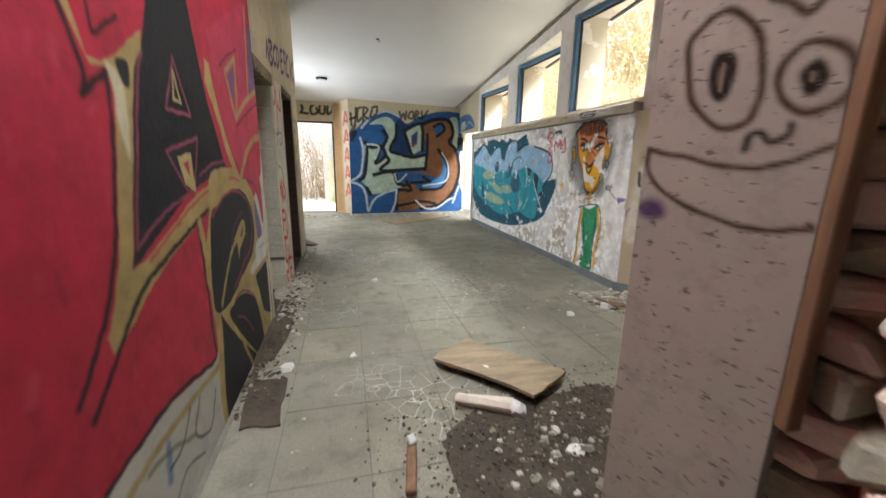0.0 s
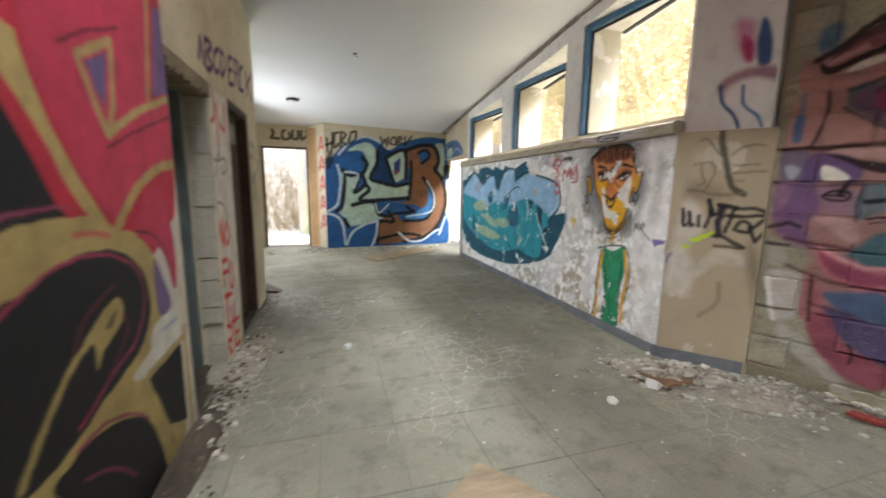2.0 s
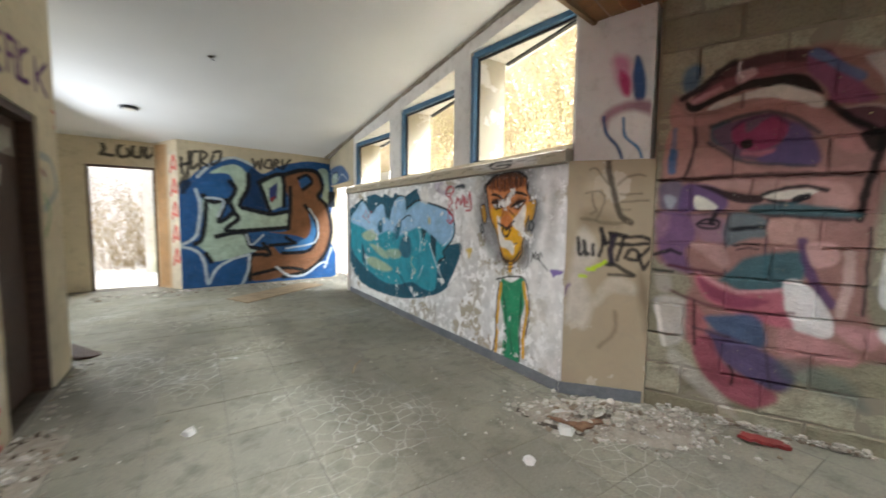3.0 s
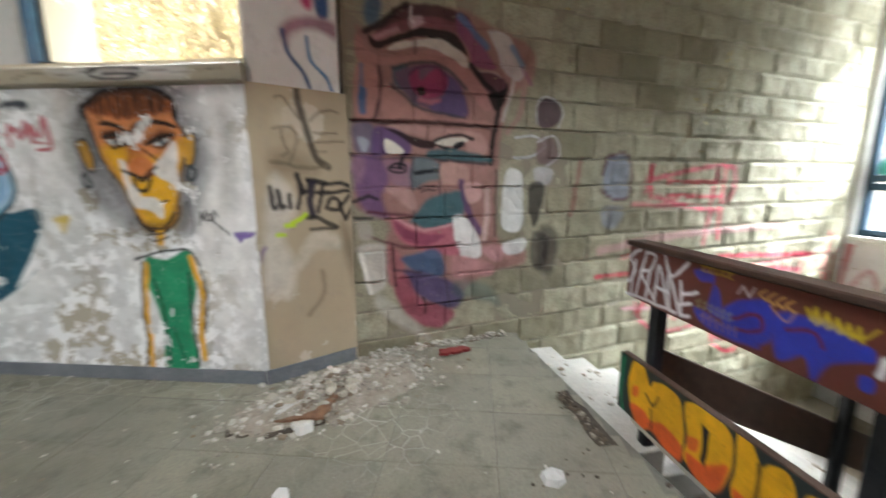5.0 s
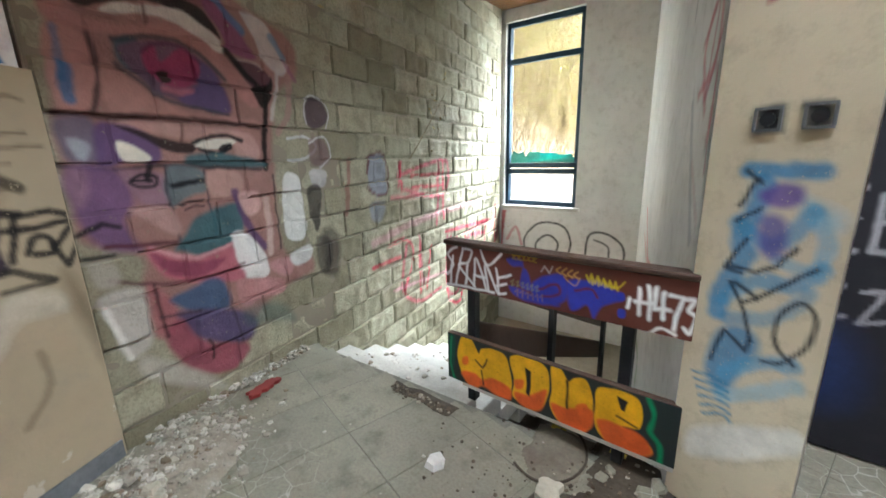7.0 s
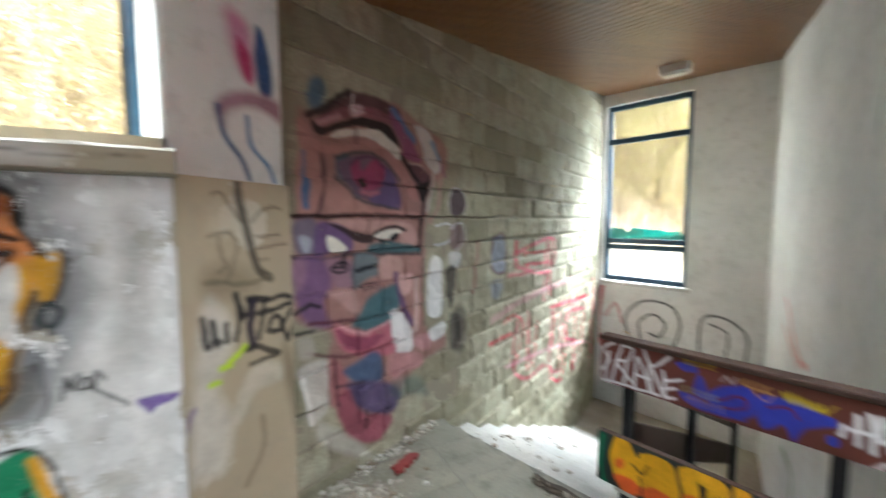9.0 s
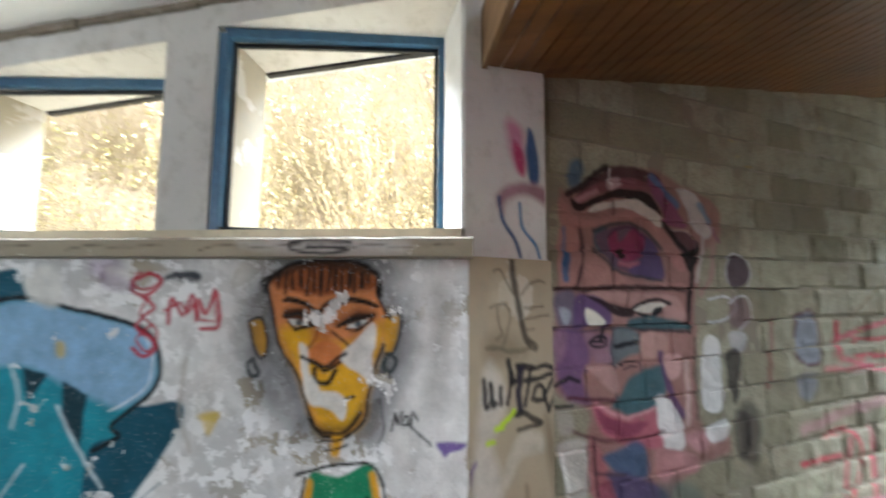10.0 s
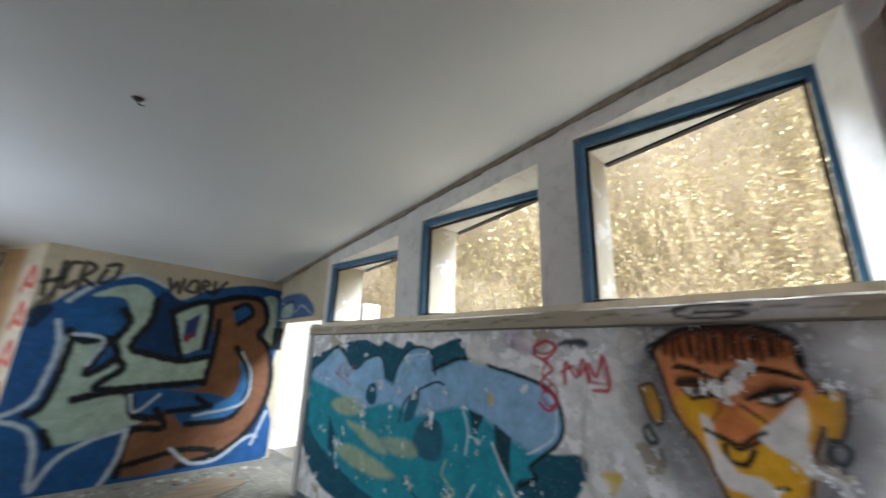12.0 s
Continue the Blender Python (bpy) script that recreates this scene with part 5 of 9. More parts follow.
    c.fill("B79189", 0.01, 0.9, [(0.605, 1.608), (0.911, 1.606), (1.296, 1.577), (1.337, 1.437), (1.197, 1.429), (1.16, 1.542), (0.942, 1.529), (0.735, 1.563)])
    c.line("483331", 0.03, 0.85, [(0.38, 1.622), (0.513, 1.63), (0.565, 1.624), (0.808, 1.638), (1.072, 1.635), (1.372, 1.622)])
    c.line("583F3C", 0.014, 0.8, [(0.886, 1.609), (0.882, 1.523)])
    c.fill("706879", 0.015, 0.9, [(0.38, 1.602), (0.51, 1.604), (0.509, 1.43), (0.394, 1.426), (0.374, 1.515)])
    c.fill("AEB5BC", 0.01, 0.75, [(0.409, 1.527), (0.474, 1.499), (0.455, 1.429), (0.42, 1.447)])
    c.fill("624B76", 0.012, 0.9, [(0.515, 1.577), (0.59, 1.597), (0.704, 1.563), (0.767, 1.487), (0.737, 1.407), (0.631, 1.427), (0.543, 1.4), (0.492, 1.418)])
    c.fill("E0DBC9", 0.006, 0.95, [(0.582, 1.514), (0.638, 1.501), (0.715, 1.444), (0.69, 1.419), (0.601, 1.426)])
    c.fill("2D2021", 0.006, 0.95, [(0.584, 1.594), (0.704, 1.563), (0.798, 1.532), (0.948, 1.502), (0.921, 1.461), (0.793, 1.477), (0.701, 1.528)])
    c.fill("D2CCBE", 0.005, 0.95, [(0.942, 1.522), (1.107, 1.546), (1.196, 1.53), (1.102, 1.487), (0.977, 1.485)])
    c.line("15151A", 0.022, 0.95, [(0.941, 1.512), (1.044, 1.553), (1.152, 1.559), (1.234, 1.533)])
    c.line("15151A", 0.02, 0.95, [(0.969, 1.482), (1.078, 1.46), (1.157, 1.51)])
    c.fill("15151A", 0.004, 0.95, [(1.076, 1.488), (1.149, 1.521), (1.165, 1.488), (1.1, 1.459)])
    c.fill("386066", 0.012, 0.9, [(0.89, 1.447), (1.057, 1.461), (1.189, 1.448), (1.356, 1.413), (1.342, 1.371), (0.93, 1.389)])
    c.line("3A2E31", 0.022, 0.8, [(0.361, 1.408), (0.569, 1.386), (0.786, 1.397), (1.341, 1.36)])
    c.fill("6C5078", 0.02, 0.85, [(0.379, 1.389), (0.569, 1.381), (0.605, 1.221), (0.551, 1.144), (0.571, 1.051), (0.589, 0.993), (0.453, 1.026), (0.38, 1.167)])
    c.fill("9F7D88", 0.02, 0.5, [(0.378, 1.376), (0.45, 1.381), (0.425, 1.252), (0.38, 1.233)])
    c.fill("8B6C7B", 0.015, 0.85, [(0.574, 1.38), (0.755, 1.356), (0.754, 1.195), (0.646, 1.208), (0.602, 1.28)])
    c.line("15151A", 0.016, 0.95, [(0.61, 1.331), (0.66, 1.36), (0.728, 1.341), (0.714, 1.3), (0.636, 1.301), (0.609, 1.328), (0.707, 1.328)])
    c.line("15151A", 0.03, 0.9, [(0.708, 1.403), (0.686, 1.339)])
    c.fill("637175", 0.012, 0.9, [(0.785, 1.391), (0.967, 1.369), (0.978, 1.26), (0.878, 1.233), (0.767, 1.187)])
    c.line("15151A", 0.028, 0.95, [(0.801, 1.295), (0.97, 1.311)])
    c.line("15151A", 0.012, 0.95, [(0.816, 1.185), (0.876, 1.201), (0.945, 1.203)])
    c.line("15151A", 0.01, 0.9, [(0.828, 1.16), (0.881, 1.173), (0.939, 1.174)])
    c.line("3A3239", 0.014, 0.8, [(0.776, 1.395), (0.768, 1.193), (0.778, 0.999)])
    c.line("3A3239", 0.014, 0.8, [(0.979, 1.368), (0.976, 1.192), (0.985, 0.999)])
    c.fill("B79389", 0.01, 0.9, [(0.995, 1.36), (1.181, 1.343), (1.196, 1.231), (1.003, 1.215)])
    c.fill("B38F88", 0.012, 0.9, [(0.579, 1.196), (0.74, 1.191), (0.794, 1.098), (0.767, 1.034), (0.662, 1.114)])
    c.fill("38646B", 0.015, 0.9, [(0.753, 0.956), (0.825, 1.052), (0.906, 1.119), (1.121, 1.169), (1.172, 1.116), (1.163, 0.994), (1.065, 0.925), (0.887, 0.895), (0.786, 0.937)])
    c.line("533B65", 0.05, 0.85, [(1.149, 1.23), (1.184, 1.084), (1.224, 0.969), (1.298, 0.857)])
    c.fill("CBA49D", 0.01, 0.9, [(1.17, 1.213), (1.294, 1.219), (1.311, 1.107), (1.208, 1.08)])
    c.line("C5ABA2", 0.05, 0.85, [(1.358, 1.163), (1.362, 0.991), (1.337, 0.806)])
    c.line("292125", 0.016, 0.8, [(1.431, 1.321), (1.436, 1.078), (1.433, 0.809)])
    c.fill("E2E0DD", 0.008, 0.95, [(1.078, 0.973), (1.175, 0.973), (1.294, 0.806), (1.31, 0.659), (1.152, 0.676), (1.091, 0.799)])
    c.fill("B16572", 0.012, 0.9, [(0.621, 1.008), (0.68, 0.961), (0.847, 0.879), (1.054, 0.909), (1.091, 0.806), (1.128, 0.681), (0.873, 0.733), (0.698, 0.806), (0.627, 0.909)])
    c.fill("864057", 0.01, 0.9, [(0.631, 0.957), (0.741, 0.898), (0.884, 0.858), (1.014, 0.844), (0.877, 0.781), (0.716, 0.819)])
    c.line("D1979C", 0.024, 0.8, [(0.635, 0.989), (0.848, 0.889), (1.065, 0.925)])
    c.line("552932", 0.022, 0.85, [(0.454, 1.034), (0.591, 1.016), (0.757, 0.997)])
    c.line("552932", 0.02, 0.7, [(0.438, 0.872), (0.696, 0.781), (0.998, 0.762), (1.136, 0.785)])
    c.fill("B18180", 0.012, 0.9, [(1.128, 0.681), (1.395, 0.597), (1.411, 0.497), (1.215, 0.522), (1.099, 0.498), (1.065, 0.657)])
    c.fill("B68888", 0.01, 0.9, [(1.337, 0.733), (1.511, 0.724), (1.478, 0.604), (1.359, 0.659)])
    c.fill("D5D5D3", 0.01, 0.85, [(1.513, 0.745), (1.712, 0.782), (1.691, 0.672), (1.539, 0.663)])
    c.fill("DEDEDB", 0.008, 0.9, [(1.523, 1.313), (1.646, 1.302), (1.68, 1.125), (1.669, 0.86), (1.509, 0.871), (1.496, 1.11)])
    c.fill("C0B9B0", 0.015, 0.85, [(0.384, 0.797), (0.57, 0.796), (0.581, 0.589), (0.541, 0.483), (0.438, 0.463), (0.407, 0.643)])
    c.line("E6E2DA", 0.03, 0.85, [(0.398, 0.734), (0.425, 0.605), (0.452, 0.464)])
    c.fill("B3AA9F", 0.015, 0.6, [(0.377, 0.966), (0.472, 0.949), (0.475, 0.847), (0.39, 0.851)])
    c.fill("A26266", 0.015, 0.8, [(0.586, 0.799), (0.702, 0.664), (0.671, 0.513), (0.582, 0.525)])
    c.fill("3C5978", 0.015, 0.9, [(0.689, 0.702), (0.834, 0.73), (0.934, 0.747), (0.993, 0.69), (1.001, 0.531), (0.784, 0.589), (0.702, 0.658)])
    c.fill("4A4368", 0.02, 0.9, [(0.714, 0.609), (1.022, 0.511), (1.164, 0.391), (1.12, 0.283), (1.003, 0.287), (0.805, 0.404), (0.74, 0.506)])
    c.fill("8E4757", 0.015, 0.85, [(0.623, 0.497), (0.711, 0.57), (0.772, 0.456), (0.841, 0.368), (1.092, 0.237), (0.991, 0.135), (0.824, 0.173), (0.687, 0.312)])
    c.fill("506360", 0.03, 0.55, [(1.089, 0.494), (1.371, 0.427), (1.49, 0.244), (1.226, 0.338), (1.103, 0.371)])
    c.line("28161A", 0.016, 0.85, [(0.835, 0.389), (0.859, 0.34), (0.852, 0.26)])
    c.line("371D22", 0.02, 0.8, [(0.619, 0.793), (0.626, 0.664), (0.633, 0.499)])
    c.line("392730", 0.018, 0.7, [(0.621, 0.612), (0.821, 0.579)])
    c.line("3A2E31", 0.016, 0.6, [(1.014, 0.533), (1.049, 0.287)])
    c.fill("C0B9B0", 0.02, 0.6, [(0.521, 0.437), (0.823, 0.156), (0.874, 0.041), (0.523, 0.302)])
    c.fill("3B3833", 0.015, 0.7, [(1.786, 0.824), (1.95, 0.747), (1.888, 0.508), (1.771, 0.574)])
    c.line("CBCBCC", 0.0200, .9, [(1.598, 1.556), (1.762, 1.577), (1.864, 1.51), (1.753, 1.425), (1.589, 1.412)])
    c.fill("513F49", .01, .9, [(1.777, 1.813), (1.923, 1.868), (2.006, 1.738), (1.908, 1.644), (1.782, 1.663)])
    c.line("C8C5C5", 0.0140, .9, [(1.782, 1.663), (1.777, 1.813), (1.886, 1.873), (2.016, 1.784), (1.969, 1.645)])
    c.fill("7C6466", .01, .8, [(1.795, 1.555), (1.941, 1.554), (1.985, 1.39), (1.819, 1.377)])
    c.line("C8C5C5", 0.0140, .9, [(1.794, 1.533), (1.942, 1.577), (2.004, 1.436), (1.891, 1.35)])
    c.fill("BAB7BA", .01, .8, [(1.782, 1.335), (1.95, 1.322), (1.921, 1.208), (1.795, 1.222)])
    c.fill("262023", .01, .8, [(1.738, 1.206), (1.881, 1.189), (1.803, 0.877), (1.738, 0.982)])
    c.fill("848B9C", .01, .8, [(2.492, 1.417), (2.733, 1.424), (2.743, 1.089), (2.499, 1.107)])
    c.line("5B2D36", 0.0300, .85, [(2.455, 1.285), (2.513, 1.432), (2.756, 1.434), (2.78, 1.115), (2.605, 1.072), (2.459, 1.149)])
    c.line("C24A62", 0.0500, .75, [(3.038, 1.241), (4.115, 1.373), (4.013, 0.942), (3.101, 1.08)])
    c.line("C24A62", 0.0500, .75, [(3.085, 0.472), (3, -0.029), (3.37, -0.27), (3.909, -0.275)])
    c.line("C24A62", 0.0500, .8, [(3.917, 1.322), (3.819, 0.596)])
    c.line("A9445A", 0.0600, .85, [(4.114, 0.383), (4.114, -0.346), (4.454, -0.463), (4.447, 0.312)])
    c.line("A9445A", 0.0600, .85, [(5.56, 0.174), (4.822, 0.232), (4.698, -0.096), (5.261, -0.346), (4.978, -0.738)])
    c.line("A9445A", 0.0600, .8, [(6.272, 0.358), (5.958, -0.98)])
    c.line("C08A92", 0.0800, .5, [(2.477, 0.62), (3.553, 0.716), (5.085, 0.728)])
    c.fill("342A2D", .03, .6, [(1.862, 0.864), (2.016, 0.806), (1.998, 0.484), (1.842, 0.533)])
    c.line("854949", .05, .6, [(2.222, 1.403), (2.154, 0.956)])
    c.fill("848B9C", .02, .6, [(2.495, 1.008), (2.739, 0.985), (2.651, 0.812), (2.508, 0.85)])
    c.line("C24A62", .05, .7, [(3.041, 1.364), (2.968, 1.125)])
    c.line("A9445A", .05, .8, [(3.386, 0.538), (3.455, -0.119)])
    c.line("A9445A", .05, .8, [(4.821, 0.321), (5.721, 0.344)])
    c.line("C24A62", .05, .6, [(2.837, 1.019), (3.73, 0.975)])
    c.line("19181A", .026, .88, [(0.365, 1.104), (0.463, 1.141), (0.52, 1.116)], False)
    c.line("19181A", .022, .85, [(0.361, 0.993), (0.48, 0.99)], False)
    c.line("C8304E", .04, .85, [(3.04, 1.333), (3.034, 1.087)], False)
    c.line("C8304E", .035, .85, [(3.248, 1.213), (3.956, 1.21)], False)
    c.line("C8304E", .04, .85, [(3.274, 1.093), (4.014, 1.063)], False)
    c.line("C8304E", .045, .9, [(4.034, 1.376), (4.032, 0.634)], False)
    c.line("C8304E", .045, .85, [(2.759, 0.539), (3.115, 0.531), (3.225, 0.269), (3, -0.029)])
    c.line("C8304E", .04, .85, [(3.383, 0.435), (3.372, -0.163)], False)
    c.line("C8304E", .04, .85, [(3.651, 0.35), (3.539, -0.163)], False)
    c.line("C8304E", .05, .9, [(4.073, 0.455), (5.79, 0.353)], False)
    c.line("C8304E", .045, .9, [(4.221, 0.36), (4.114, -0.445), (4.578, -0.613), (4.716, 0.307)])
    c.line("C8304E", .045, .9, [(5.155, 0.273), (5.005, -0.671)], False)
    c.line("C8304E", .045, .85, [(5.589, 0.287), (5.43, -0.717)], False)
    c.line("C8304E", .04, .8, [(2.467, 0.382), (2.972, 0.372)], False)
    c.line("C8304E", .05, .9, [(6.105, 0.595), (5.982, -0.681)], False)
    c.line("E8A8B4", .04, .6, [(2.804, 0.041), (4.114, -0.1), (5.754, -0.434)], False)


def paint_end(c):
    c.line("C8303E", 0.0800, .8, [(0.075, 0.452), (0.006, -0.333), (0.158, -0.762)])
    c.line("C8606E", 0.0500, .6, [(0.144, -0.091), (0.313, 0.148), (0.434, -0.164)])
    c.line("1E1D20", 0.0350, .9, [(0.551, -0.365), (0.487, -0.048), (0.751, 0.247), (1.164, 0.239), (1.323, -0.047), (1.239, -0.417)])
    c.line("1E1D20", 0.0350, .9, [(0.774, -0.493), (0.709, -0.127), (0.916, 0.056), (1.105, -0.075), (1.031, -0.293), (0.874, -0.264)])
    c.line("1E1D20", 0.0350, .9, [(1.584, -0.513), (1.603, 0.089), (1.873, 0.17), (2.145, -0.033), (2.149, -0.415)])
    c.line("1E1D20", 0.0300, .85, [(1.698, 0.052), (1.93, -0.063), (1.905, -0.457)])


def paint_inner(c):
    c.line("D26A74", 0.0500, .6, [(0.231, 1.926), (0.354, 1.794), (0.192, 1.556)])
    c.line("D26A74", 0.0400, .6, [(0.089, 1.921), (0.094, 1.72), (0.394, 1.637)])
    c.line("D26A74", 0.0400, .5, [(-0.074, 1.869), (-0.049, 1.665)])
    c.line("7A8896", 0.0600, .4, [(0.542, 1.613), (0.323, 1.283), (0.159, 1.073)])
    c.line("7AA0A0", 0.0600, .4, [(0.077, 1.439), (-0.038, 1.29)])
    c.line("E0706A", 0.0600, .7, [(3.138, 0.809), (2.398, 0.461), (1.984, 0.468)])
    c.line("8A8A90", 0.0300, .5, [(0.813, 2.036), (0.732, 2.317), (0.616, 2.446)])
    c.line("6A9A40", 0.0500, .7, [(2.837, -0.603), (2.263, -0.571), (2.344, -0.869)])
    c.line("C06A7A", 0.03, 0.6, [(0.409, 1.827), (0.156, 1.923), (0.223, 1.606), (-0.014, 1.827), (0.077, 1.439), (-0.095, 1.744), (-0.058, 1.27), (-0.182, 1.499)])
    c.line("B85A70", 0.025, 0.55, [(0.248, 1.607), (0.052, 1.694), (0.034, 1.348), (-0.104, 1.579)])
    c.line("A8404E", 0.025, 0.6, [(0.124, 2.084), (0.013, 2.173), (-0.004, 2.246)])
    c.line("E08070", 0.05, 0.6, [(3.194, 0.524), (2.333, 0.362)])
    c.line("C8A0A4", 0.04, 0.4, [(0.349, 1.363), (0.06, 1.15)])


def paint_column(c):
    c.fill("E4DEDC", .02, .95, [(0.014, 2.281), (0.311, 2.168), (0.346, 1.824), (0.049, 1.895)], False)
    c.line("A02848", 0.0200, .95, [(-0.097, 2.094), (-0.024, 2.106), (0.052, 2.015), (0.084, 1.928)])
    c.line("A02848", 0.0220, .95, [(0.053, 2.267), (0.085, 1.967), (0.105, 1.885), (0.127, 2.053), (0.089, 2.121)])
    c.line("A02848", 0.0220, .95, [(0.133, 2.07), (0.123, 1.94), (0.158, 1.885), (0.183, 2.001), (0.14, 2.078)])
    c.line("A02848", 0.0220, .95, [(0.197, 2.07), (0.186, 1.926), (0.216, 1.874), (0.23, 2.007), (0.204, 2.068)])
    c.line("A02848", 0.0200, .95, [(0.251, 1.858), (0.223, 2.08), (0.261, 2.016), (0.244, 1.967), (0.291, 1.851)], False)
    c.line("A02848", 0.0200, .95, [(0.309, 2.095), (0.291, 2.042), (0.324, 1.948), (0.31, 1.857)])
    c.line("A02848", 0.0120, .9, [(0.109, 1.834), (0.19, 1.85)], False)
    c.fill("5A5C60", .008, .9, [(0.113, 1.537), (0.188, 1.542), (0.195, 1.461), (0.121, 1.453)], False)
    c.fill("2A2C30", .006, .95, [(0.131, 1.521), (0.169, 1.528), (0.182, 1.477), (0.143, 1.471)])
    c.fill("5A5C60", .008, .9, [(0.227, 1.543), (0.297, 1.544), (0.304, 1.468), (0.235, 1.46)], False)
    c.line("17171A", 0.0100, .95, [(0.233, 1.529), (0.264, 1.53), (0.262, 1.471)], False)
    c.fill("EAE6DE", .014, .9, [(0.071, 0.362), (0.244, 0.477), (0.363, 0.533), (0.371, 0.449), (0.082, 0.236)])
    c.fill("A8C8D8", 0.02, 0.7, [(0.267, 1.27), (0.353, 1.235), (0.364, 1.183), (0.291, 1.201)])
    c.line("3E8CC0", 0.05, 0.85, [(0.124, 1.345), (0.207, 1.347), (0.301, 1.349)])
    c.line("3E8CC0", 0.06, 0.8, [(0.174, 1.307), (0.153, 1.216), (0.129, 1.123), (0.15, 1.059), (0.096, 0.946), (0.095, 0.859)])
    c.line("4A94C4", 0.05, 0.7, [(0.112, 1.176), (0.203, 1.119), (0.266, 1.165), (0.296, 1.23)])
    c.line("6CAAD0", 0.04, 0.55, [(0.296, 1.23), (0.345, 1.138), (0.32, 1.059), (0.237, 1.07)])
    c.line("4A94C4", 0.05, 0.7, [(0.101, 0.9), (0.188, 0.991), (0.286, 1.003), (0.34, 1.064)])
    c.line("4A94C4", 0.045, 0.55, [(0.127, 0.842), (0.249, 0.88), (0.324, 0.983)])
    c.fill("6A4FA6", 0.012, 0.85, [(0.163, 1.279), (0.214, 1.31), (0.268, 1.298), (0.27, 1.253), (0.229, 1.235), (0.179, 1.246)])
    c.fill("5A54A8", 0.015, 0.8, [(0.179, 1.211), (0.239, 1.195), (0.248, 1.088), (0.201, 1.075), (0.174, 1.138)])
    c.fill("3C8ABE", 0.015, 0.8, [(0.085, 0.617), (0.105, 0.783), (0.183, 0.826), (0.229, 0.772), (0.192, 0.655), (0.147, 0.544)])
    c.line("5CA2CE", 0.05, 0.7, [(0.148, 0.63), (0.225, 0.713), (0.324, 0.748)])
    c.line("8CC0DC", 0.05, 0.55, [(0.147, 0.544), (0.232, 0.598), (0.337, 0.683)])
    c.line("2A86B4", 0.01, 0.85, [(0.045, 0.594), (0.102, 0.6), (0.162, 0.6)])
    c.line("2A86B4", 0.01, 0.85, [(0.055, 0.564), (0.114, 0.574), (0.167, 0.572)])
    c.line("2A86B4", 0.01, 0.85, [(0.066, 0.534), (0.125, 0.548), (0.172, 0.543)])
    c.line("2A86B4", 0.01, 0.85, [(0.077, 0.504), (0.137, 0.522), (0.177, 0.514)])
    c.line("2A86B4", 0.01, 0.85, [(0.087, 0.474), (0.148, 0.496), (0.182, 0.485)])
    c.line("2A86B4", 0.01, 0.85, [(0.098, 0.444), (0.159, 0.471), (0.187, 0.455)])
    c.line("1E2630", 0.013, 0.9, [(0.113, 1.232), (0.136, 1.286), (0.152, 1.32)], False)
    c.line("1E2630", 0.013, 0.9, [(0.119, 1.345), (0.146, 1.321), (0.164, 1.309)], False)
    c.line("1E2630", 0.013, 0.9, [(0.108, 1.182), (0.171, 1.233)], False)
    c.line("1E2630", 0.013, 0.9, [(0.146, 1.126), (0.099, 1.02), (0.149, 1.011)], False)
    c.line("1E2630", 0.013, 0.9, [(0.116, 1.032), (0.189, 1.022), (0.24, 1.055), (0.277, 1.118)], False)
    c.line("1E2630", 0.013, 0.9, [(0.134, 0.975), (0.201, 0.934), (0.168, 0.909)], False)
    c.line("1E2630", 0.013, 0.9, [(0.201, 0.934), (0.273, 1.012), (0.331, 1.065)], False)
    c.line("1E2630", 0.013, 0.9, [(0.122, 0.972), (0.173, 0.878), (0.2, 0.787)], False)
    c.line("1E2630", 0.013, 0.9, [(0.097, 0.67), (0.122, 0.797), (0.193, 0.745), (0.2, 0.787)], False)
    c.line("1E2630", 0.013, 0.9, [(0.324, 0.748), (0.272, 0.793), (0.266, 0.888), (0.308, 0.953), (0.348, 0.92), (0.344, 0.828), (0.299, 0.749), (0.244, 0.727)])


def paint_smile(c):
    c.line("4A3620", 0.0168, 1, [(0.134, 1.667), (0.176, 1.672), (0.238, 1.603), (0.261, 1.497), (0.247, 1.405), (0.182, 1.388), (0.108, 1.475), (0.085, 1.609), (0.134, 1.667)])
    c.fill("2C1F14", .006, 1, [(0.145, 1.562), (0.173, 1.575), (0.199, 1.553), (0.2, 1.478), (0.173, 1.45), (0.147, 1.485)])
    c.fill("8A7A68", .003, 1, [(0.166, 1.538), (0.176, 1.539), (0.18, 1.483), (0.17, 1.482)])
    c.line("4A3620", 0.0168, 1, [(0.293, 1.479), (0.306, 1.54), (0.351, 1.564), (0.408, 1.532), (0.422, 1.462), (0.394, 1.418), (0.348, 1.41), (0.308, 1.439), (0.293, 1.479)])
    c.fill("2C1F14", .006, 1, [(0.336, 1.51), (0.362, 1.525), (0.382, 1.491), (0.369, 1.451), (0.348, 1.445), (0.333, 1.486)])
    c.fill("8A7A68", .003, 1, [(0.348, 1.498), (0.359, 1.497), (0.358, 1.477), (0.351, 1.478)])
    c.line("2C1F14", 0.0168, 1, [(0.252, 1.328), (0.253, 1.36), (0.276, 1.369), (0.297, 1.347), (0.331, 1.36), (0.332, 1.383)])
    c.line("4A3620", 0.0144, 1, [(0.013, 1.331), (0.183, 1.291), (0.272, 1.278), (0.345, 1.3), (0.417, 1.334)])
    c.line("4A3620", 0.0144, 1, [(0.013, 1.331), (0.017, 1.272), (0.079, 1.199), (0.204, 1.145), (0.306, 1.128), (0.403, 1.138), (0.406, 1.149)])
    c.fill("4A2468", .012, .9, [(-0.003, 1.157), (0.032, 1.183), (0.07, 1.169), (0.08, 1.131), (0.022, 1.124)])
    c.line("4A3620", 0.0144, 1, [(0.255, 1.673), (0.288, 1.658), (0.322, 1.626), (0.345, 1.654)])


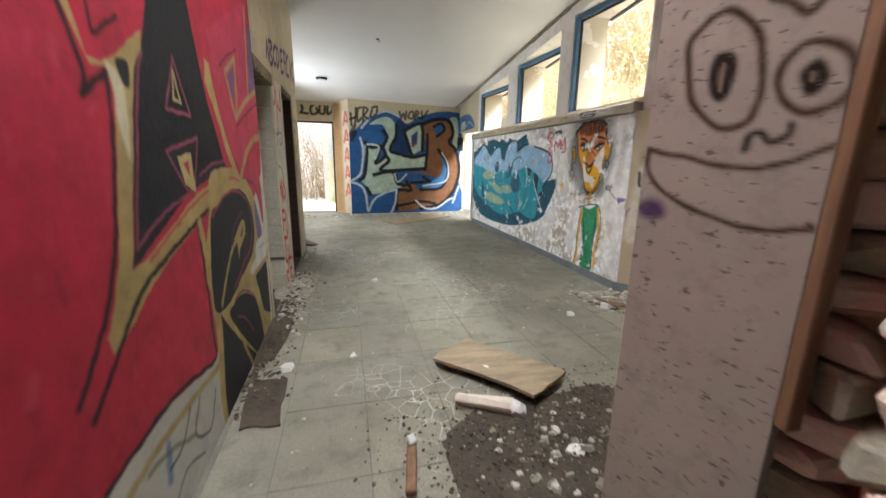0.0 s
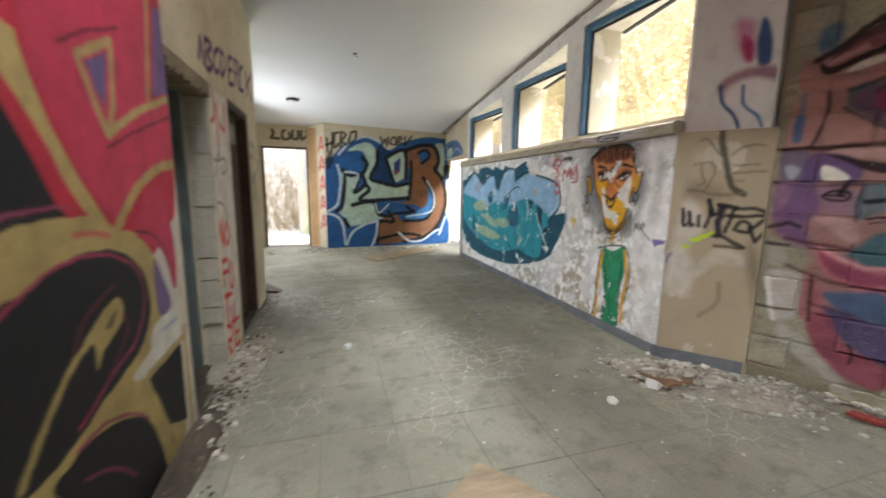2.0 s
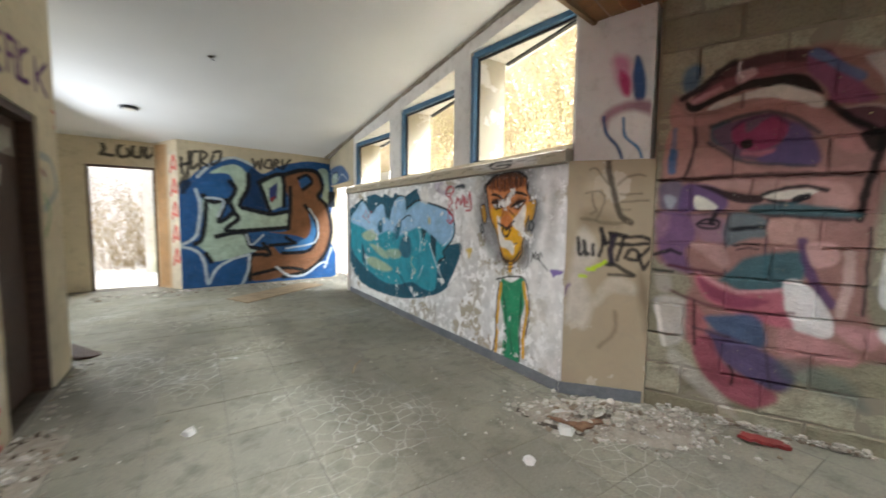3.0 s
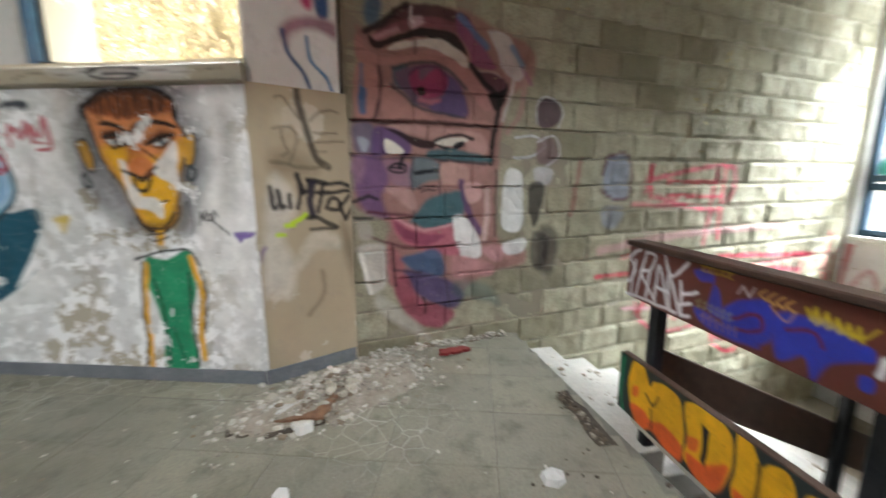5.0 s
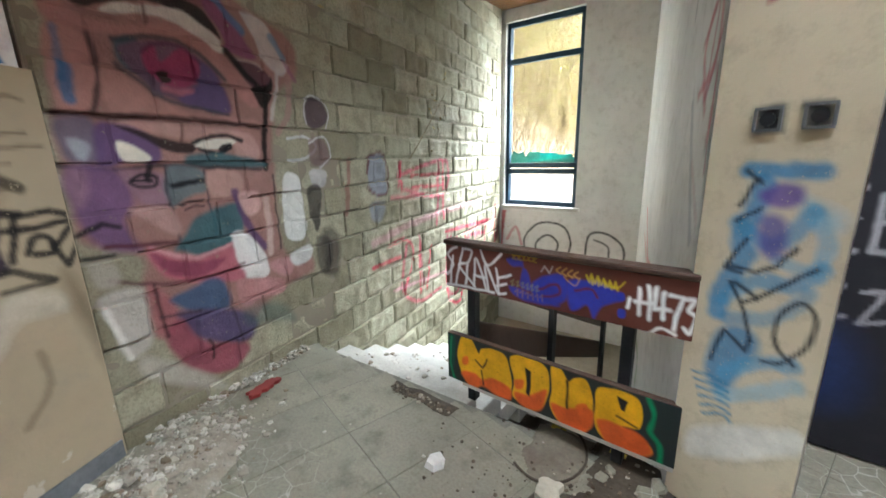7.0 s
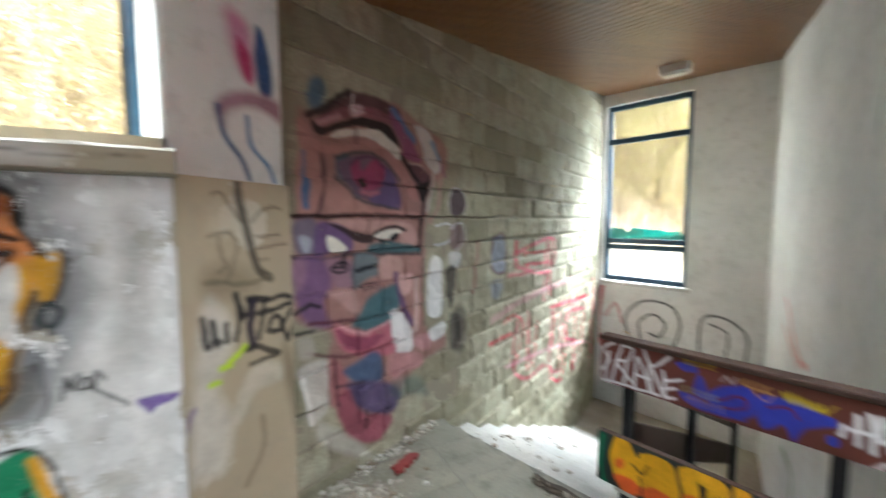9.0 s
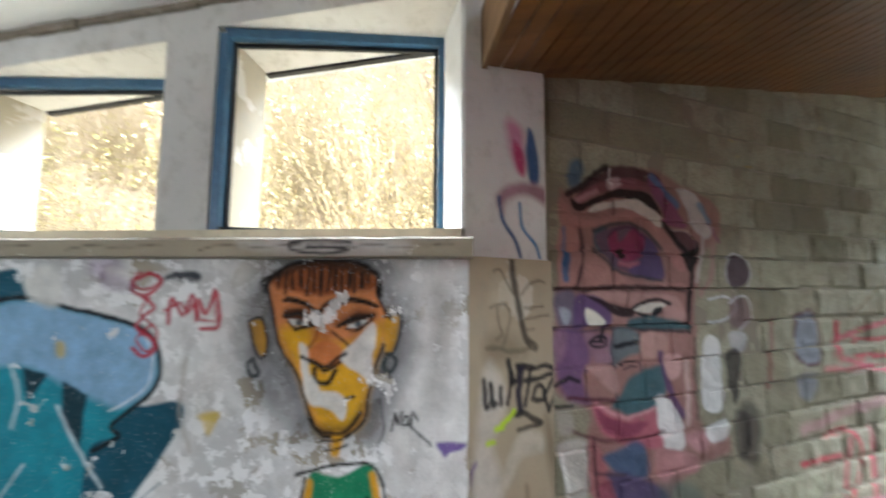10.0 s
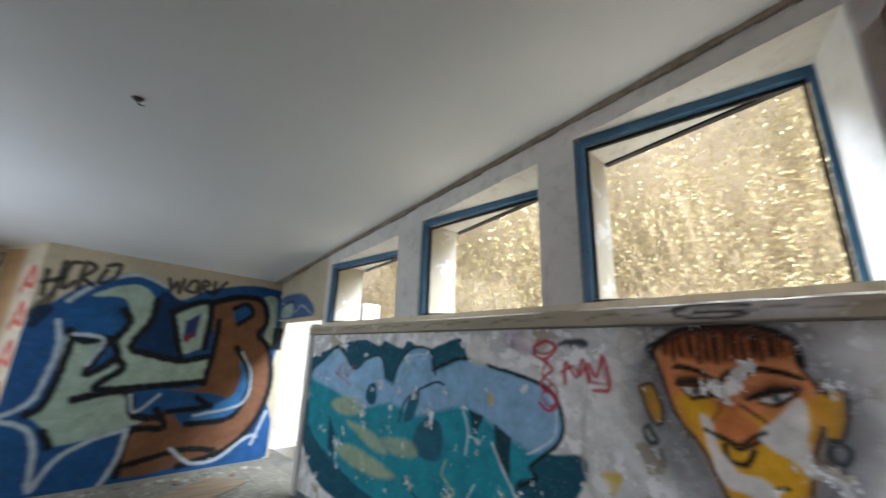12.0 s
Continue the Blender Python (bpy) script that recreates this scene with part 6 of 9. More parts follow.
def paint_rail(c):
    c.fill("2C3EB0", 0.006, 0.8, [(0.381, 0.92), (0.468, 0.916), (0.453, 0.792), (0.518, 0.785), (0.484, 0.879), (0.41, 0.887)])
    c.fill("2C3EB0", 0.008, 0.9, [(0.53, 0.83), (0.634, 0.881), (0.681, 0.861), (0.681, 0.765), (0.592, 0.729), (0.526, 0.748)])
    c.fill("2C3EB0", 0.008, 0.9, [(0.687, 0.854), (0.768, 0.878), (0.846, 0.876), (0.921, 0.824), (0.846, 0.777), (0.812, 0.709), (0.779, 0.764), (0.71, 0.726)])
    c.fill("2C3EB0", 0.008, 0.8, [(0.399, 0.781), (0.505, 0.763), (0.658, 0.738), (0.551, 0.719), (0.432, 0.732)])
    c.line("6E2018", 0.012, 0.9, [(0.56, 0.794), (0.638, 0.831), (0.654, 0.789), (0.581, 0.762)])
    c.line("6E2018", 0.012, 0.9, [(0.726, 0.821), (0.795, 0.841), (0.82, 0.811)])
    c.fill("2C3EB0", 0.004, 0.95, [(0.91, 0.775), (0.935, 0.777), (0.939, 0.745), (0.914, 0.743)])
    c.fill("2C3EB0", 0.004, 0.9, [(0.898, 0.851), (0.923, 0.847), (0.926, 0.821), (0.901, 0.819)])
    c.line("C0A428", 0.004, 0.95, [(0.414, 0.939), (0.431, 0.944), (0.414, 0.923), (0.432, 0.921)], False)
    c.line("C0A428", 0.004, 0.95, [(0.44, 0.939), (0.458, 0.944), (0.441, 0.923), (0.459, 0.921)], False)
    c.line("C0A428", 0.004, 0.95, [(0.467, 0.939), (0.484, 0.944), (0.468, 0.923), (0.485, 0.921)], False)
    c.line("C0A428", 0.004, 0.95, [(0.493, 0.939), (0.509, 0.944), (0.493, 0.923), (0.511, 0.921)], False)
    c.line("C0A428", 0.004, 0.95, [(0.518, 0.938), (0.534, 0.944), (0.519, 0.923), (0.536, 0.921)], False)
    c.line("C0A428", 0.003, 0.9, [(0.407, 0.946), (0.537, 0.945)], False)
    c.line("C89A50", 0.0055, 0.95, [(0.652, 0.919), (0.633, 0.898), (0.657, 0.886)])
    c.line("C89A50", 0.0055, 0.95, [(0.679, 0.917), (0.661, 0.896), (0.684, 0.883)])
    c.line("C89A50", 0.0055, 0.95, [(0.706, 0.914), (0.688, 0.894), (0.711, 0.881)])
    c.line("C89A50", 0.0055, 0.95, [(0.733, 0.912), (0.715, 0.892), (0.738, 0.879)])
    c.line("C89A50", 0.004, 0.8, [(0.672, 0.876), (0.724, 0.845), (0.744, 0.883)])
    c.line("D0B820", 0.0065, 0.95, [(0.773, 0.901), (0.787, 0.873), (0.793, 0.907), (0.801, 0.866)], False)
    c.line("D0B820", 0.0065, 0.95, [(0.798, 0.896), (0.812, 0.871), (0.818, 0.903), (0.826, 0.865)], False)
    c.line("D0B820", 0.0065, 0.95, [(0.823, 0.892), (0.836, 0.869), (0.842, 0.898), (0.85, 0.863)], False)
    c.line("D0B820", 0.0065, 0.95, [(0.847, 0.888), (0.86, 0.867), (0.866, 0.894), (0.874, 0.861)], False)
    c.line("D0B820", 0.0065, 0.95, [(0.871, 0.884), (0.884, 0.866), (0.889, 0.89), (0.897, 0.86)], False)
    c.line("D0B820", 0.005, 0.9, [(0.868, 0.871), (0.904, 0.87), (0.925, 0.897)])
    c.line("9AA070", 0.004, 0.7, [(0.404, 0.804), (0.419, 0.815), (0.411, 0.783), (0.426, 0.792)], False)
    c.line("B08A40", 0.004, 0.6, [(0.431, 0.754), (0.446, 0.768), (0.444, 0.735)], False)
    c.line("9AA070", 0.004, 0.7, [(0.432, 0.803), (0.446, 0.814), (0.439, 0.782), (0.454, 0.791)], False)
    c.line("B08A40", 0.004, 0.6, [(0.458, 0.754), (0.473, 0.768), (0.471, 0.735)], False)
    c.line("9AA070", 0.004, 0.7, [(0.459, 0.802), (0.473, 0.813), (0.466, 0.782), (0.48, 0.79)], False)
    c.line("B08A40", 0.004, 0.6, [(0.485, 0.754), (0.499, 0.768), (0.498, 0.735)], False)
    c.line("9AA070", 0.004, 0.7, [(0.486, 0.801), (0.5, 0.812), (0.493, 0.781), (0.507, 0.789)], False)
    c.line("B08A40", 0.004, 0.6, [(0.511, 0.754), (0.525, 0.768), (0.524, 0.735)], False)
    c.line("9AA070", 0.004, 0.7, [(0.512, 0.8), (0.525, 0.811), (0.519, 0.78), (0.532, 0.789)], False)
    c.line("B08A40", 0.004, 0.6, [(0.537, 0.754), (0.55, 0.768), (0.55, 0.736)], False)
    c.line("9AA070", 0.004, 0.7, [(0.537, 0.799), (0.551, 0.81), (0.544, 0.78), (0.558, 0.788)], False)
    c.line("B08A40", 0.004, 0.6, [(0.563, 0.754), (0.575, 0.768), (0.575, 0.736)], False)
    c.line("D8D0D0", 0.004, 0.8, [(0.563, 0.88), (0.574, 0.911), (0.6, 0.88), (0.614, 0.913)], False)
    c.line("ECECEE", 0.012, 1, [(0.071, 0.938), (0.012, 0.893), (0.051, 0.838), (0.011, 0.774), (-0.009, 0.802)])
    c.line("ECECEE", 0.012, 1, [(0.113, 0.931), (0.066, 0.722)])
    c.line("ECECEE", 0.012, 1, [(0.113, 0.931), (0.175, 0.926), (0.146, 0.86), (0.09, 0.838), (0.191, 0.736)])
    c.line("ECECEE", 0.012, 1, [(0.184, 0.741), (0.203, 0.892), (0.262, 0.734)])
    c.line("ECECEE", 0.012, 1, [(0.19, 0.802), (0.261, 0.795)])
    c.line("ECECEE", 0.012, 1, [(0.276, 0.731), (0.259, 0.867), (0.337, 0.727), (0.32, 0.855)])
    c.line("ECECEE", 0.012, 1, [(0.223, 0.953), (0.273, 0.864), (0.349, 0.937)])
    c.line("ECECEE", 0.012, 1, [(0.334, 0.807), (0.4, 0.836)])
    c.line("ECECEE", 0.012, 1, [(0.329, 0.766), (0.38, 0.785)])
    c.line("ECECEE", 0.012, 1, [(0.343, 0.725), (0.379, 0.736)])
    c.line("ECECEE", 0.012, 1, [(-0.006, 0.717), (0.105, 0.721), (0.31, 0.727)])
    c.line("ECECEE", 0.012, 1, [(0.048, 0.886), (0.03, 0.727)])
    c.line("ECECEE", 0.012, 1, [(0.146, 0.848), (0.132, 0.736)])
    c.line("F0F0F0", 0.0160, 1, [(0.979, 0.882), (0.987, 0.777)], False)
    c.line("F0F0F0", 0.0160, 1, [(1.014, 0.9), (1.027, 0.761)], False)
    c.line("F0F0F0", 0.0160, 1, [(0.969, 0.824), (1.037, 0.83)], False)
    c.line("F0F0F0", 0.0160, 1, [(1.041, 0.9), (1.04, 0.809), (1.097, 0.814)], False)
    c.line("F0F0F0", 0.0160, 1, [(1.067, 0.881), (1.073, 0.775)], False)
    c.line("F0F0F0", 0.0160, 1, [(1.089, 0.875), (1.131, 0.875), (1.113, 0.743)], False)
    c.line("F0F0F0", 0.0160, 1, [(1.136, 0.872), (1.168, 0.874), (1.154, 0.83), (1.181, 0.806), (1.167, 0.739), (1.148, 0.754)])
    c.line("F0F0F0", 0.0120, 1, [(1.029, 0.705), (1.071, 0.734), (1.118, 0.723)])
    c.line("F0F0F0", 0.0140, 1, [(0.946, 0.83), (0.941, 0.794)], False)


def paint_board(c):
    c.fill("0E4A3C", .008, 1, [(0.011, 0.395), (0.057, 0.392), (0.043, 0.192), (0.069, 0.129), (0.035, 0.133)])
    c.line("1E8A5C", 0.0120, 1, [(0.032, 0.395), (0.018, 0.255), (0.043, 0.137)])
    c.fill("F0B41A", .004, 1, [(0.094, 0.404), (0.133, 0.434), (0.173, 0.413), (0.212, 0.353), (0.233, 0.384), (0.285, 0.401), (0.382, 0.388), (0.42, 0.275), (0.411, 0.156), (0.338, 0.146), (0.246, 0.167), (0.176, 0.12), (0.107, 0.181), (0.07, 0.292)])
    c.fill("E8652E", .008, 1, [(0.094, 0.194), (0.187, 0.22), (0.237, 0.199), (0.318, 0.232), (0.416, 0.208), (0.413, 0.139), (0.32, 0.138), (0.237, 0.157), (0.176, 0.116)])
    c.fill("F0B41A", .004, 1, [(0.408, 0.391), (0.478, 0.423), (0.584, 0.417), (0.625, 0.36), (0.617, 0.219), (0.557, 0.136), (0.475, 0.152), (0.431, 0.175), (0.436, 0.281)])
    c.fill("E8652E", .008, 1, [(0.443, 0.203), (0.52, 0.215), (0.613, 0.279), (0.6, 0.179), (0.557, 0.136), (0.466, 0.148)])
    c.fill("F0B41A", .004, 1, [(0.633, 0.416), (0.682, 0.418), (0.718, 0.369), (0.743, 0.394), (0.801, 0.404), (0.836, 0.309), (0.834, 0.177), (0.787, 0.121), (0.69, 0.131), (0.637, 0.197), (0.641, 0.306)])
    c.fill("E8652E", .008, 1, [(0.641, 0.215), (0.724, 0.225), (0.835, 0.265), (0.835, 0.168), (0.787, 0.118), (0.69, 0.128)])
    c.fill("F0B41A", .004, 1, [(0.853, 0.386), (0.929, 0.407), (1.017, 0.395), (1.041, 0.329), (1.033, 0.258), (0.97, 0.237), (1.072, 0.199), (1.088, 0.153), (1.006, 0.117), (0.912, 0.132), (0.853, 0.187), (0.848, 0.286)])
    c.fill("E8652E", .008, 1, [(0.859, 0.228), (0.948, 0.239), (1.036, 0.232), (1.089, 0.181), (1.079, 0.14), (0.985, 0.109), (0.899, 0.134)])
    c.fill("17161A", .003, 1, [(0.497, 0.362), (0.529, 0.35), (0.527, 0.209), (0.507, 0.222)], False)
    c.fill("17161A", .003, 1, [(0.937, 0.378), (0.983, 0.365), (0.973, 0.315), (0.957, 0.318)], False)
    c.line("17161A", 0.0100, 1, [(0.944, 0.278), (1.023, 0.26)], False)
    c.line("17161A", 0.0120, 1, [(0.713, 0.367), (0.724, 0.225)], False)
    c.line("17161A", 0.0100, 1, [(0.197, 0.303), (0.243, 0.27), (0.271, 0.331)], False)
    c.line("17161A", 0.0100, 1, [(0.236, 0.25), (0.246, 0.167)], False)
    c.fill("E8652E", .006, .9, [(0.107, 0.287), (0.143, 0.307), (0.147, 0.26), (0.111, 0.247)])
    c.fill("E8652E", .006, .9, [(0.437, 0.266), (0.485, 0.286), (0.487, 0.239), (0.448, 0.222)])
    c.fill("E8652E", .006, .9, [(0.762, 0.258), (0.812, 0.282), (0.816, 0.235), (0.773, 0.219)])
    c.line("1E8A5C", 0.0200, 1, [(1.056, 0.414), (1.084, 0.351), (1.073, 0.267), (1.118, 0.212), (1.122, 0.128)])



# ---- structure ----
FRONT = 2.10      # face of the window wall above the ledge
# windows: near and far edge along y, top at each
WINDOWS = ((4.72, 6.04, 3.165, 3.035), (6.33, 7.64, 2.965, 2.825), (8.00, 9.44, 2.765, 2.66))
SILL = 1.92

floor_bm = prism([(-2.6, -0.6), (0.75, -0.6), (0.62, 2.36), (2.95, 3.09), (2.45, 4.3), (2.6, 4.9), (2.6, 11.9), (-2.6, 11.9)], -0.2, -0.004)
floor = structure("floor", floor_bm, M["bedding"], "dusty grey tiled floor strewn with crumbs", "floor")

# window wall
structure("wall_east_lower", prism([(2.02, 4.68), (2.62, 4.86), (2.62, 9.53), (2.02, 9.53)], 0, 1.765), M["worn_wall"],
          "low plastered wall with peeling white paint and murals")
def worn_ledge(y0, y1, n=90):
    """A concrete ledge with a chipped, uneven nosing."""
    bm, rows = bmesh.new(), []
    for k in range(n + 1):
        y = y0 + (y1 - y0) * k / n
        j = [noise.noise(Vector((y * 6.0, i * 3.7, 0))) * 0.010 + noise.noise(Vector((y * 23.0, i * 5.1, 2))) * 0.006 for i in range(4)]
        skew = 0.22 * max(0.0, 1 - (y - y0) / 0.25)
        ring = [(2.66, y + skew, 1.766), (1.972 + j[0], y, 1.766), (1.957, y, 1.772), (1.953, y, 1.852), (1.966 + abs(j[2]) * 1.5, y, 1.866 - abs(j[3])), (2.66, y + skew, 1.866)]
        rows.append([bm.verts.new(p) for p in ring])
    for a, b in zip(rows, rows[1:]):
        for i in range(6):
            bm.faces.new((a[i], a[(i + 1) % 6], b[(i + 1) % 6], b[i]))
    bm.faces.new(rows[0])
    bm.faces.new(rows[-1][::-1])
    return bm


structure("ledge", worn_ledge(4.66, 9.56), M["concrete"], "chipped concrete ledge under the windows", "ledge")
structure("wall_east_sill", prism([(FRONT, 4.70), (2.62, 4.88), (2.62, 9.54), (FRONT, 9.54)], 1.866, SILL), M["cream_wall"],
          "cream plastered sill strip under the windows")


def top_of(w):
    y0, y1, t0, t1 = w
    return lambda x, y: t0 + (t1 - t0) * (y - y0) / (y1 - y0)


for i, w in enumerate(WINDOWS):
    y0, y1 = w[0], w[1]
    structure("wall_east_head", prism([(FRONT, y0), (2.52, y0 + 0.14), (2.57, y0 + 0.14), (2.57, y1), (FRONT, y1)], top_of(w), roof), M["white_wall"],
              "white plastered head above a slanted window")
    structure("trim_drip", prism([(2.575, y0 + 0.14), (2.62, y0 + 0.14), (2.62, y1), (2.575, y1)], lambda x, y: top_of(w)(x, y) - 0.014, lambda x, y: top_of(w)(x, y) + 0.04), M["dark_metal"],
              "dark drip edge outside a window head", "trim")
ends = [(4.70, 4.72)] + [(a[1], b[0]) for a, b in zip(WINDOWS, WINDOWS[1:])] + [(9.44, 9.54)]
for a, b in ends[1:]:
    structure("wall_east_pier", prism([(FRONT, a), (2.57, a), (2.57, b + 0.14), (2.53, b + 0.14), (FRONT, b)], SILL, roof), M["white_wall"],
              "white plastered pier between the windows")
M["window_reveal"] = plaster("stained_cream_reveal", (0.50, 0.455, 0.36), (0.62, 0.60, 0.56), 0.56, 3.0)
for w in WINDOWS:
    structure("reveal_window", box(FRONT + 0.01, 2.566, w[1] - 0.006, w[1] - 0.001, SILL, w[3] - 0.002), M["window_reveal"], "stained cream plaster on a window reveal", "trim")
structure("wall_east_corner", prism([(FRONT, 4.72), (FRONT, 4.70), (2.37, 4.27), (2.75, 4.40), (2.75, 4.86), (2.53, 4.86)], 1.78, 3.6), M["white_paint"],
          "white plastered wall turning towards the stairwell")
structure("wall_east_lower_corner", prism([(2.02, 4.68), (2.40, 4.24), (2.80, 4.36), (2.62, 4.86)], 0, 1.78), M["brown_wall"],
          "brown stained plaster on the corner beside the block wall")
structure("wall_east_lintel", prism([(FRONT, 9.54), (2.5, 9.54), (2.5, 11.6), (FRONT + 0.12, 11.6)], 2.02, roof), M["far_wall"],
          "plastered lintel over the side doorway")

# ceiling
structure("ceiling", prism([(-2.6, 3.45), (2.9, 4.45), (2.9, 12.0), (-2.6, 12.0)], roof, lambda x, y: roof(x, y) + 0.2), M["ceiling"],
          "sloping white plastered ceiling, stained along its edges", "ceiling")

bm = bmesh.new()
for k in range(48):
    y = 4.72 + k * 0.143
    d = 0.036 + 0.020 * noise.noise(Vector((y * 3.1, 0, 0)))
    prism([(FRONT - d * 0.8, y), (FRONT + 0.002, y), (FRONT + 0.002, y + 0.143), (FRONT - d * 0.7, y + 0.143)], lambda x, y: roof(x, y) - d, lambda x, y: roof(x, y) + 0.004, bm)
structure("trim_cove", bm, M["cove"], "crumbling dark brown joint between wall and ceiling", "trim")

# left wall with two doorways
LX = -1.30
TOP = roof
D1, D2 = (4.68, 5.43, 2.04), (5.96, 6.80, 2.06)
for a, b in ((0.35, D1[0]), (D1[1], D2[0]), (D2[1], 7.28)):
    structure("wall_west", prism([(LX, a), (LX, b), (LX - 0.24, b), (LX - 0.24, a)], 0, TOP), M["cream_wall"],
              "cream plastered wall covered in graffiti")
for a, b, z in (D1, D2):
    structure("wall_west_head", prism([(LX, a), (LX, b), (LX - 0.24, b), (LX - 0.24, a)], z, TOP), M["cream_wall"],
              "cream plastered wall above a doorway")
# dark rooms behind the doorways, their shade put into near-black walls
structure("wall_room", box(-2.9, -2.75, 3.4, 7.4, 0, 3.2), M["dark_room"], "back wall of a side room, near-black for the room's shade")
structure("wall_room_side", box(-2.75, LX - 0.24, 3.4, 3.5, 0, 3.2), M["dark_room"], "side wall of a room, near-black for the room's shade")
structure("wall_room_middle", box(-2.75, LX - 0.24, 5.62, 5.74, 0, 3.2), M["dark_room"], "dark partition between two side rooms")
structure("wall_recess", box(-2.9, LX - 0.24, 7.16, 7.28, 0, 3.2), M["cream_wall"], "cream wall of the recess past the doorways")
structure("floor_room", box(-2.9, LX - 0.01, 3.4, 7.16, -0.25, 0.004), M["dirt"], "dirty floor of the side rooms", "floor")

# far end: doorway, splayed return, mural wall
structure("wall_recess_west", box(-2.75, -2.6, 7.28, 12.0, 0, 3.2), M["cream_wall"], "cream wall at the far corner")
structure("wall_north_door_side", box(-2.6, -1.90, 11.62, 11.86, 0, roof), M["cream_wall"], "cream wall beside the far doorway")
structure("wall_north_head", box(-1.90, -0.94, 11.62, 11.86, 2.22, roof), M["cream_paint"], "cream wall above the far doorway")
structure("wall_north_return", prism([(-0.94, 11.62), (-0.58, 11.14), (-0.30, 11.30), (-0.62, 11.9), (-0.94, 11.9)], 0, roof), M["cream_paint"],
          "orange stained return beside the far doorway")
structure("wall_north", prism([(-0.58, 11.14), (2.35, 11.36), (2.35, 11.6), (-0.58, 11.4)], 0, roof), M["far_wall"],
          "far block wall with a large blue mural")

# block wall core, end wall, inner stairwell wall
bw = [at_block(0.33, -0.021), at_block(6.75, -0.021), at_block(6.75, -0.3), at_block(0.33, -0.3)]
wall_block = structure("wall_block", prism([p[:2] for p in bw], -3.2, 4.2), M["mortar"], "rough mortar bed of the concrete block wall")
P_END = Vector((5.052, -1.220, 0))
W0, W1, WZ0, WZ1 = 0.06, 1.36, 0.55, 3.55     # stair window along the end wall


def end_plan(a, b, t=0.3):
    q = [P_END + ACROSS * a, P_END + ACROSS * b]
    return [(p.x, p.y) for p in (q[0], q[1], q[1] + DOWN * t, q[0] + DOWN * t)]


for a, b, z0, z1, n in ((W1, 2.6, -3.2, 4.2, "side"), (-0.4, W0, -3.2, 4.2, "edge"), (W0, W1, -3.2, WZ0, "below"), (W0, W1, WZ1, 4.2, "head")):
    structure("wall_end_" + n, prism(end_plan(a, b), z0, z1), M["white_paint"], "white plastered stairwell wall with black and pink tags")
STUB = [(0.62, 2.41), (0.235, 2.45), (0.415, 2.07), (0.62, 2.15)]
inner = [(0.62, 2.41), (0.62, 2.1), (2.66, -2.02), (2.80, -1.86)]
structure("wall_inner", prism(inner, -3.2, 4.0), M["white_paint"], "white stairwell wall with faded red and blue paint")
structure("wall_stub", prism(STUB, 0, 4.0), M["stucco"], "short rough-cast wall end with a sprayed face")

# wood-lined ceiling over the stairwell
EDGE = Vector((2.30, 4.62, 0))
bm = bmesh.new()
for k in range(82):
    a0 = EDGE + DOWN * (k * 0.098 - 0.02)
    side = INTO.dot(a0 - BLOCK0)
    start, stop = (-0.1 - side) / INTO.dot(ACROSS), ((2.55 if k > 18 else 1.5) - side) / INTO.dot(ACROSS)
    pts = []
    for p in (a0 + ACROSS * start, a0 + ACROSS * stop):
        for q in (p, p + DOWN * 0.089):
            pts.append((q.x, q.y))
    prism([pts[0], pts[1], pts[3], pts[2]], wood_z, lambda x, y: wood_z(x, y) + 0.02, bm)
structure("ceiling_wood", bm, M["wood_ceiling"], "varnished tongue-and-groove board ceiling over the stairs", "ceiling")
pl = [at_block(0.02, -0.2), at_block(7.6, -0.2), at_block(7.6, 2.6), at_block(2.0, 2.6), at_block(2.0, 1.5), at_block(0.35, 1.5)]
structure("ceiling_wood_deck", prism([p[:2] for p in pl], lambda x, y: wood_z(x, y) + 0.021, lambda x, y: wood_z(x, y) + 0.06), M["dark_wood"],
          "dark deck above the wooden ceiling boards", "ceiling")
ALONG = Vector((-0.98, -0.2, 0))
fa, fb = EDGE - ALONG * 0.08, EDGE + ALONG * 1.75
fas = [fa, fb, fb - DOWN * 0.03, fa - DOWN * 0.03]
structure("fascia", prism([(p.x, p.y) for p in fas], lambda x, y: wood_z(x, y) - 0.02, lambda x, y: wood_z(x, y) + 0.30), M["fascia"],
          "raw timber fascia along the edge of the wooden ceiling", "trim")
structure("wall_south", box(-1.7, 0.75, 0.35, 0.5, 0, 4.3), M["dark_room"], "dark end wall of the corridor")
structure("wall_corridor", prism([(0.62, 2.15), (0.75, 0.5), (0.9, 0.5), (0.77, 2.1)], 0, 4.2), M["cream_wall"], "cream side wall of the corridor")

# unseen roof slabs and outer walls, added to close the building against sun and sky light
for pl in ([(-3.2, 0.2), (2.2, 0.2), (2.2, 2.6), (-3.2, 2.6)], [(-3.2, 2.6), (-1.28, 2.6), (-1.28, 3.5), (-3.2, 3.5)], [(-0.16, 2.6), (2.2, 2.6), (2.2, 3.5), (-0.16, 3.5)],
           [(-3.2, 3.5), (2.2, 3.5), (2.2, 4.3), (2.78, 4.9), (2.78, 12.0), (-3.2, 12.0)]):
    structure("roof", prism(pl, 4.3, 4.45), M["concrete"], "unseen flat concrete slab added to block the sun, open at the added lamp", "roof")
pl = [at_block(-0.4, -0.4), at_block(6.9, -0.4), at_block(6.9, 2.6), at_block(0.6, 2.2)]
structure("roof", prism([p[:2] for p in pl], 4.21, 4.29), M["concrete"], "unseen flat concrete slab added above the stairs to block light", "roof")
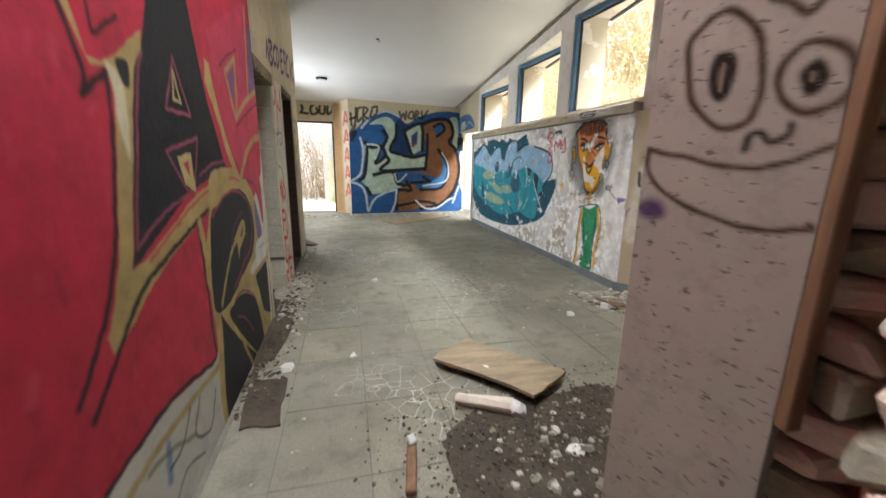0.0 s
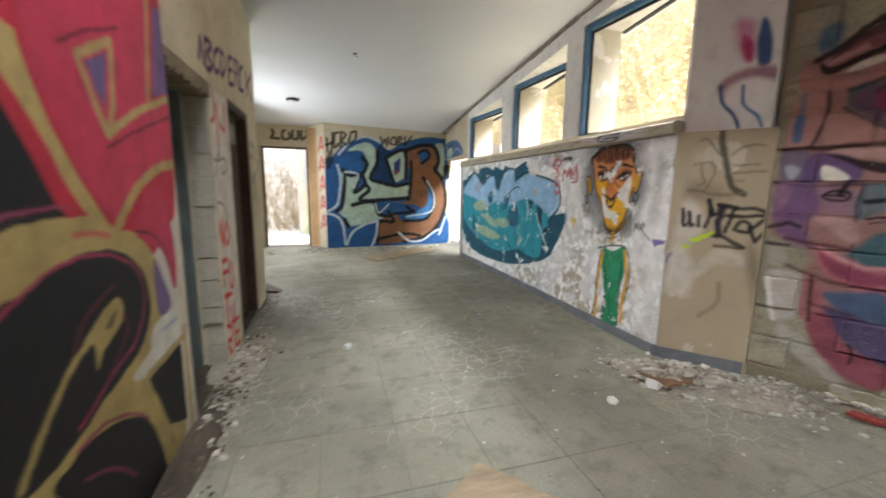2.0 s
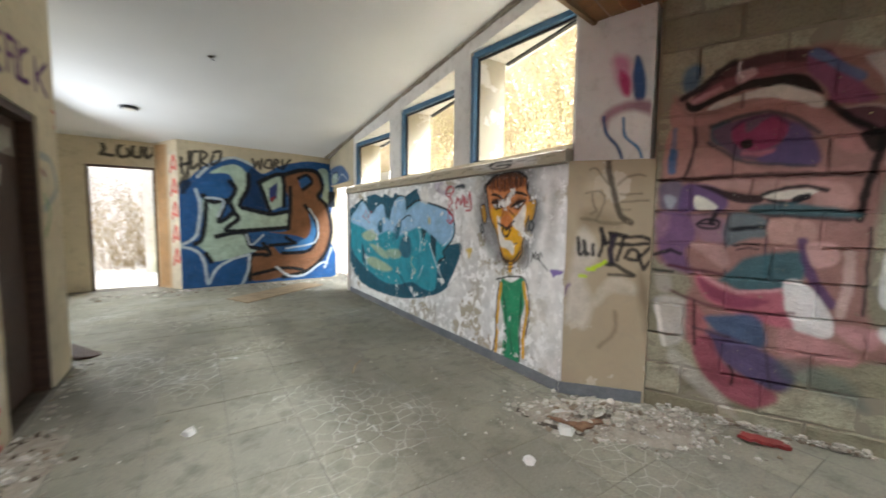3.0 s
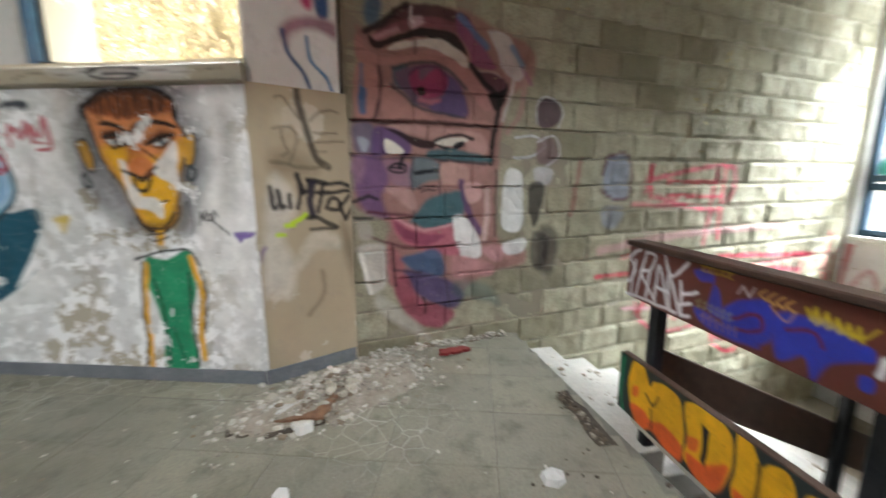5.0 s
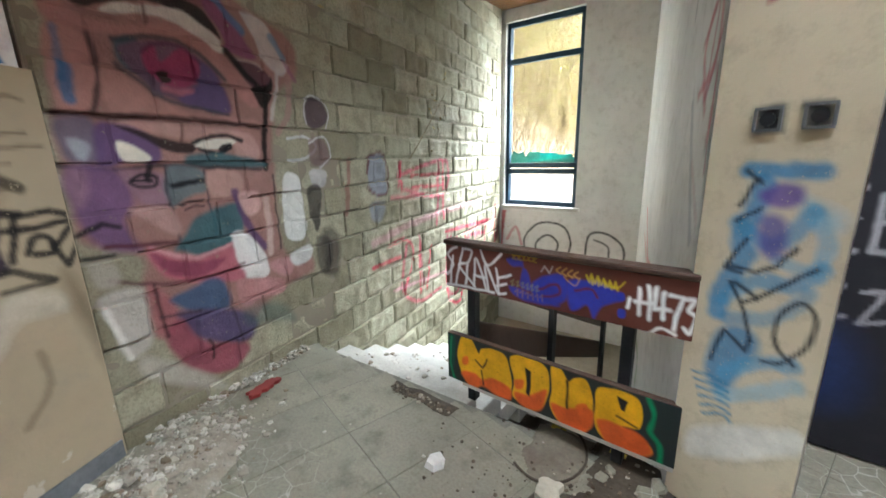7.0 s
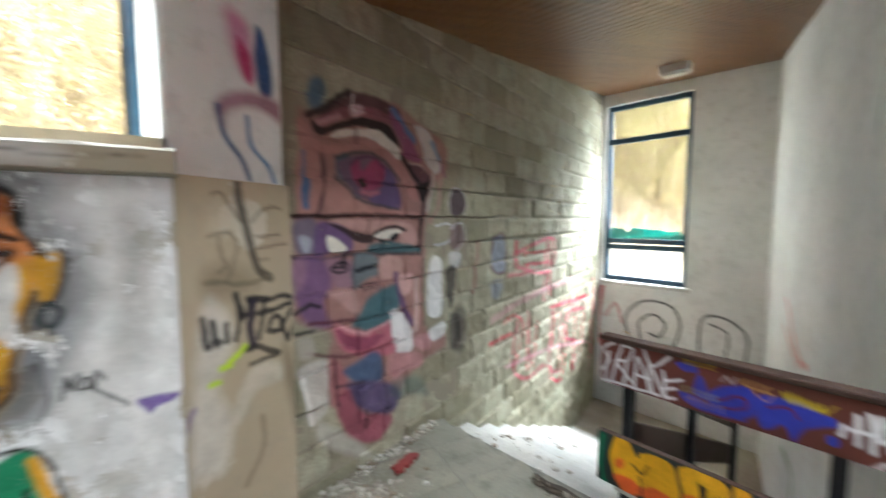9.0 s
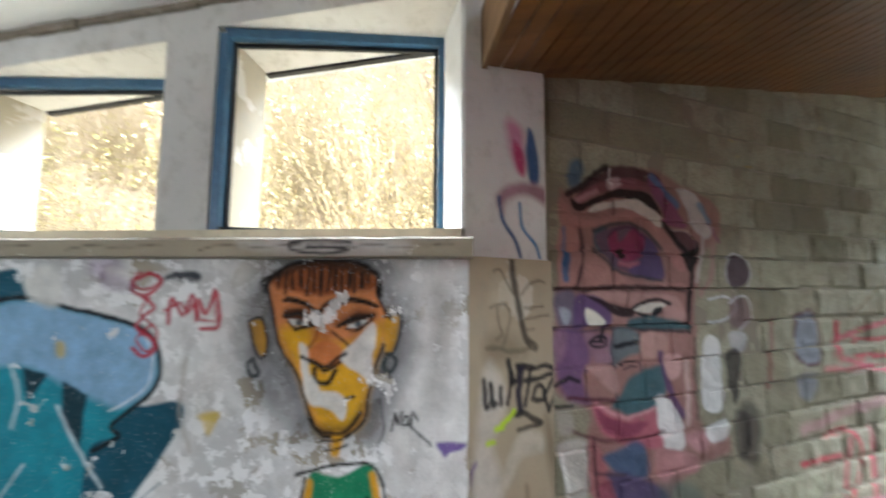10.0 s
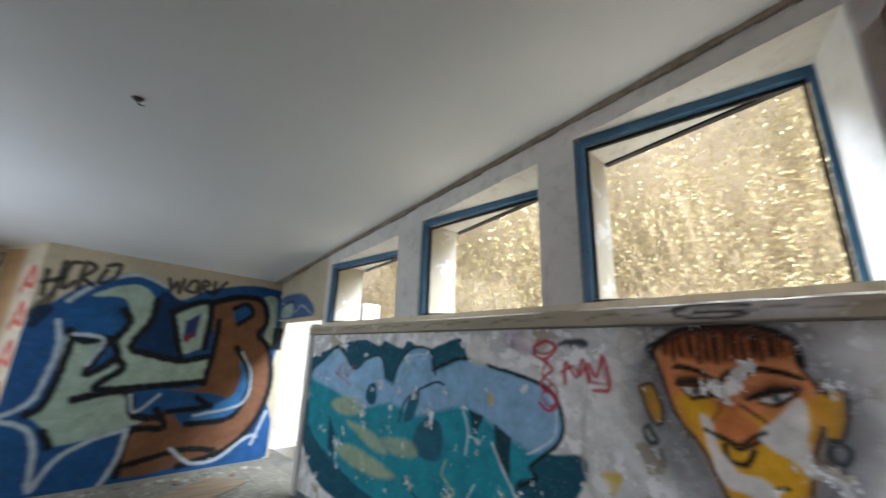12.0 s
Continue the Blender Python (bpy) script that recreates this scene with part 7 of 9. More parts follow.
# unseen lid added so that no sun falls through the slab's gap
structure("roof_light", box(-1.28, -0.16, 2.6, 3.5, 4.33, 4.36), M["white_out"], "unseen white lid added over the fill lamp to block the sun", "roof light")
structure("wall_outer_west", box(-3.2, -3.0, 0.2, 12.0, -0.2, 4.3), M["cream_wall"], "plain unseen wall added to block light")
structure("wall_outer_south", box(-3.0, 0.9, 0.0, 0.2, -0.2, 4.3), M["cream_wall"], "plain unseen wall added to block light")
structure("wall_outer_top", box(2.3, 2.75, 4.9, 11.9, 3.52, 4.3), M["cream_wall"], "plain unseen upper wall added to block light")
# stairs down to the landing
GOING, RISE, FLIGHT = 0.36, 0.168, 9
STAIR0 = Vector((2.90, 3.10, 0))
for i in range(FLIGHT):
    a = STAIR0 + DOWN * (GOING * i)
    b = STAIR0 + DOWN * (GOING * (i + 1) + 0.02)
    wid = 1.24
    over = (BLOCK - DOWN * BLOCK.dot(DOWN)) * (GOING * (i + 1)) * 1.02
    pl = [a + over, b + over, b + ACROSS * wid, a + ACROSS * wid]
    structure("step", prism([(p.x, p.y) for p in pl], -RISE * (i + 1) - 0.17, -RISE * (i + 1)), M["step"],
              "worn pale stone stair step with dust and crumbs", "step", 0.006)
LAND = STAIR0 + DOWN * (GOING * FLIGHT)
lz = -RISE * (FLIGHT + 1)
pl = [LAND - ACROSS * 1.2, LAND - ACROSS * 1.2 + DOWN * 1.6, LAND + DOWN * 1.6 + ACROSS * 2.6, LAND + ACROSS * 2.6]
structure("landing", prism([(p.x, p.y) for p in pl], lz - 0.2, lz), M["concrete"], "dirty concrete stair landing", "floor")
pl = [STAIR0 - DOWN * 0.2 - ACROSS * 0.3, LAND + DOWN * 1.6 - ACROSS * 1, LAND + DOWN * 1.6 + ACROSS * 3.2, STAIR0 + ACROSS * 3.2 - DOWN * 0.2]
structure("floor_lower", prism([(p.x, p.y) for p in pl], -3.3, -3.1), M["concrete"], "dirty concrete floor below the stairs", "floor")

# ---- painted skins ----
painted_panel("mural_red", (LX, 0), (LX, 1), 1.2, 4.675, 0.0, 2.9, 0.0072, paint_west, M["red_wall_p"],
              "red, black and gold lettering sprayed over a plaster wall", out=-0.004)
painted_panel("tags_doors", (LX, 0), (LX, 1), 5.435, 5.955, 0.0, 2.055, 0.012, paint_west1, M["cream_paint_p"],
              "red and black tags sprayed between two doorways", out=-0.004)
painted_panel("tags_heads", (LX, 0), (LX, 1), 4.7, 7.27, 2.065, 2.75, 0.012, paint_west2, M["cream_paint_p"],
              "purple letters sprayed above the doorways", out=-0.004)
painted_panel("tags_end", (LX, 0), (LX, 1), 6.81, 7.275, 0.0, 2.06, 0.014, paint_west2, M["cream_paint_p"],
              "blue and green smears on a cream wall end", out=-0.004)
painted_panel("mural_blue", (-0.58, 11.14), (2.35, 11.36), 0.0, 2.9, 0.0, 2.6, 0.014, paint_north, M["far_wall_p"],
              "blue, pale green and brown lettering mural", out=-0.004)
def paint_lintel(c):
    c.fill("23568A", 0.02, 0.9, [(0.35, 2.03), (1.8, 2.03), (1.8, 2.36), (1.1, 2.40), (0.6, 2.30)])
    c.fill("A4B6A4", 0.015, 0.85, [(1.15, 2.08), (1.6, 2.06), (1.62, 2.22), (1.2, 2.26)])
    c.line("B4BEC4", 0.025, 0.8, [(0.4, 2.06), (0.8, 2.2), (1.1, 2.12), (1.7, 2.3)])
    c.line("131315", 0.03, 0.8, [(1.1, 2.05), (1.2, 2.28), (1.65, 2.24)])


painted_panel("mural_lintel", (2.10, 9.54), (2.22, 11.6), 0.02, 1.80, 2.03, 2.60, 0.018, paint_lintel, M["far_wall_p"],
              "blue and pale green paint running over the doorway lintel")
painted_panel("tags_far_door", (-1.90, 11.62), (-0.94, 11.62), 0.0, 0.95, 2.225, 2.58, 0.014, paint_head, M["cream_paint_p"],
              "black tag over the far doorway", out=-0.004)
painted_panel("mural_teal", (2.02, 0), (2.02, 1), 4.69, 9.525, 0.0, 1.762, 0.0095, paint_east, M["worn_wall_p"],
              "teal lettering and a painted mask on peeling white plaster")
painted_panel("tags_corner", (2.02, 4.68), (2.40, 4.24), 0.005, 0.575, 0.0, 1.775, 0.010, paint_cornlow, M["brown_wall_p"],
              "black tag and lime marks on stained brown plaster", out=-0.004)
painted_panel("plume_corner", (2.10, 4.70), (2.37, 4.27), 0.005, 0.50, 1.785, 2.85, 0.010, paint_corntop, M["white_paint_p"],
              "blue and pink plume sprayed on white plaster", out=-0.004)
painted_panel("mortar_joints", at_block(0)[:2], at_block(1)[:2], 0.335, 2.1, 0.0, 3.0, 0.010, paint_block, M["joint_p"],
              "mortar joints sprayed over with the block wall's mural", out=0.011)
painted_panel("tags_stairwell", (5.052, -1.220), (4.090, -1.492), 0.02, 2.36, -1.6, 0.44, 0.018, paint_end, M["white_paint_p"],
              "black loops and pink smears under the stair window", out=-0.004)
painted_panel("smears_stairwell", (0.62, 2.41), (2.80, -1.86), 0.02, 4.6, -1.5, 2.9, 0.022, paint_inner, M["white_paint_p"],
              "faded red and grey smears on the white stairwell wall")
painted_panel("tags_stub", (0.62, 2.41), (0.235, 2.45), 0.003, 0.384, 0.0, 2.9, 0.009, paint_column, M["cream_paint_p"],
              "blue and violet tag on a cream wall end", out=-0.004)
painted_panel("face_stub", (0.235, 2.45), (0.415, 2.07), 0.003, 0.418, 0.0, 2.6, 0.008, paint_smile, M["stucco_p"],
              "brown sprayed outline of a grinning face on rough-cast", out=-0.004)


def strip_letters(c):
    c.fill("D8CDB8", 0.02, 0.9, [(0.36, 0), (0.60, 0), (0.60, 2.5), (0.36, 2.5)], False)
    c.fill("B07A38", 0.05, 0.7, [(0.0, 0), (0.33, 0), (0.33, 2.7), (0.0, 2.7)], False)
    for k in range(5):
        z = 0.45 + k * 0.42
        c.line("C83A3A", 0.05, 0.85, [(0.42, z), (0.50, z + 0.28), (0.56, z + 0.05), (0.44, z + 0.1)])


painted_panel("letters_return", (-0.94, 11.62), (-0.58, 11.14), 0.004, 0.597, 0.0, 2.62, 0.018, strip_letters, M["cream_paint_p"],
              "red letters down a pale strip beside the far doorway", out=-0.004)


def pale_scrawl(c):
    for k in range(4):
        u = 0.05 + k * 0.14
        c.line("B8B8BE", 0.025, 0.8, [(u + 0.08, 1.25), (u, 1.22), (u, 0.98), (u + 0.09, 0.98)], False)
        c.line("B8B8BE", 0.018, 0.8, [(u, 1.10), (u + 0.08, 1.12)], False)
        c.line("A8A8B0", 0.022, 0.8, [(u, 0.80), (u + 0.08, 0.82), (u + 0.01, 0.66), (u + 0.1, 0.68)], False)
    c.fill("28407A", 0.08, 0.5, [(0.05, 0.2), (0.5, 0.25), (0.45, 0.6), (0.1, 0.6)])


black_door = empty("black_door", Matrix.Identity(4), "black painted door leaf with pale scrawls, standing open", "door")
leaf_bm = prism([(0.70, 1.69), (0.04, 1.53), (0.05, 1.49), (0.71, 1.65)], 0.01, 2.05)
black_leaf = part("leaf", leaf_bm, M["black_wall"], black_door, "", 0.003)
painted_panel("scrawl", (0.70, 1.69), (0.04, 1.53), 0.004, 0.675, 0.015, 2.045, 0.012, pale_scrawl, M["black_wall_p"], "pale sprayed scrawl", black_leaf, -0.003, "")
bm = bmesh.new()
bar(bm, (0.10, 1.56, 1.02), (0.20, 1.60, 1.02), 0.02, 0.02)
part("handle", bm, M["skirting"], black_door, "dull steel handle", 0.003)

# ---- skirting ----
bm = bmesh.new()
y = 4.70
while y < 9.5:
    box(2.0, 2.012, y, min(y + 0.395, 9.52), 0.0, 0.085, bm)
    y += 0.4
structure("baseboard", bm, M["skirting"], "grey stone skirting tiles along the window wall", "baseboard")
bm = bmesh.new()
bar(bm, (2.005, 4.69, 0.045), (2.385, 4.25, 0.045), 0.02, 0.09)
structure("baseboard_corner", bm, M["skirting"], "dark bare skirting bed along the stained corner", "baseboard")


# ---- windows ----
def slanted_window(i, w):
    y0, y1, t0, t1 = w
    a, b = Vector((2.135, y1 - 0.03, 0)), Vector((2.50, y0 + 0.13, 0))
    win = empty("window_%d" % i, Matrix.Identity(4), "blue steel window frame without glass, set at a slant", "window", "slanted windows", "structure")
    t = 0.055
    zl, zr = t1 - 0.03, t0 - 0.035
    up = Vector((0, 0, 1))
    for name, p, q in (("frame_bottom", a + up * (SILL + 0.010), b + up * (SILL + 0.010)), ("frame_top", a + up * zl, b + up * zr),
                       ("frame_side", a + up * SILL, a + up * zl), ("frame_side", b + up * SILL, b + up * zr)):
        bm = bmesh.new()
        low = name == "frame_bottom"
        bar(bm, p, q, t, 0.018 if low else t)
        part(name, bm, M["dark_metal"] if low else M["blue_metal"], win, "", 0.004)
    d = (b - a).normalized()
    n = Vector((d.y, -d.x, 0))
    a2, b2 = a + d * 0.04 - n * 0.02, b - d * 0.04 - n * 0.02
    for name, p, q in (("bead", a2 + up * (zl - 0.045), b2 + up * (zr - 0.045)), ("bead", a2 + up * SILL, a2 + up * (zl - 0.03)),
                       ("bead", b2 + up * SILL, b2 + up * (zr - 0.03))):
        bm = bmesh.new()
        bar(bm, p, q, 0.022, 0.022)
        part(name, bm, M["dark_metal"], win, "dark rusted glazing bead")


for i, w in enumerate(WINDOWS):
    slanted_window(i + 1, w)

stair_window = empty("window_4", Matrix.Identity(4), "tall dark blue steel stair window with three lights", "window", "", "structure")


def on_end(u, z, n=0.10):
    p = P_END + ACROSS * u + DOWN * n
    return Vector((p.x, p.y, z))


for u in (W0 + 0.035, W1 - 0.035):
    bm = bmesh.new()
    bar(bm, on_end(u, WZ0), on_end(u, WZ1), 0.075, 0.07)
    part("frame_side", bm, M["teal_frame"], stair_window, "", 0.004)
for z in (WZ0 + 0.035, 1.14, 1.24, 2.95, WZ1 - 0.035):
    bm = bmesh.new()
    bar(bm, on_end(W0, z), on_end(W1, z), 0.07, 0.085)
    part("frame_rail", bm, M["teal_frame"], stair_window, "", 0.004)
for z0, z1 in ((1.28, 2.91), (2.99, 3.49), (0.62, 1.10)):
    q = [on_end(W0 + 0.07, z0, 0.11), on_end(W1 - 0.07, z0, 0.11), on_end(W1 - 0.07, z1, 0.11), on_end(W0 + 0.07, z1, 0.11)]
    bm = bmesh.new()
    bm.faces.new([bm.verts.new(p) for p in q])
    bmesh.ops.solidify(bm, geom=bm.faces[:], thickness=0.004)
    pane = part("pane", bm, M["glass"], stair_window)
    pane.visible_shadow = False
bm = prism([(p.x, p.y) for p in (on_end(W0 - 0.02, 0, -0.06), on_end(W1 + 0.08, 0, -0.06), on_end(W1 + 0.08, 0, 0.2), on_end(W0 - 0.02, 0, 0.2))], 0.49, 0.55)
structure("window_sill", bm, M["white_wall"], "chipped white sill under the stair window", "sill", 0.006)


# ---- doorways ----
def jamb(name, y, z, side):
    bm = bmesh.new()
    y0, y1 = (y, y + 0.02) if side > 0 else (y - 0.02, y)
    rj = random.Random(int(y * 100))
    h = 0.0
    while h < z - 0.02:
        top = min(z, h + rj.uniform(0.12, 0.24))
        bump, back = rj.uniform(0.0, 0.03), rj.uniform(0.125, 0.15)
        box(LX - back, LX - rj.uniform(0.002, 0.012), min(y0, y1) - bump * (side > 0), max(y0, y1) + bump * (side < 0), h, top - rj.uniform(0.003, 0.012), bm)
        h = top
    structure(name, bm, M["jamb"], "bare broken plaster on a doorway reveal", "trim")


jamb("reveal_far", D1[1] - 0.012, D1[2], 1)
jamb("reveal_near", D2[0] + 0.012, D2[2], -1)
frame1 = empty("door_frame", Matrix.Identity(4), "dusty bare door lining left in a doorway", "door frame")
for y in (D1[0] + 0.02, D1[1] - 0.06):
    bm = bmesh.new()
    box(LX - 0.25, LX - 0.16, y - 0.02, y + 0.03, 0, D1[2] - 0.03, bm)
    part("upright", bm, M["lining"], frame1, "", 0.004)
bm = bmesh.new()
box(LX - 0.25, LX - 0.16, D1[0] + 0.05, D1[1] - 0.08, D1[2] - 0.09, D1[2] - 0.03, bm)
part("head_bar", bm, M["lining"], frame1, "", 0.004)
bm = bmesh.new()
for k in range(26):
    u = D1[0] + 0.03 * k
    h = 0.05 + 0.05 * abs(math.sin(k * 2.3))
    box(LX - 0.15, LX + 0.006, u, u + 0.032, D1[2] - h, D1[2] + 0.001, bm)
structure("broken_head", bm, M["reveal"], "ragged broken plaster under the doorway head", "trim")

door = empty("door", pose(LX - 0.10, D2[1] - 0.02, 0), "dark painted wooden door with pale scribbles, standing ajar", "door")
bm = bmesh.new()
box(-0.045, 0.0, -0.80, 0.0, 0.03, 2.01, bm)
part("leaf", bm, M["dark_wood"], door, "", 0.004)
bm = bmesh.new()
for k in range(6):
    bar(bm, (0.003, -0.70 + k * 0.1, 1.75 + 0.04 * (k % 2)), (0.003, -0.66 + k * 0.1, 1.93), 0.004, 0.014)
    bar(bm, (0.003, -0.66 + k * 0.1, 1.93), (0.003, -0.62 + k * 0.1, 1.74), 0.004, 0.014)
for k in range(4):
    bar(bm, (0.003, -0.68 + k * 0.1, 1.52), (0.003, -0.64 + k * 0.1, 1.66), 0.004, 0.014)
part("scribble", bm, M["white_wall"], door, "white paint scribble")
bm = bmesh.new()
for y0, y1, z0, z1 in ((-0.70, -0.12, 0.2, 0.9), (-0.70, -0.12, 1.05, 1.45)):
    box(0.0, 0.008, y0, y1, z0, z1, bm)
part("panel", bm, M["dark_wood"], door, "", 0.003)
for y in (D2[0] + 0.005, D2[1] - 0.045):
    bm = bmesh.new()
    box(LX - 0.12, LX - 0.01, y, y + 0.04, 0, D2[2] - 0.02, bm)
    structure("trim_door", bm, M["dark_wood"], "dark wooden door lining", "trim", 0.003)
bm = bmesh.new()
box(LX - 0.12, LX - 0.01, D2[0] + 0.005, D2[1] - 0.005, D2[2] - 0.06, D2[2] - 0.005, bm)
structure("trim_door_head", bm, M["dark_wood"], "dark wooden door lining head", "trim", 0.003)
bm = bmesh.new()
for x in (-1.90, -0.98):
    box(x, x + 0.04, 11.63, 11.70, 0, 2.21, bm)
box(-1.86, -0.98, 11.63, 11.70, 2.17, 2.21, bm)
structure("trim_far_door", bm, M["dark_wood"], "weathered dark lining of the far doorway", "trim", 0.003)
# white post put where bright daylight shows through the side doorway
bm = box(2.0, 2.12, 9.56, 9.66, 0, 1.90)
structure("trim_side_door", bm, M["white_out"], "white post standing in for the daylight strip at the side doorway", "trim", 0.01)

# jamb at the wall stub, with broken hollow bricks beyond it
bm = bmesh.new()
bar(bm, (0.425, 2.045, 0.62), (0.425, 2.045, 2.6), 0.05, 0.035)
structure("trim_stub", bm, M["post_wood"], "brown timber door post on the wall stub", "trim", 0.005)
rnd = random.Random(5)
pile = empty("broken_wall", pose(0.55, 1.93, 0), "broken hollow-brick wall with rough mortar", "brick wall")
for k in range(17):
    for j in range(3):
        bm = bmesh.new()
        sx, sy, sz = 0.13 + rnd.random() * 0.05, 0.19 + rnd.random() * 0.03, 0.10
        box(-sx / 2, sx / 2, -sy / 2, sy / 2, 0, sz, bm)
        for v in bm.verts:
            v.co += Vector((rnd.uniform(-1, 1), rnd.uniform(-1, 1), rnd.uniform(-0.6, 0.6))) * 0.035
        ob = part("brick", bm, M["brick"] if (k + j) % 3 else M["mortar"], pile, "", 0.018)
        ob.matrix_basis = pose(rnd.uniform(-0.03, 0.04) + 0.03 * (k > 6), 0.14 - 0.21 * j + rnd.uniform(-0.03, 0.03), k * 0.115, 0, 0, rnd.uniform(-30, 30) + 12)


# ---- railing at the head of the stairs ----
R0, R1 = Vector((1.7336, 2.6994, 0)), Vector((0.5892, 2.4194, 0))
RD = (R1 - R0).normalized()
RN = Vector((RD.y, -RD.x, 0))   # towards the room
rail = empty("stair_railing", Matrix.Identity(4), "stair railing of two painted boards on black steel posts", "railing")


def rail_box(u0, u1, n0, n1, z0, z1):
    q = [R0 + RD * u0 + RN * n0, R0 + RD * u1 + RN * n0, R0 + RD * u1 + RN * n1, R0 + RD * u0 + RN * n1]
    return prism([(p.x, p.y) for p in q], z0, z1)


L = (R1 - R0).length
top_board = part("top_board", rail_box(0, L, -0.04, -0.001, 0.705, 0.945), M["dark_wood"], rail, "dark red board with white and blue tags", 0.004)
part("cap", rail_box(-0.01, L, -0.075, 0.012, 0.947, 0.972), M["dark_wood"], rail, "worn dark wooden handrail", 0.005)
low_board = part("lower_board", rail_box(0, L, -0.04, -0.001, 0.13, 0.42), M["dark_wood"], rail, "black board with yellow and orange letters", 0.004)
for u in (0.11, 0.92):
    part("post", rail_box(u, u + 0.05, -0.10, -0.045, 0.0, 0.93), M["dark_metal"], rail, "black steel post", 0.004)
part("edge_strip", rail_box(0.1, L, -0.038, -0.004, 0.108, 0.129), M["white_wall"], rail, "bare pale lower edge")
painted_panel("sprayed_letters", R0.xy, R1.xy, 0.003, L - 0.003, 0.708, 0.943, 0.0045, paint_rail, M["board_red"], "white, blue and yellow tags", top_board, -0.001, "")
painted_panel("sprayed_letters", R0.xy, R1.xy, 0.003, L - 0.003, 0.133, 0.418, 0.0045, paint_board, M["board_black"], "yellow and orange bubble letters", low_board, -0.001, "")

# banister down the flight
flight_rail = empty("stair_banister", Matrix.Identity(4), "dark wooden banister boards sloping down the stairs", "railing")
s0 = Vector((1.62, 2.60, 0))
s1 = s0 + DOWN * (GOING * FLIGHT)
drop = -RISE * FLIGHT
for z0, z1, nm in ((0.70, 0.92, "top_board"), (0.28, 0.50, "lower_board")):
    bm = bmesh.new()
    q = [s0 - ACROSS * 0.02, s0 + ACROSS * 0.02, s1 + ACROSS * 0.02, s1 - ACROSS * 0.02]
    zf = lambda z: (lambda x, y: z + drop * max(0, (Vector((x, y, 0)) - s0).dot(DOWN)) / (GOING * FLIGHT))
    prism([(p.x, p.y) for p in q], zf(z0), zf(z1), bm)
    part(nm, bm, M["dark_wood"], flight_rail, "", 0.003)
for k in (1, 3):
    p = s0 + DOWN * (0.25 + k * 0.9) + ACROSS * 0.05
    z = drop * (p - s0).dot(DOWN) / (GOING * FLIGHT)
    bm = box(p.x - 0.025, p.x + 0.025, p.y - 0.025, p.y + 0.025, z - 0.3, z + 0.9)
    part("post", bm, M["dark_metal"], flight_rail, "", 0.003)
# edge of the floor behind the railing, and the return flight below
bm = bmesh.new()
for k in (4, 6):
    p, q = R0 + RD * (0.15 * k) - RN * 0.13, R0 + RD * (0.15 * k + 0.075) - RN * 0.13
    bar(bm, (p.x, p.y, -0.05), (q.x, q.y, -0.05), 0.03, 0.08)
structure("trim_edge", bm, M["hazard"], "worn yellow warning marks on the floor edge", "trim")
for i in range(8):
    a = LAND + ACROSS * 1.35 - DOWN * (0.30 * i)
    b = a - DOWN * 0.31
    pl = [a, b, b + ACROSS * 1.3, a + ACROSS * 1.3]
    structure("step_return", prism([(p.x, p.y) for p in pl], lz - 0.168 * (i + 1) - 0.17, lz - 0.168 * (i + 1)), M["step"],
              "dusty stone step of the return flight", "step", 0.005)

# ---- ceiling fittings ----
lamp = empty("ceiling_lamp", pose(-1.07, 9.76, roof(-1.07, 9.76) - 0.001), "small round recessed ceiling lamp with a dark ring", "lamp")
bm = bmesh.new()
bmesh.ops.create_cone(bm, cap_ends=True, segments=24, radius1=0.10, radius2=0.11, depth=0.03, matrix=pose(0, 0, -0.012))
part("ring", bm, M["dark_metal"], lamp)
bm = bmesh.new()
bmesh.ops.create_cone(bm, cap_ends=True, segments=24, radius1=0.068, radius2=0.075, depth=0.03, matrix=pose(0, 0, -0.022))
part("diffuser", bm, M["lamp_white"], lamp)
hook = empty("ceiling_hook", pose(-0.14, 7.70, roof(-0.14, 7.70)), "broken ceiling fixing with a wire stub", "hook")
bm = bmesh.new()
bmesh.ops.create_cone(bm, cap_ends=True, segments=14, radius1=0.022, radius2=0.03, depth=0.010, matrix=pose(0, 0, -0.005))
part("plate", bm, M["dirt"], hook)
bm = bmesh.new()
bar(bm, (0.0, 0, -0.01), (0.012, 0.006, -0.035), 0.006, 0.006)
bar(bm, (0.012, 0.006, -0.035), (0.04, 0.0, -0.03), 0.006, 0.006)
part("wire", bm, M["dark_metal"], hook)
box_lamp = empty("stair_ceiling_lamp", pose(3.278, -0.356, 3.515, 0, 0, 15.8), "plain white box lamp on the wooden ceiling", "lamp")
bm = box(-0.16, 0.16, -0.09, 0.09, -0.11, 0.0)
part("housing", bm, M["lamp_white"], box_lamp, "", 0.01)
bm = box(-0.14, 0.14, -0.07, 0.07, -0.13, -0.11)
part("diffuser", bm, M["ivory"], box_lamp, "", 0.008)


M["socket_grey"] = surface("grey_daub", (0.10, 0.105, 0.11), (0.16, 0.165, 0.17), 12.0, 60.0, 0.6)


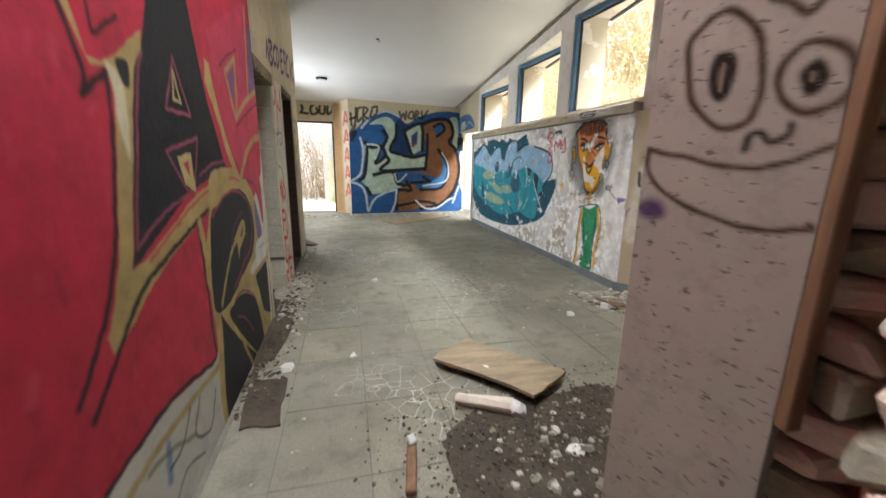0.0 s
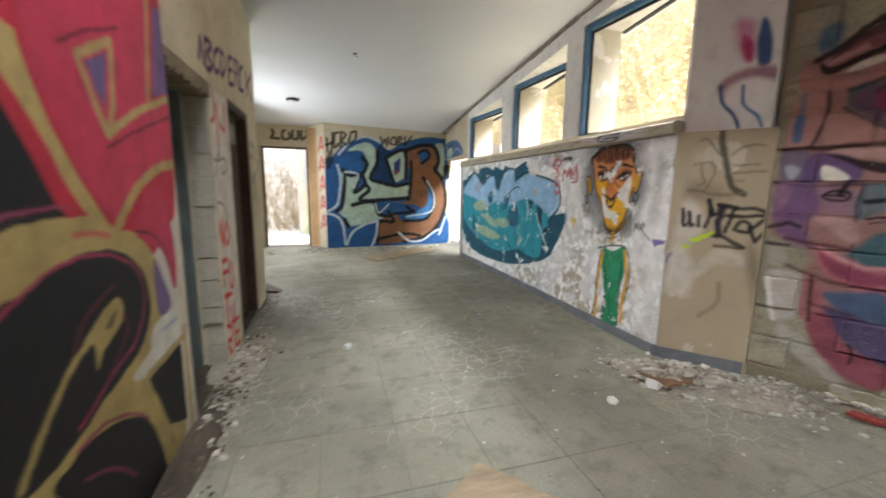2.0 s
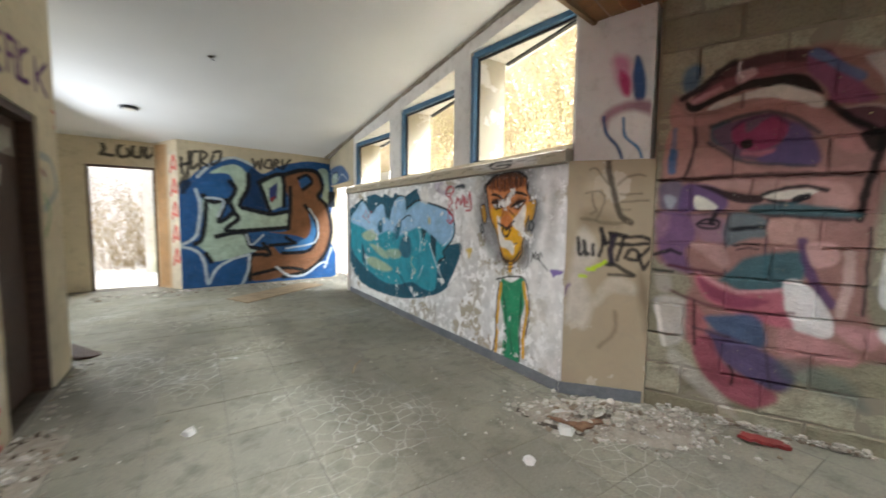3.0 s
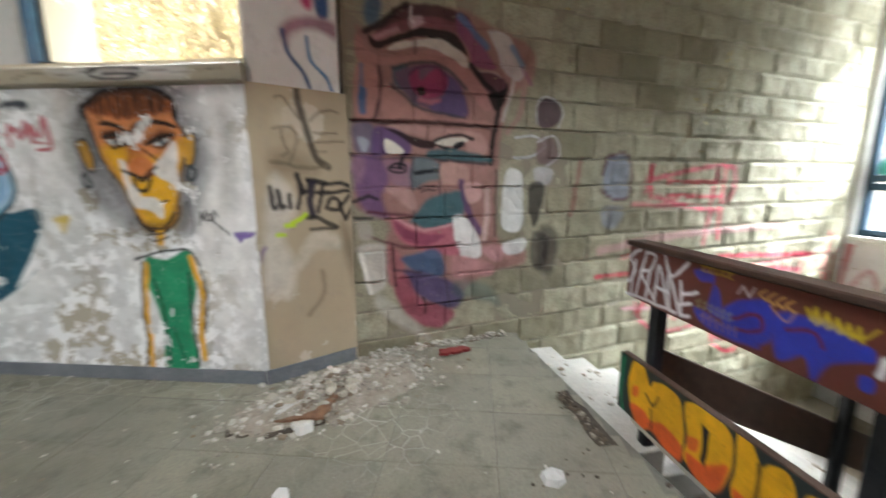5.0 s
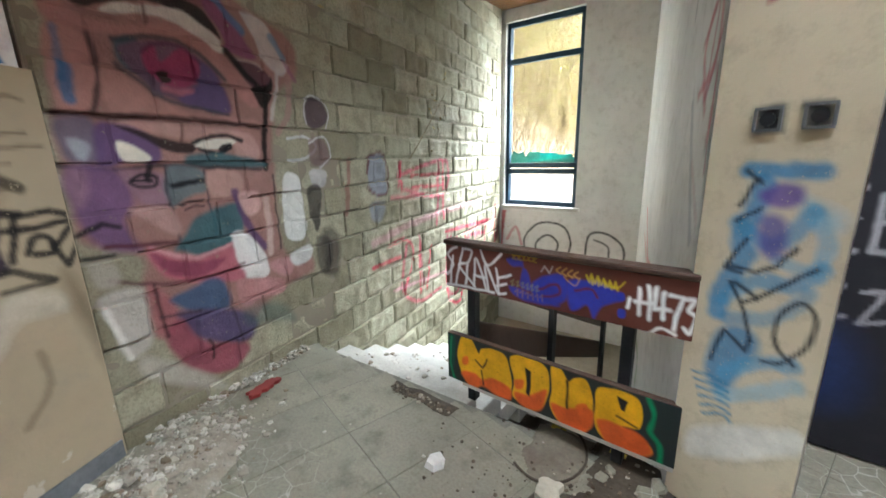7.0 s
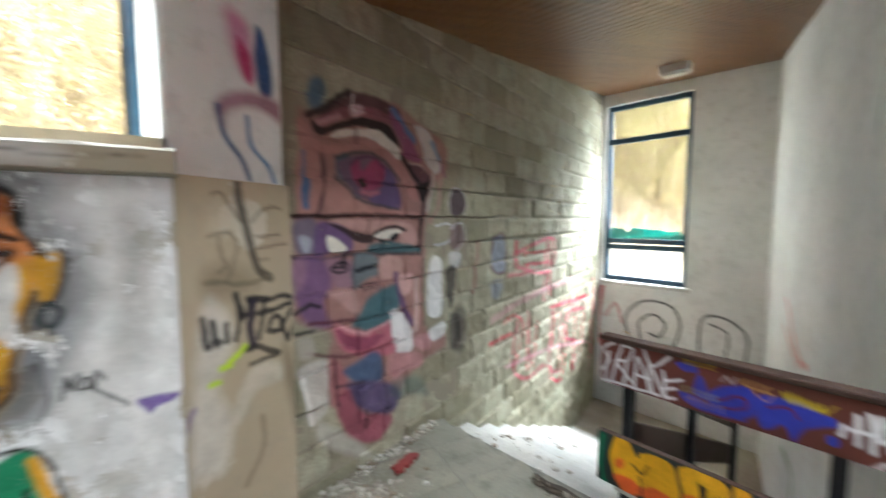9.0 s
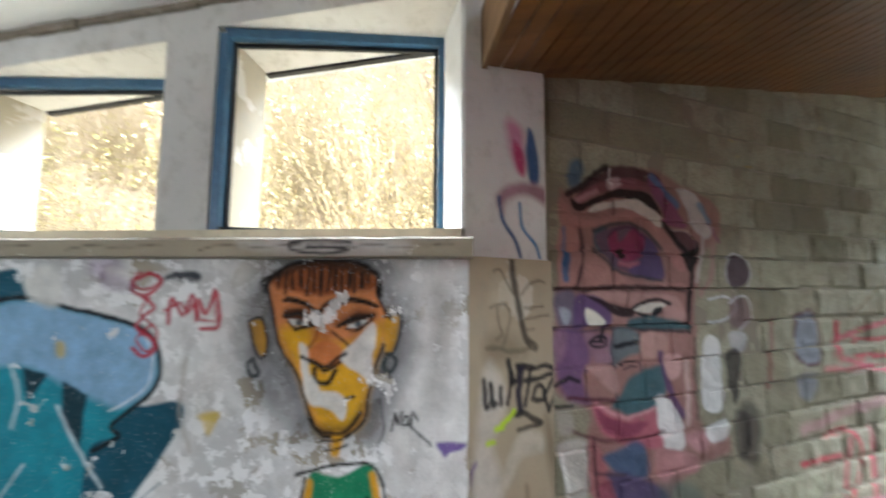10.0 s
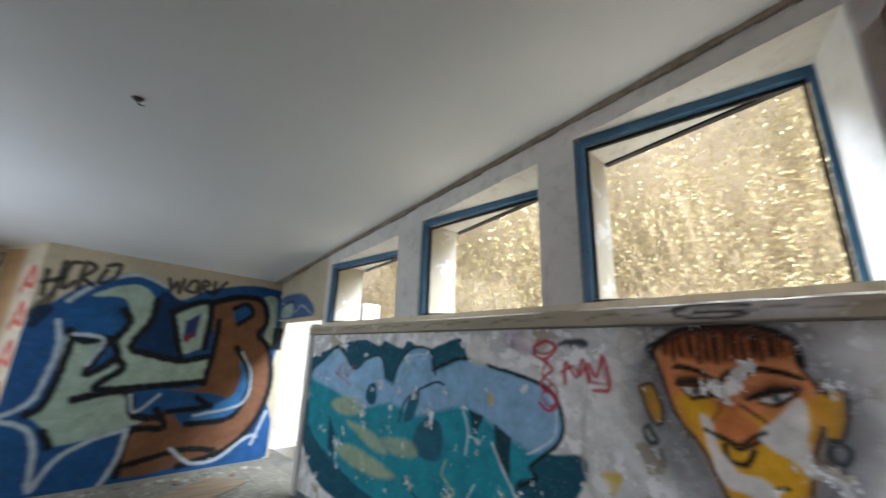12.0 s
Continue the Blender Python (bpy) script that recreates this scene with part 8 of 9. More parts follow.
def switch_box(u, z):
    a, d = Vector((0.62, 2.41, 0)), Vector((-0.9946, 0.1033, 0))
    p = a + d * u
    sw = empty("wall_socket", pose(p.x, p.y + 0.006, z, 0, 0, -5.9), "open square socket box daubed grey and black", "socket", "socket boxes")
    bm = bmesh.new()
    for x0, x1, z0, z1 in ((-0.035, 0.035, 0.028, 0.036), (-0.035, 0.035, -0.036, -0.028), (-0.036, -0.028, -0.028, 0.028), (0.028, 0.036, -0.028, 0.028)):
        box(x0, x1, -0.002, 0.006, z0, z1, bm)
    part("rim", bm, M["socket_grey"], sw)
    bm = bmesh.new()
    bmesh.ops.create_cone(bm, cap_ends=True, segments=16, radius1=0.02, radius2=0.02, depth=0.006, matrix=pose(0, 0.001, 0, 90))
    part("core", bm, M["dark_metal"], sw)


switch_box(0.15, 1.50)
# added box in place of a flat black stencil mark
switch_box(0.27, 1.50)


# ---- ledge paint ----
def ledge_marks(c):
    c.fill("D8D4D0", 0.03, 0.8, [(5.0, 1.79), (5.5, 1.79), (5.75, 1.84), (5.3, 1.855), (5.0, 1.85)])
    c.line("1A1A1E", 0.016, 0.95, [(5.22, 1.835), (5.36, 1.85), (5.50, 1.835), (5.48, 1.80), (5.34, 1.785), (5.23, 1.80), (5.30, 1.815), (5.42, 1.815)])
    for k in range(7):
        u = 4.75 + k * 0.7
        c.line("4A4030", 0.006, 0.8, [(u, 1.83), (u + 0.2, 1.815), (u + 0.38, 1.825), (u + 0.5, 1.80)])


painted_panel("marks_ledge", (1.952, 0), (1.952, 1), 4.662, 9.54, 1.776, 1.850, 0.011, ledge_marks, M["ledge_p"], "black loop and cracks on the concrete ledge")

# teal smear on the stair window's glass
smear = bmesh.new()
pts = [on_end(W0 + 0.08, 1.285, 0.10)] + [on_end(W0 + 0.08 + 0.057 * k, 1.40 + 0.10 * abs(math.sin(k * 1.9)) - 0.004 * k, 0.10) for k in range(21)] + [on_end(W1 - 0.08, 1.285, 0.10)]
smear.faces.new([smear.verts.new(p) for p in pts])
bmesh.ops.triangulate(smear, faces=smear.faces[:])
part("paint_smear", smear, M["teal_smear"], stair_window, "teal paint smeared on the glass")


# ---- loose things on the floor ----
def mound(name, cx, cy, sx, sy, turn, height, mat, label):
    """A low uneven heap of dirt."""
    n, verts, faces = 30, [], []
    for j in range(n + 1):
        for i in range(n + 1):
            u, v = i / n * 2 - 1, j / n * 2 - 1
            edge = 0.28 * noise.noise(Vector((u * 1.7 + cx, v * 1.7 + cy, 1)))
            k = max(0, 1 - math.hypot(u, v) + edge)
            h = height * k ** 0.8 * (0.7 + 0.5 * noise.noise(Vector((u * 5, v * 5, cx)))) - 0.004 * (k <= 0)
            c, s = math.cos(turn), math.sin(turn)
            verts.append((cx + c * u * sx - s * v * sy, cy + s * u * sx + c * v * sy, max(h, 0.0) + (0.0015 if k > 0 else -0.012)))
    for j in range(n):
        for i in range(n):
            faces.append((j * (n + 1) + i, j * (n + 1) + i + 1, (j + 1) * (n + 1) + i + 1, (j + 1) * (n + 1) + i))
    return tagged(place(name, mesh_from(verts, faces, mat, True)), label, "dirt", "", "stuff")


M["dust_brown"] = surface("brown_dust", (0.13, 0.108, 0.08), (0.19, 0.165, 0.125), 7.0, 50.0, bump=0.5)
mound("dirt_heap_near", 0.34, 2.76, 0.62, 0.46, 0.0, 0.022, M["dirt"], "dark dirt heaped under the plywood")
mound("dirt_heap_corner", 1.98, 4.20, 0.62, 0.27, 2.35, 0.085, M["crumb_bed"], "heap of pale plaster dust by the corner")
mound("dirt_corner", 1.70, 4.36, 0.34, 0.13, 2.1, 0.022, M["dirt"], "brown damp dirt at the edge of the plaster heap")
mound("dirt_railing", 1.03, 2.60, 0.15, 0.20, 0.3, 0.010, M["dust_brown"], "brown dirt swept against the railing foot")
mound("dirt_left", -1.25, 4.35, 0.13, 0.50, 0.0, 0.06, M["dirt"], "sooty dirt against the painted wall")
mound("dirt_doors", -1.22, 5.5, 0.22, 0.5, 0.0, 0.035, M["crumb_bed"], "dust swept against the wall between the doorways")

def sheet(name, corners, z, thick, mat, label, category, tilt=()):
    """A worn sheet lying on the floor; its corners are broken slightly."""
    c = sum((Vector((*p, 0)) for p in corners), Vector()) / len(corners)
    bm = bmesh.new()
    pts = []
    for i, p in enumerate(corners):
        q = corners[(i + 1) % len(corners)]
        for k in range(5):
            f = k / 5
            j = Vector((rnd.uniform(-1, 1), rnd.uniform(-1, 1), 0)) * 0.013
            pts.append(Vector((p[0] + (q[0] - p[0]) * f - c.x, p[1] + (q[1] - p[1]) * f - c.y, 0)) + j)
    lo = [bm.verts.new(p) for p in pts]
    hi = [bm.verts.new(p + Vector((0, 0, thick))) for p in pts]
    bm.faces.new(lo[::-1])
    bm.faces.new(hi)
    for i in range(len(pts)):
        j = (i + 1) % len(pts)
        bm.faces.new((lo[i], lo[j], hi[j], hi[i]))
    ob = part(name, bm, mat)
    ob.matrix_basis = pose(c.x, c.y, z, *tilt)
    return tagged(ob, label, category)


sheet("plywood_board", [(-0.168, 3.604), (0.13, 3.862), (0.573, 3.26), (0.272, 3.067)], 0.045, 0.018, M["ply"], "stained plywood board lying on rubble", "board", (-2.5, 1.0, 0))
sheet("plywood_board", [(0.05, 9.75), (0.31, 9.28), (1.75, 10.35), (1.45, 10.80)], 0.004, 0.012, M["ply"], "pale plywood sheet flat on the floor", "board")
sheet("wood_board", [(-1.62, 7.75), (-1.28, 7.40), (-1.10, 7.56), (-1.42, 7.95)], 0.02, 0.02, M["dark_wood"], "dark board propped by the wall end", "board", (-3, 12, 0))
sheet("rubber_mat", [(-1.27, 3.66), (-1.06, 3.64), (-1.03, 3.20), (-1.23, 3.22)], 0.003, 0.008, M["dirt"], "black sooty mat by the wall", "mat")
packet = empty("packaging_tube", pose(-0.13, 3.20, 0.035, 0, 0, -28), "crushed white and orange packaging tube", "packaging")
bm = bmesh.new()
bmesh.ops.create_cone(bm, cap_ends=True, segments=10, radius1=0.035, radius2=0.055, depth=0.30, matrix=pose(0.15, 0, 0, 0, 90))
for v in bm.verts:
    v.co.z *= 0.6
    v.co += Vector((rnd.uniform(-1, 1), rnd.uniform(-1, 1), rnd.uniform(-1, 1))) * 0.006
part("sleeve", bm, M["paper"], packet)
bm = bmesh.new()
bmesh.ops.create_icosphere(bm, subdivisions=2, radius=0.05, matrix=pose(0.33, -0.02, -0.005))
for v in bm.verts:
    v.co += Vector((rnd.uniform(-1, 1), rnd.uniform(-1, 1), rnd.uniform(-1, 1))) * 0.01
part("crumpled_end", bm, M["white_wall"], packet)
stick = empty("timber_offcut", pose(-0.44, 2.78, 0.025, 0, 0, 78), "splintered brown timber offcut with plaster bits", "timber")
bm = bmesh.new()
bar(bm, (-0.14, 0, 0), (0.14, 0.01, 0.01), 0.045, 0.035)
part("body", bm, M["post_wood"], stick, "", 0.006)
bm = bmesh.new()
bar(bm, (0.10, 0.0, 0.03), (0.13, 0.02, 0.05), 0.04, 0.02)
part("plaster_bit", bm, M["white_wall"], stick, "", 0.005)
twig_ob = empty("twig", pose(0.837, 5.983, 0.008, 0, 0, 58), "dry brown twig on the tiles", "twig")
bm = bmesh.new()
bar(bm, (-0.14, 0, 0), (0.02, 0.01, 0.004), 0.010, 0.010)
bar(bm, (0.02, 0.01, 0.004), (0.15, -0.01, 0), 0.007, 0.007)
part("stem", bm, M["twig"], twig_ob)
sheet("broken_nosing", [(2.06, 2.86), (1.60, 2.74), (1.58, 2.83), (2.02, 2.93)], 0.001, 0.004, M["dirt"], "dark dirt bed where the step edge has broken away", "dirt bed")
sheet("timber_splinter", [(1.60, 4.42), (1.64, 4.20), (1.86, 4.17), (1.84, 4.22), (1.69, 4.26)], 0.035, 0.014, M["post_wood"], "splintered brown board lying on the plaster heap", "board", (3, -4, 0))
sheet("plaster_slab", [(0.84, 2.86), (0.90, 2.74), (0.97, 2.78), (0.94, 2.89)], 0.006, 0.03, M["jamb"], "broken piece of plaster by the railing", "plaster piece", (2, 3, 0))
cable = new("cable_loop", bpy.data.curves.new("cable_loop", "CURVE"))
cable.data.dimensions, cable.data.bevel_depth = "3D", 0.006
line = cable.data.splines.new("NURBS")
loop = ((1.20, 2.42), (1.08, 2.38), (0.99, 2.42), (0.90, 2.53), (0.885, 2.66), (0.93, 2.78), (1.02, 2.83), (1.12, 2.80))
line.points.add(len(loop) - 1)
for pt, (x, y) in zip(line.points, loop):
    pt.co = (x, y, 0.012, 1)
line.use_endpoint_u = True
cable.data.materials.append(M["dirt"])
tagged(cable, "dusty loop of brown cable on the floor by the railing", "cable")
sheet("red_rag", [(2.42, 3.66), (2.50, 3.52), (2.58, 3.44), (2.60, 3.50), (2.50, 3.66)], 0.01, 0.02, surface("red_plastic", (0.24, 0.035, 0.03), (0.16, 0.03, 0.025)), "crumpled red plastic scrap", "scrap", (4, 3, 0))


def chunk_verts(r):
    """An irregular flattish crumb."""
    n = r.randint(5, 7)
    lo, hi = [], []
    for i in range(n):
        a = 2 * math.pi * i / n + r.uniform(-0.3, 0.3)
        k = r.uniform(0.7, 1.15)
        lo.append((math.cos(a) * k, math.sin(a) * k, 0))
        hi.append((math.cos(a) * k * 0.8, math.sin(a) * k * 0.8, r.uniform(0.25, 0.6)))
    faces = [tuple(range(n))[::-1], tuple(range(n, 2 * n))]
    faces += [(i, (i + 1) % n, n + (i + 1) % n, n + i) for i in range(n)]
    return lo + hi, faces


def scatter(name, count, where, size, mat, label, seed, category="rubble"):
    r = random.Random(seed)
    verts, faces = [], []
    for _ in range(count):
        x, y, z = where(r)
        s = size(r)
        vs, fs = chunk_verts(r)
        m = pose(x, y, z, r.uniform(-14, 14), r.uniform(-14, 14), r.uniform(0, 360))
        k = len(verts)
        verts += [m @ (Vector(v) * s) for v in vs]
        faces += [tuple(i + k for i in f) for f in fs]
    return tagged(place(name, mesh_from(verts, faces, mat)), label, category, "", "stuff")


def crumb_material(name, a, b, c):
    m = Mat(name, 0.9)
    isl = m.t.nodes.new("ShaderNodeNewGeometry").outputs["Random Per Island"]
    col = m.mix(m.ramp(isl, 0.25, 0.75), a, b)
    col = m.mix(m.ramp(isl, 0.86, 0.9), col, c)
    g = m.noise(60.0, 3, 0.6)
    col = m.mix(m.ramp(g, 0.3, 0.6, (0.4, 0.4, 0.4), (0, 0, 0)), col, tuple(x * 0.5 for x in a))
    m.colour(col)
    m.bump(g, 0.4, 0.006)
    return m.m


M["crumbs"] = crumb_material("pale_crumbs", (0.30, 0.27, 0.22), (0.55, 0.51, 0.44), (0.22, 0.17, 0.12))
M["flakes"] = crumb_material("plaster_flakes", (0.42, 0.38, 0.30), (0.66, 0.62, 0.54), (0.20, 0.15, 0.10))
M["crumbs_dark"] = crumb_material("dark_crumbs", (0.06, 0.045, 0.03), (0.13, 0.10, 0.07), (0.32, 0.28, 0.22))


def along(a, b, spread, height=0.0):
    a, b = Vector((*a, 0)), Vector((*b, 0))
    n = Vector((a.y - b.y, b.x - a.x, 0)).normalized()

    def f(r):
        p = a.lerp(b, r.random()) + n * abs(r.gauss(0, spread))
        return p.x, p.y, r.random() ** 2 * height
    return f


def heap(cx, cy, sx, sy, turn, height):
    def f(r):
        u, v = r.gauss(0, 0.45), r.gauss(0, 0.45)
        k = max(0, 1 - math.hypot(u, v))
        c, s = math.cos(turn), math.sin(turn)
        return cx + c * u * sx - s * v * sy, cy + s * u * sx + c * v * sy, r.random() * height * k
    return f


small = lambda a, b: (lambda r: a + (b - a) * r.random() ** 2.2)
scatter("rubble_corner", 1700, heap(1.98, 4.20, 0.66, 0.30, 2.35, 0.11), small(0.004, 0.028), M["crumbs"], "heap of fallen plaster crumbs by the corner", 11)
scatter("rubble_corner_flakes", 190, heap(1.96, 4.26, 0.50, 0.28, 2.35, 0.13), small(0.010, 0.042), M["flakes"], "large pale plaster flakes on the heap by the corner", 31)
scatter("rubble_block_wall", 420, along((2.40, 4.15), (2.86, 3.15), -0.06, 0.03), small(0.006, 0.03), M["crumbs"], "plaster crumbs along the foot of the block wall", 12)
scatter("rubble_near", 3600, heap(0.30, 2.83, 0.84, 0.54, 0.0, 0.045), small(0.002, 0.012), M["crumbs_dark"], "dark dirt and rubble under the board", 13)
scatter("rubble_near_pale", 110, heap(0.25, 2.75, 0.7, 0.42, 0.0, 0.05), small(0.004, 0.024), M["crumbs"], "pale rubble over the dark dirt", 14)
scatter("tile_shards", 16, heap(0.36, 2.72, 0.55, 0.40, 0.0, 0.03), small(0.03, 0.07), M["tile"], "broken grey tile shards lying in the dark dirt", 33)
scatter("rubble_step_edge", 260, along((1.60, 2.77), (2.04, 2.89), 0.03, 0.012), small(0.003, 0.018), M["crumbs_dark"], "dirt in the broken edge of the top step", 22)
scatter("rubble_left", 900, along((-1.28, 5.95), (-1.28, 3.3), -0.08, 0.02), small(0.003, 0.022), M["crumbs_dark"], "dirt and crumbs along the painted wall", 15)
scatter("rubble_left_pale", 150, along((-1.26, 7.3), (-1.26, 4.2), -0.12, 0.02), small(0.004, 0.03), M["crumbs"], "pale plaster flakes along the wall", 16)
scatter("rubble_doors", 160, heap(-1.2, 5.5, 0.25, 0.4, 0.2, 0.04), small(0.006, 0.035), M["crumbs"], "broken plaster heaped by the doorways", 17)
scatter("crumbs_floor", 650, lambda r: (r.uniform(-1.2, 1.95), r.uniform(2.5, 11.0), 0.001), small(0.002, 0.014), M["crumbs"], "plaster crumbs scattered on the tiles", 18)
scatter("crumbs_far", 260, lambda r: (r.uniform(-1.8, 2.1), 11.0 - abs(r.gauss(0, 0.25)), 0.001), small(0.006, 0.05), M["crumbs"], "rubble at the foot of the far wall", 19)
scatter("crumbs_window_wall", 160, along((1.98, 9.4), (1.98, 4.7), -0.06, 0.0), small(0.004, 0.022), M["crumbs"], "flakes of paint below the window wall", 20)
scatter("crumbs_stairs", 300, lambda r: (lambda i, p: (p.x, p.y, -RISE * (i + 1) + 0.001))(*(lambda i: (i, STAIR0 + DOWN * (GOING * (i + r.random())) + ACROSS * (0.1 + abs(r.gauss(0, 0.4)))))(r.randrange(0, 9))), small(0.005, 0.03), M["crumbs"], "crumbs on the stair treads", 21)
for x, y, s in ((-0.41, 5.50, 0.05), (1.178, 4.188, 0.045), (1.35, 3.086, 0.06), (1.72, 4.47, 0.09), (1.62, 4.30, 0.08), (0.12, 3.42, 0.03), (-0.67, 3.85, 0.03), (-1.08, 3.78, 0.05), (0.30, 2.72, 0.055)):
    vs, fs = chunk_verts(rnd)
    lift = 0.05 if (x, y) == (0.12, 3.42) else 0.0
    ob = place("plaster_chunk", mesh_from([Vector(v) * s for v in vs], fs, M["white_wall"]), None, pose(x, y, lift, 0, 0, rnd.uniform(0, 360)))
    tagged(ob, "flat chunk of white fallen plaster", "plaster chunk", "plaster chunks")

# ---- outdoors ----
def hill(x, y):
    """Ground level outside."""
    gate = min(1.0, max(0.7, (y + 1.5) / 5.0))
    rise = max(0.0, x - 4.4) * 0.95 * gate
    rise = min(rise, 26)
    bumps = noise.noise(Vector((x * 0.5, y * 0.5, 0))) * 0.5 * min(1, max(0, x - 4) * 0.5)
    south = min(max(0.0, -y - 6.5) * 0.3, 9) if x > 2 else 0
    north = min(max(0.0, y - 24.0) * 0.1, 1.0)
    return -0.25 + max(rise, south * 0.9, north) + bumps


xs = [-900, -300, -80, -30, -12, -9, -6, -4.5, -3, -1.5, 0, 1.5] + [2.9 + 0.45 * i for i in range(60)] + [40, 80, 300, 900]
ys = [-900, -300, -80] + [-30 + 0.8 * i for i in range(90)] + [60, 120, 300, 900]
verts = [(x, y, hill(x, y) if x > 2.8 or y > 14 else -0.25) for y in ys for x in xs]
nx = len(xs)
faces = []
for j in range(len(ys) - 1):
    for i in range(nx - 1):
        inside = xs[i] >= -6 and xs[i + 1] <= 5.5 and ys[j] >= -6 and ys[j + 1] <= 11.9
        if not (inside and xs[i + 1] <= 6.4 and ys[j] > -2.8 and xs[i + 1] < 2.95):
            faces.append((j * nx + i, j * nx + i + 1, (j + 1) * nx + i + 1, (j + 1) * nx + i))
faces = [f for f in faces if not all(-6.1 < verts[k][0] < 5.5 and -3.4 < verts[k][1] < 11.7 and verts[k][0] < (3.0 if verts[k][1] > 4 else 5.6) for k in f)]
ground_ob = place("ground", mesh_from(verts, faces, M["soil"], True))
tagged(ground_ob, "steep bank covered in dry leaf litter", "ground", "", "structure")
pavement = structure("pavement", box(-6, 6, 11.92, 24, -0.24, -0.02), M["white_out"], "pale dusty paving outside the far doorway", "pavement")


def shrub(seed, tall, leaves, leaf_mat):
    """Upright twigs with sparse small leaves."""
    r = random.Random(seed)
    tv, tf, lv, lf = [], [], [], []
    for _ in range(64):
        p = Vector((r.gauss(0, 0.35), r.gauss(0, 0.35), -0.1))
        d = Vector((r.gauss(0, 0.35), r.gauss(0, 0.35), 1)).normalized()
        w = r.uniform(0.005, 0.014)
        n = 6
        ring = []
        for k in range(n + 1):
            wk = w * (1 - 0.8 * k / n)
            ring.append(len(tv))
            for a in range(3):
                tv.append(p + Vector((math.cos(a * 2.09) * wk, math.sin(a * 2.09) * wk, 0)))
            if k > 1:
                for _ in range(leaves):
                    q = p + Vector((r.gauss(0, 0.13), r.gauss(0, 0.13), r.gauss(0, 0.13)))
                    s = r.uniform(0.012, 0.03)
                    ax = Vector((r.gauss(0, 1), r.gauss(0, 1), r.gauss(0, 1))).normalized()
                    bx = ax.cross(Vector((r.gauss(0, 1), r.gauss(0, 1), r.gauss(0, 1)))).normalized()
                    i = len(lv)
                    lv += [q - ax * s, q + bx * s * 0.5, q + ax * s, q - bx * s * 0.5]
                    lf.append((i, i + 1, i + 2, i + 3))
            d = (d + Vector((r.gauss(0, 0.16), r.gauss(0, 0.16), 0.05))).normalized()
            p = p + d * (tall / n) * r.uniform(0.7, 1.2)
        for k in range(n):
            for a in range(3):
                b = (a + 1) % 3
                tf.append((ring[k] + a, ring[k] + b, ring[k + 1] + b, ring[k + 1] + a))
    ob = empty("shrub", Matrix.Identity(4), "dry leggy shrub with sparse yellowing leaves", "shrub", "bank shrubs")
    place("stem", mesh_from(tv, tf, M["twig"]), ob)
    place("foliage", mesh_from(lv, lf, leaf_mat), ob)
    return ob


kinds = [shrub(1, 3.2, 7, M["leaf"]), shrub(2, 2.4, 9, M["leaf"]), shrub(3, 3.8, 6, M["leaf_green"])]
r = random.Random(8)
spots = []
for k in range(64):
    spots.append((4.8 + abs(r.gauss(0, 3.2)), r.uniform(1.0, 19)))
for k in range(44):
    spots.append((r.uniform(7.0, 16), r.uniform(-11, 1)))
for k in range(4):
    spots.append((r.uniform(-4.5, -1.2), r.uniform(14.8, 15.8)))
for k in range(26):
    spots.append((r.uniform(6.0, 11.5), r.uniform(-10.5, -3.5)))
for k, (x, y) in enumerate(spots):
    m = pose(x, y, hill(x, y) - 0.05, r.uniform(-6, 6), r.uniform(-12, 2), r.uniform(0, 360))
    if k < 3:
        kinds[k].matrix_basis = m
    else:
        copy_thing(kinds[2 if k >= len(spots) - 26 else (k * 7 + k // 5) % 3], m)
scatter("leaf_litter", 14000, lambda q: (lambda x, y: (x, y, hill(x, y) + 0.01))(4.2 + abs(q.gauss(0, 4.0)), q.uniform(-9, 20)), small(0.008, 0.028), crumb_material("leaf_litter_bits", (0.34, 0.27, 0.16), (0.50, 0.42, 0.28), (0.66, 0.62, 0.54)), "fallen dry leaves over the bank", 30, "leaves")
structure("bank_outside", prism([(-14, 16), (2.5, 16), (2.5, 26), (-14, 26)], -0.5, lambda x, y: -0.2 + (y - 16) * 0.55), M["white_out"], "pale sunlit earth bank beyond the far doorway", "bank")
bm = box(-1.35, 1.2, 14.0, 14.25, -0.02, 2.9)
outer = structure("wall_outside", bm, M["white_out"], "pale outside wall with faint yellow and blue paint")
bm = box(3.2, 3.5, 10.4, 14.0, -0.25, 2.35)
structure("wall_outside_side", bm, M["white_out"], "white rendered yard wall outside the windows")


def faint(c):
    c.fill("D8D890", 0.15, 0.6, [(0.2, 0.2), (0.6, 0.1), (0.7, 1.2), (0.3, 1.6)])
    c.fill("8FB8D8", 0.15, 0.6, [(0.25, 1.4), (0.9, 1.2), (0.9, 2.0), (0.4, 2.2)])
    c.fill("8CB05A", 0.12, 0.7, [(0.2, 0.0), (0.8, 0.0), (0.6, 0.4), (0.3, 0.3)])


painted_panel("faint_paint_outside", (-1.35, 14.0), (1.2, 14.0), 0.0, 2.5, 0.0, 2.6, 0.05, faint, M["white_paint_p"], "faint yellow and blue paint on the yard wall", out=-0.006)

# ---- concrete blocks, each a piece of the wall ----
r = random.Random(21)
LENGTH, COURSE, JOINT = 0.445, 0.217, 0.008
blocks = []
row = 0
z = -2.059
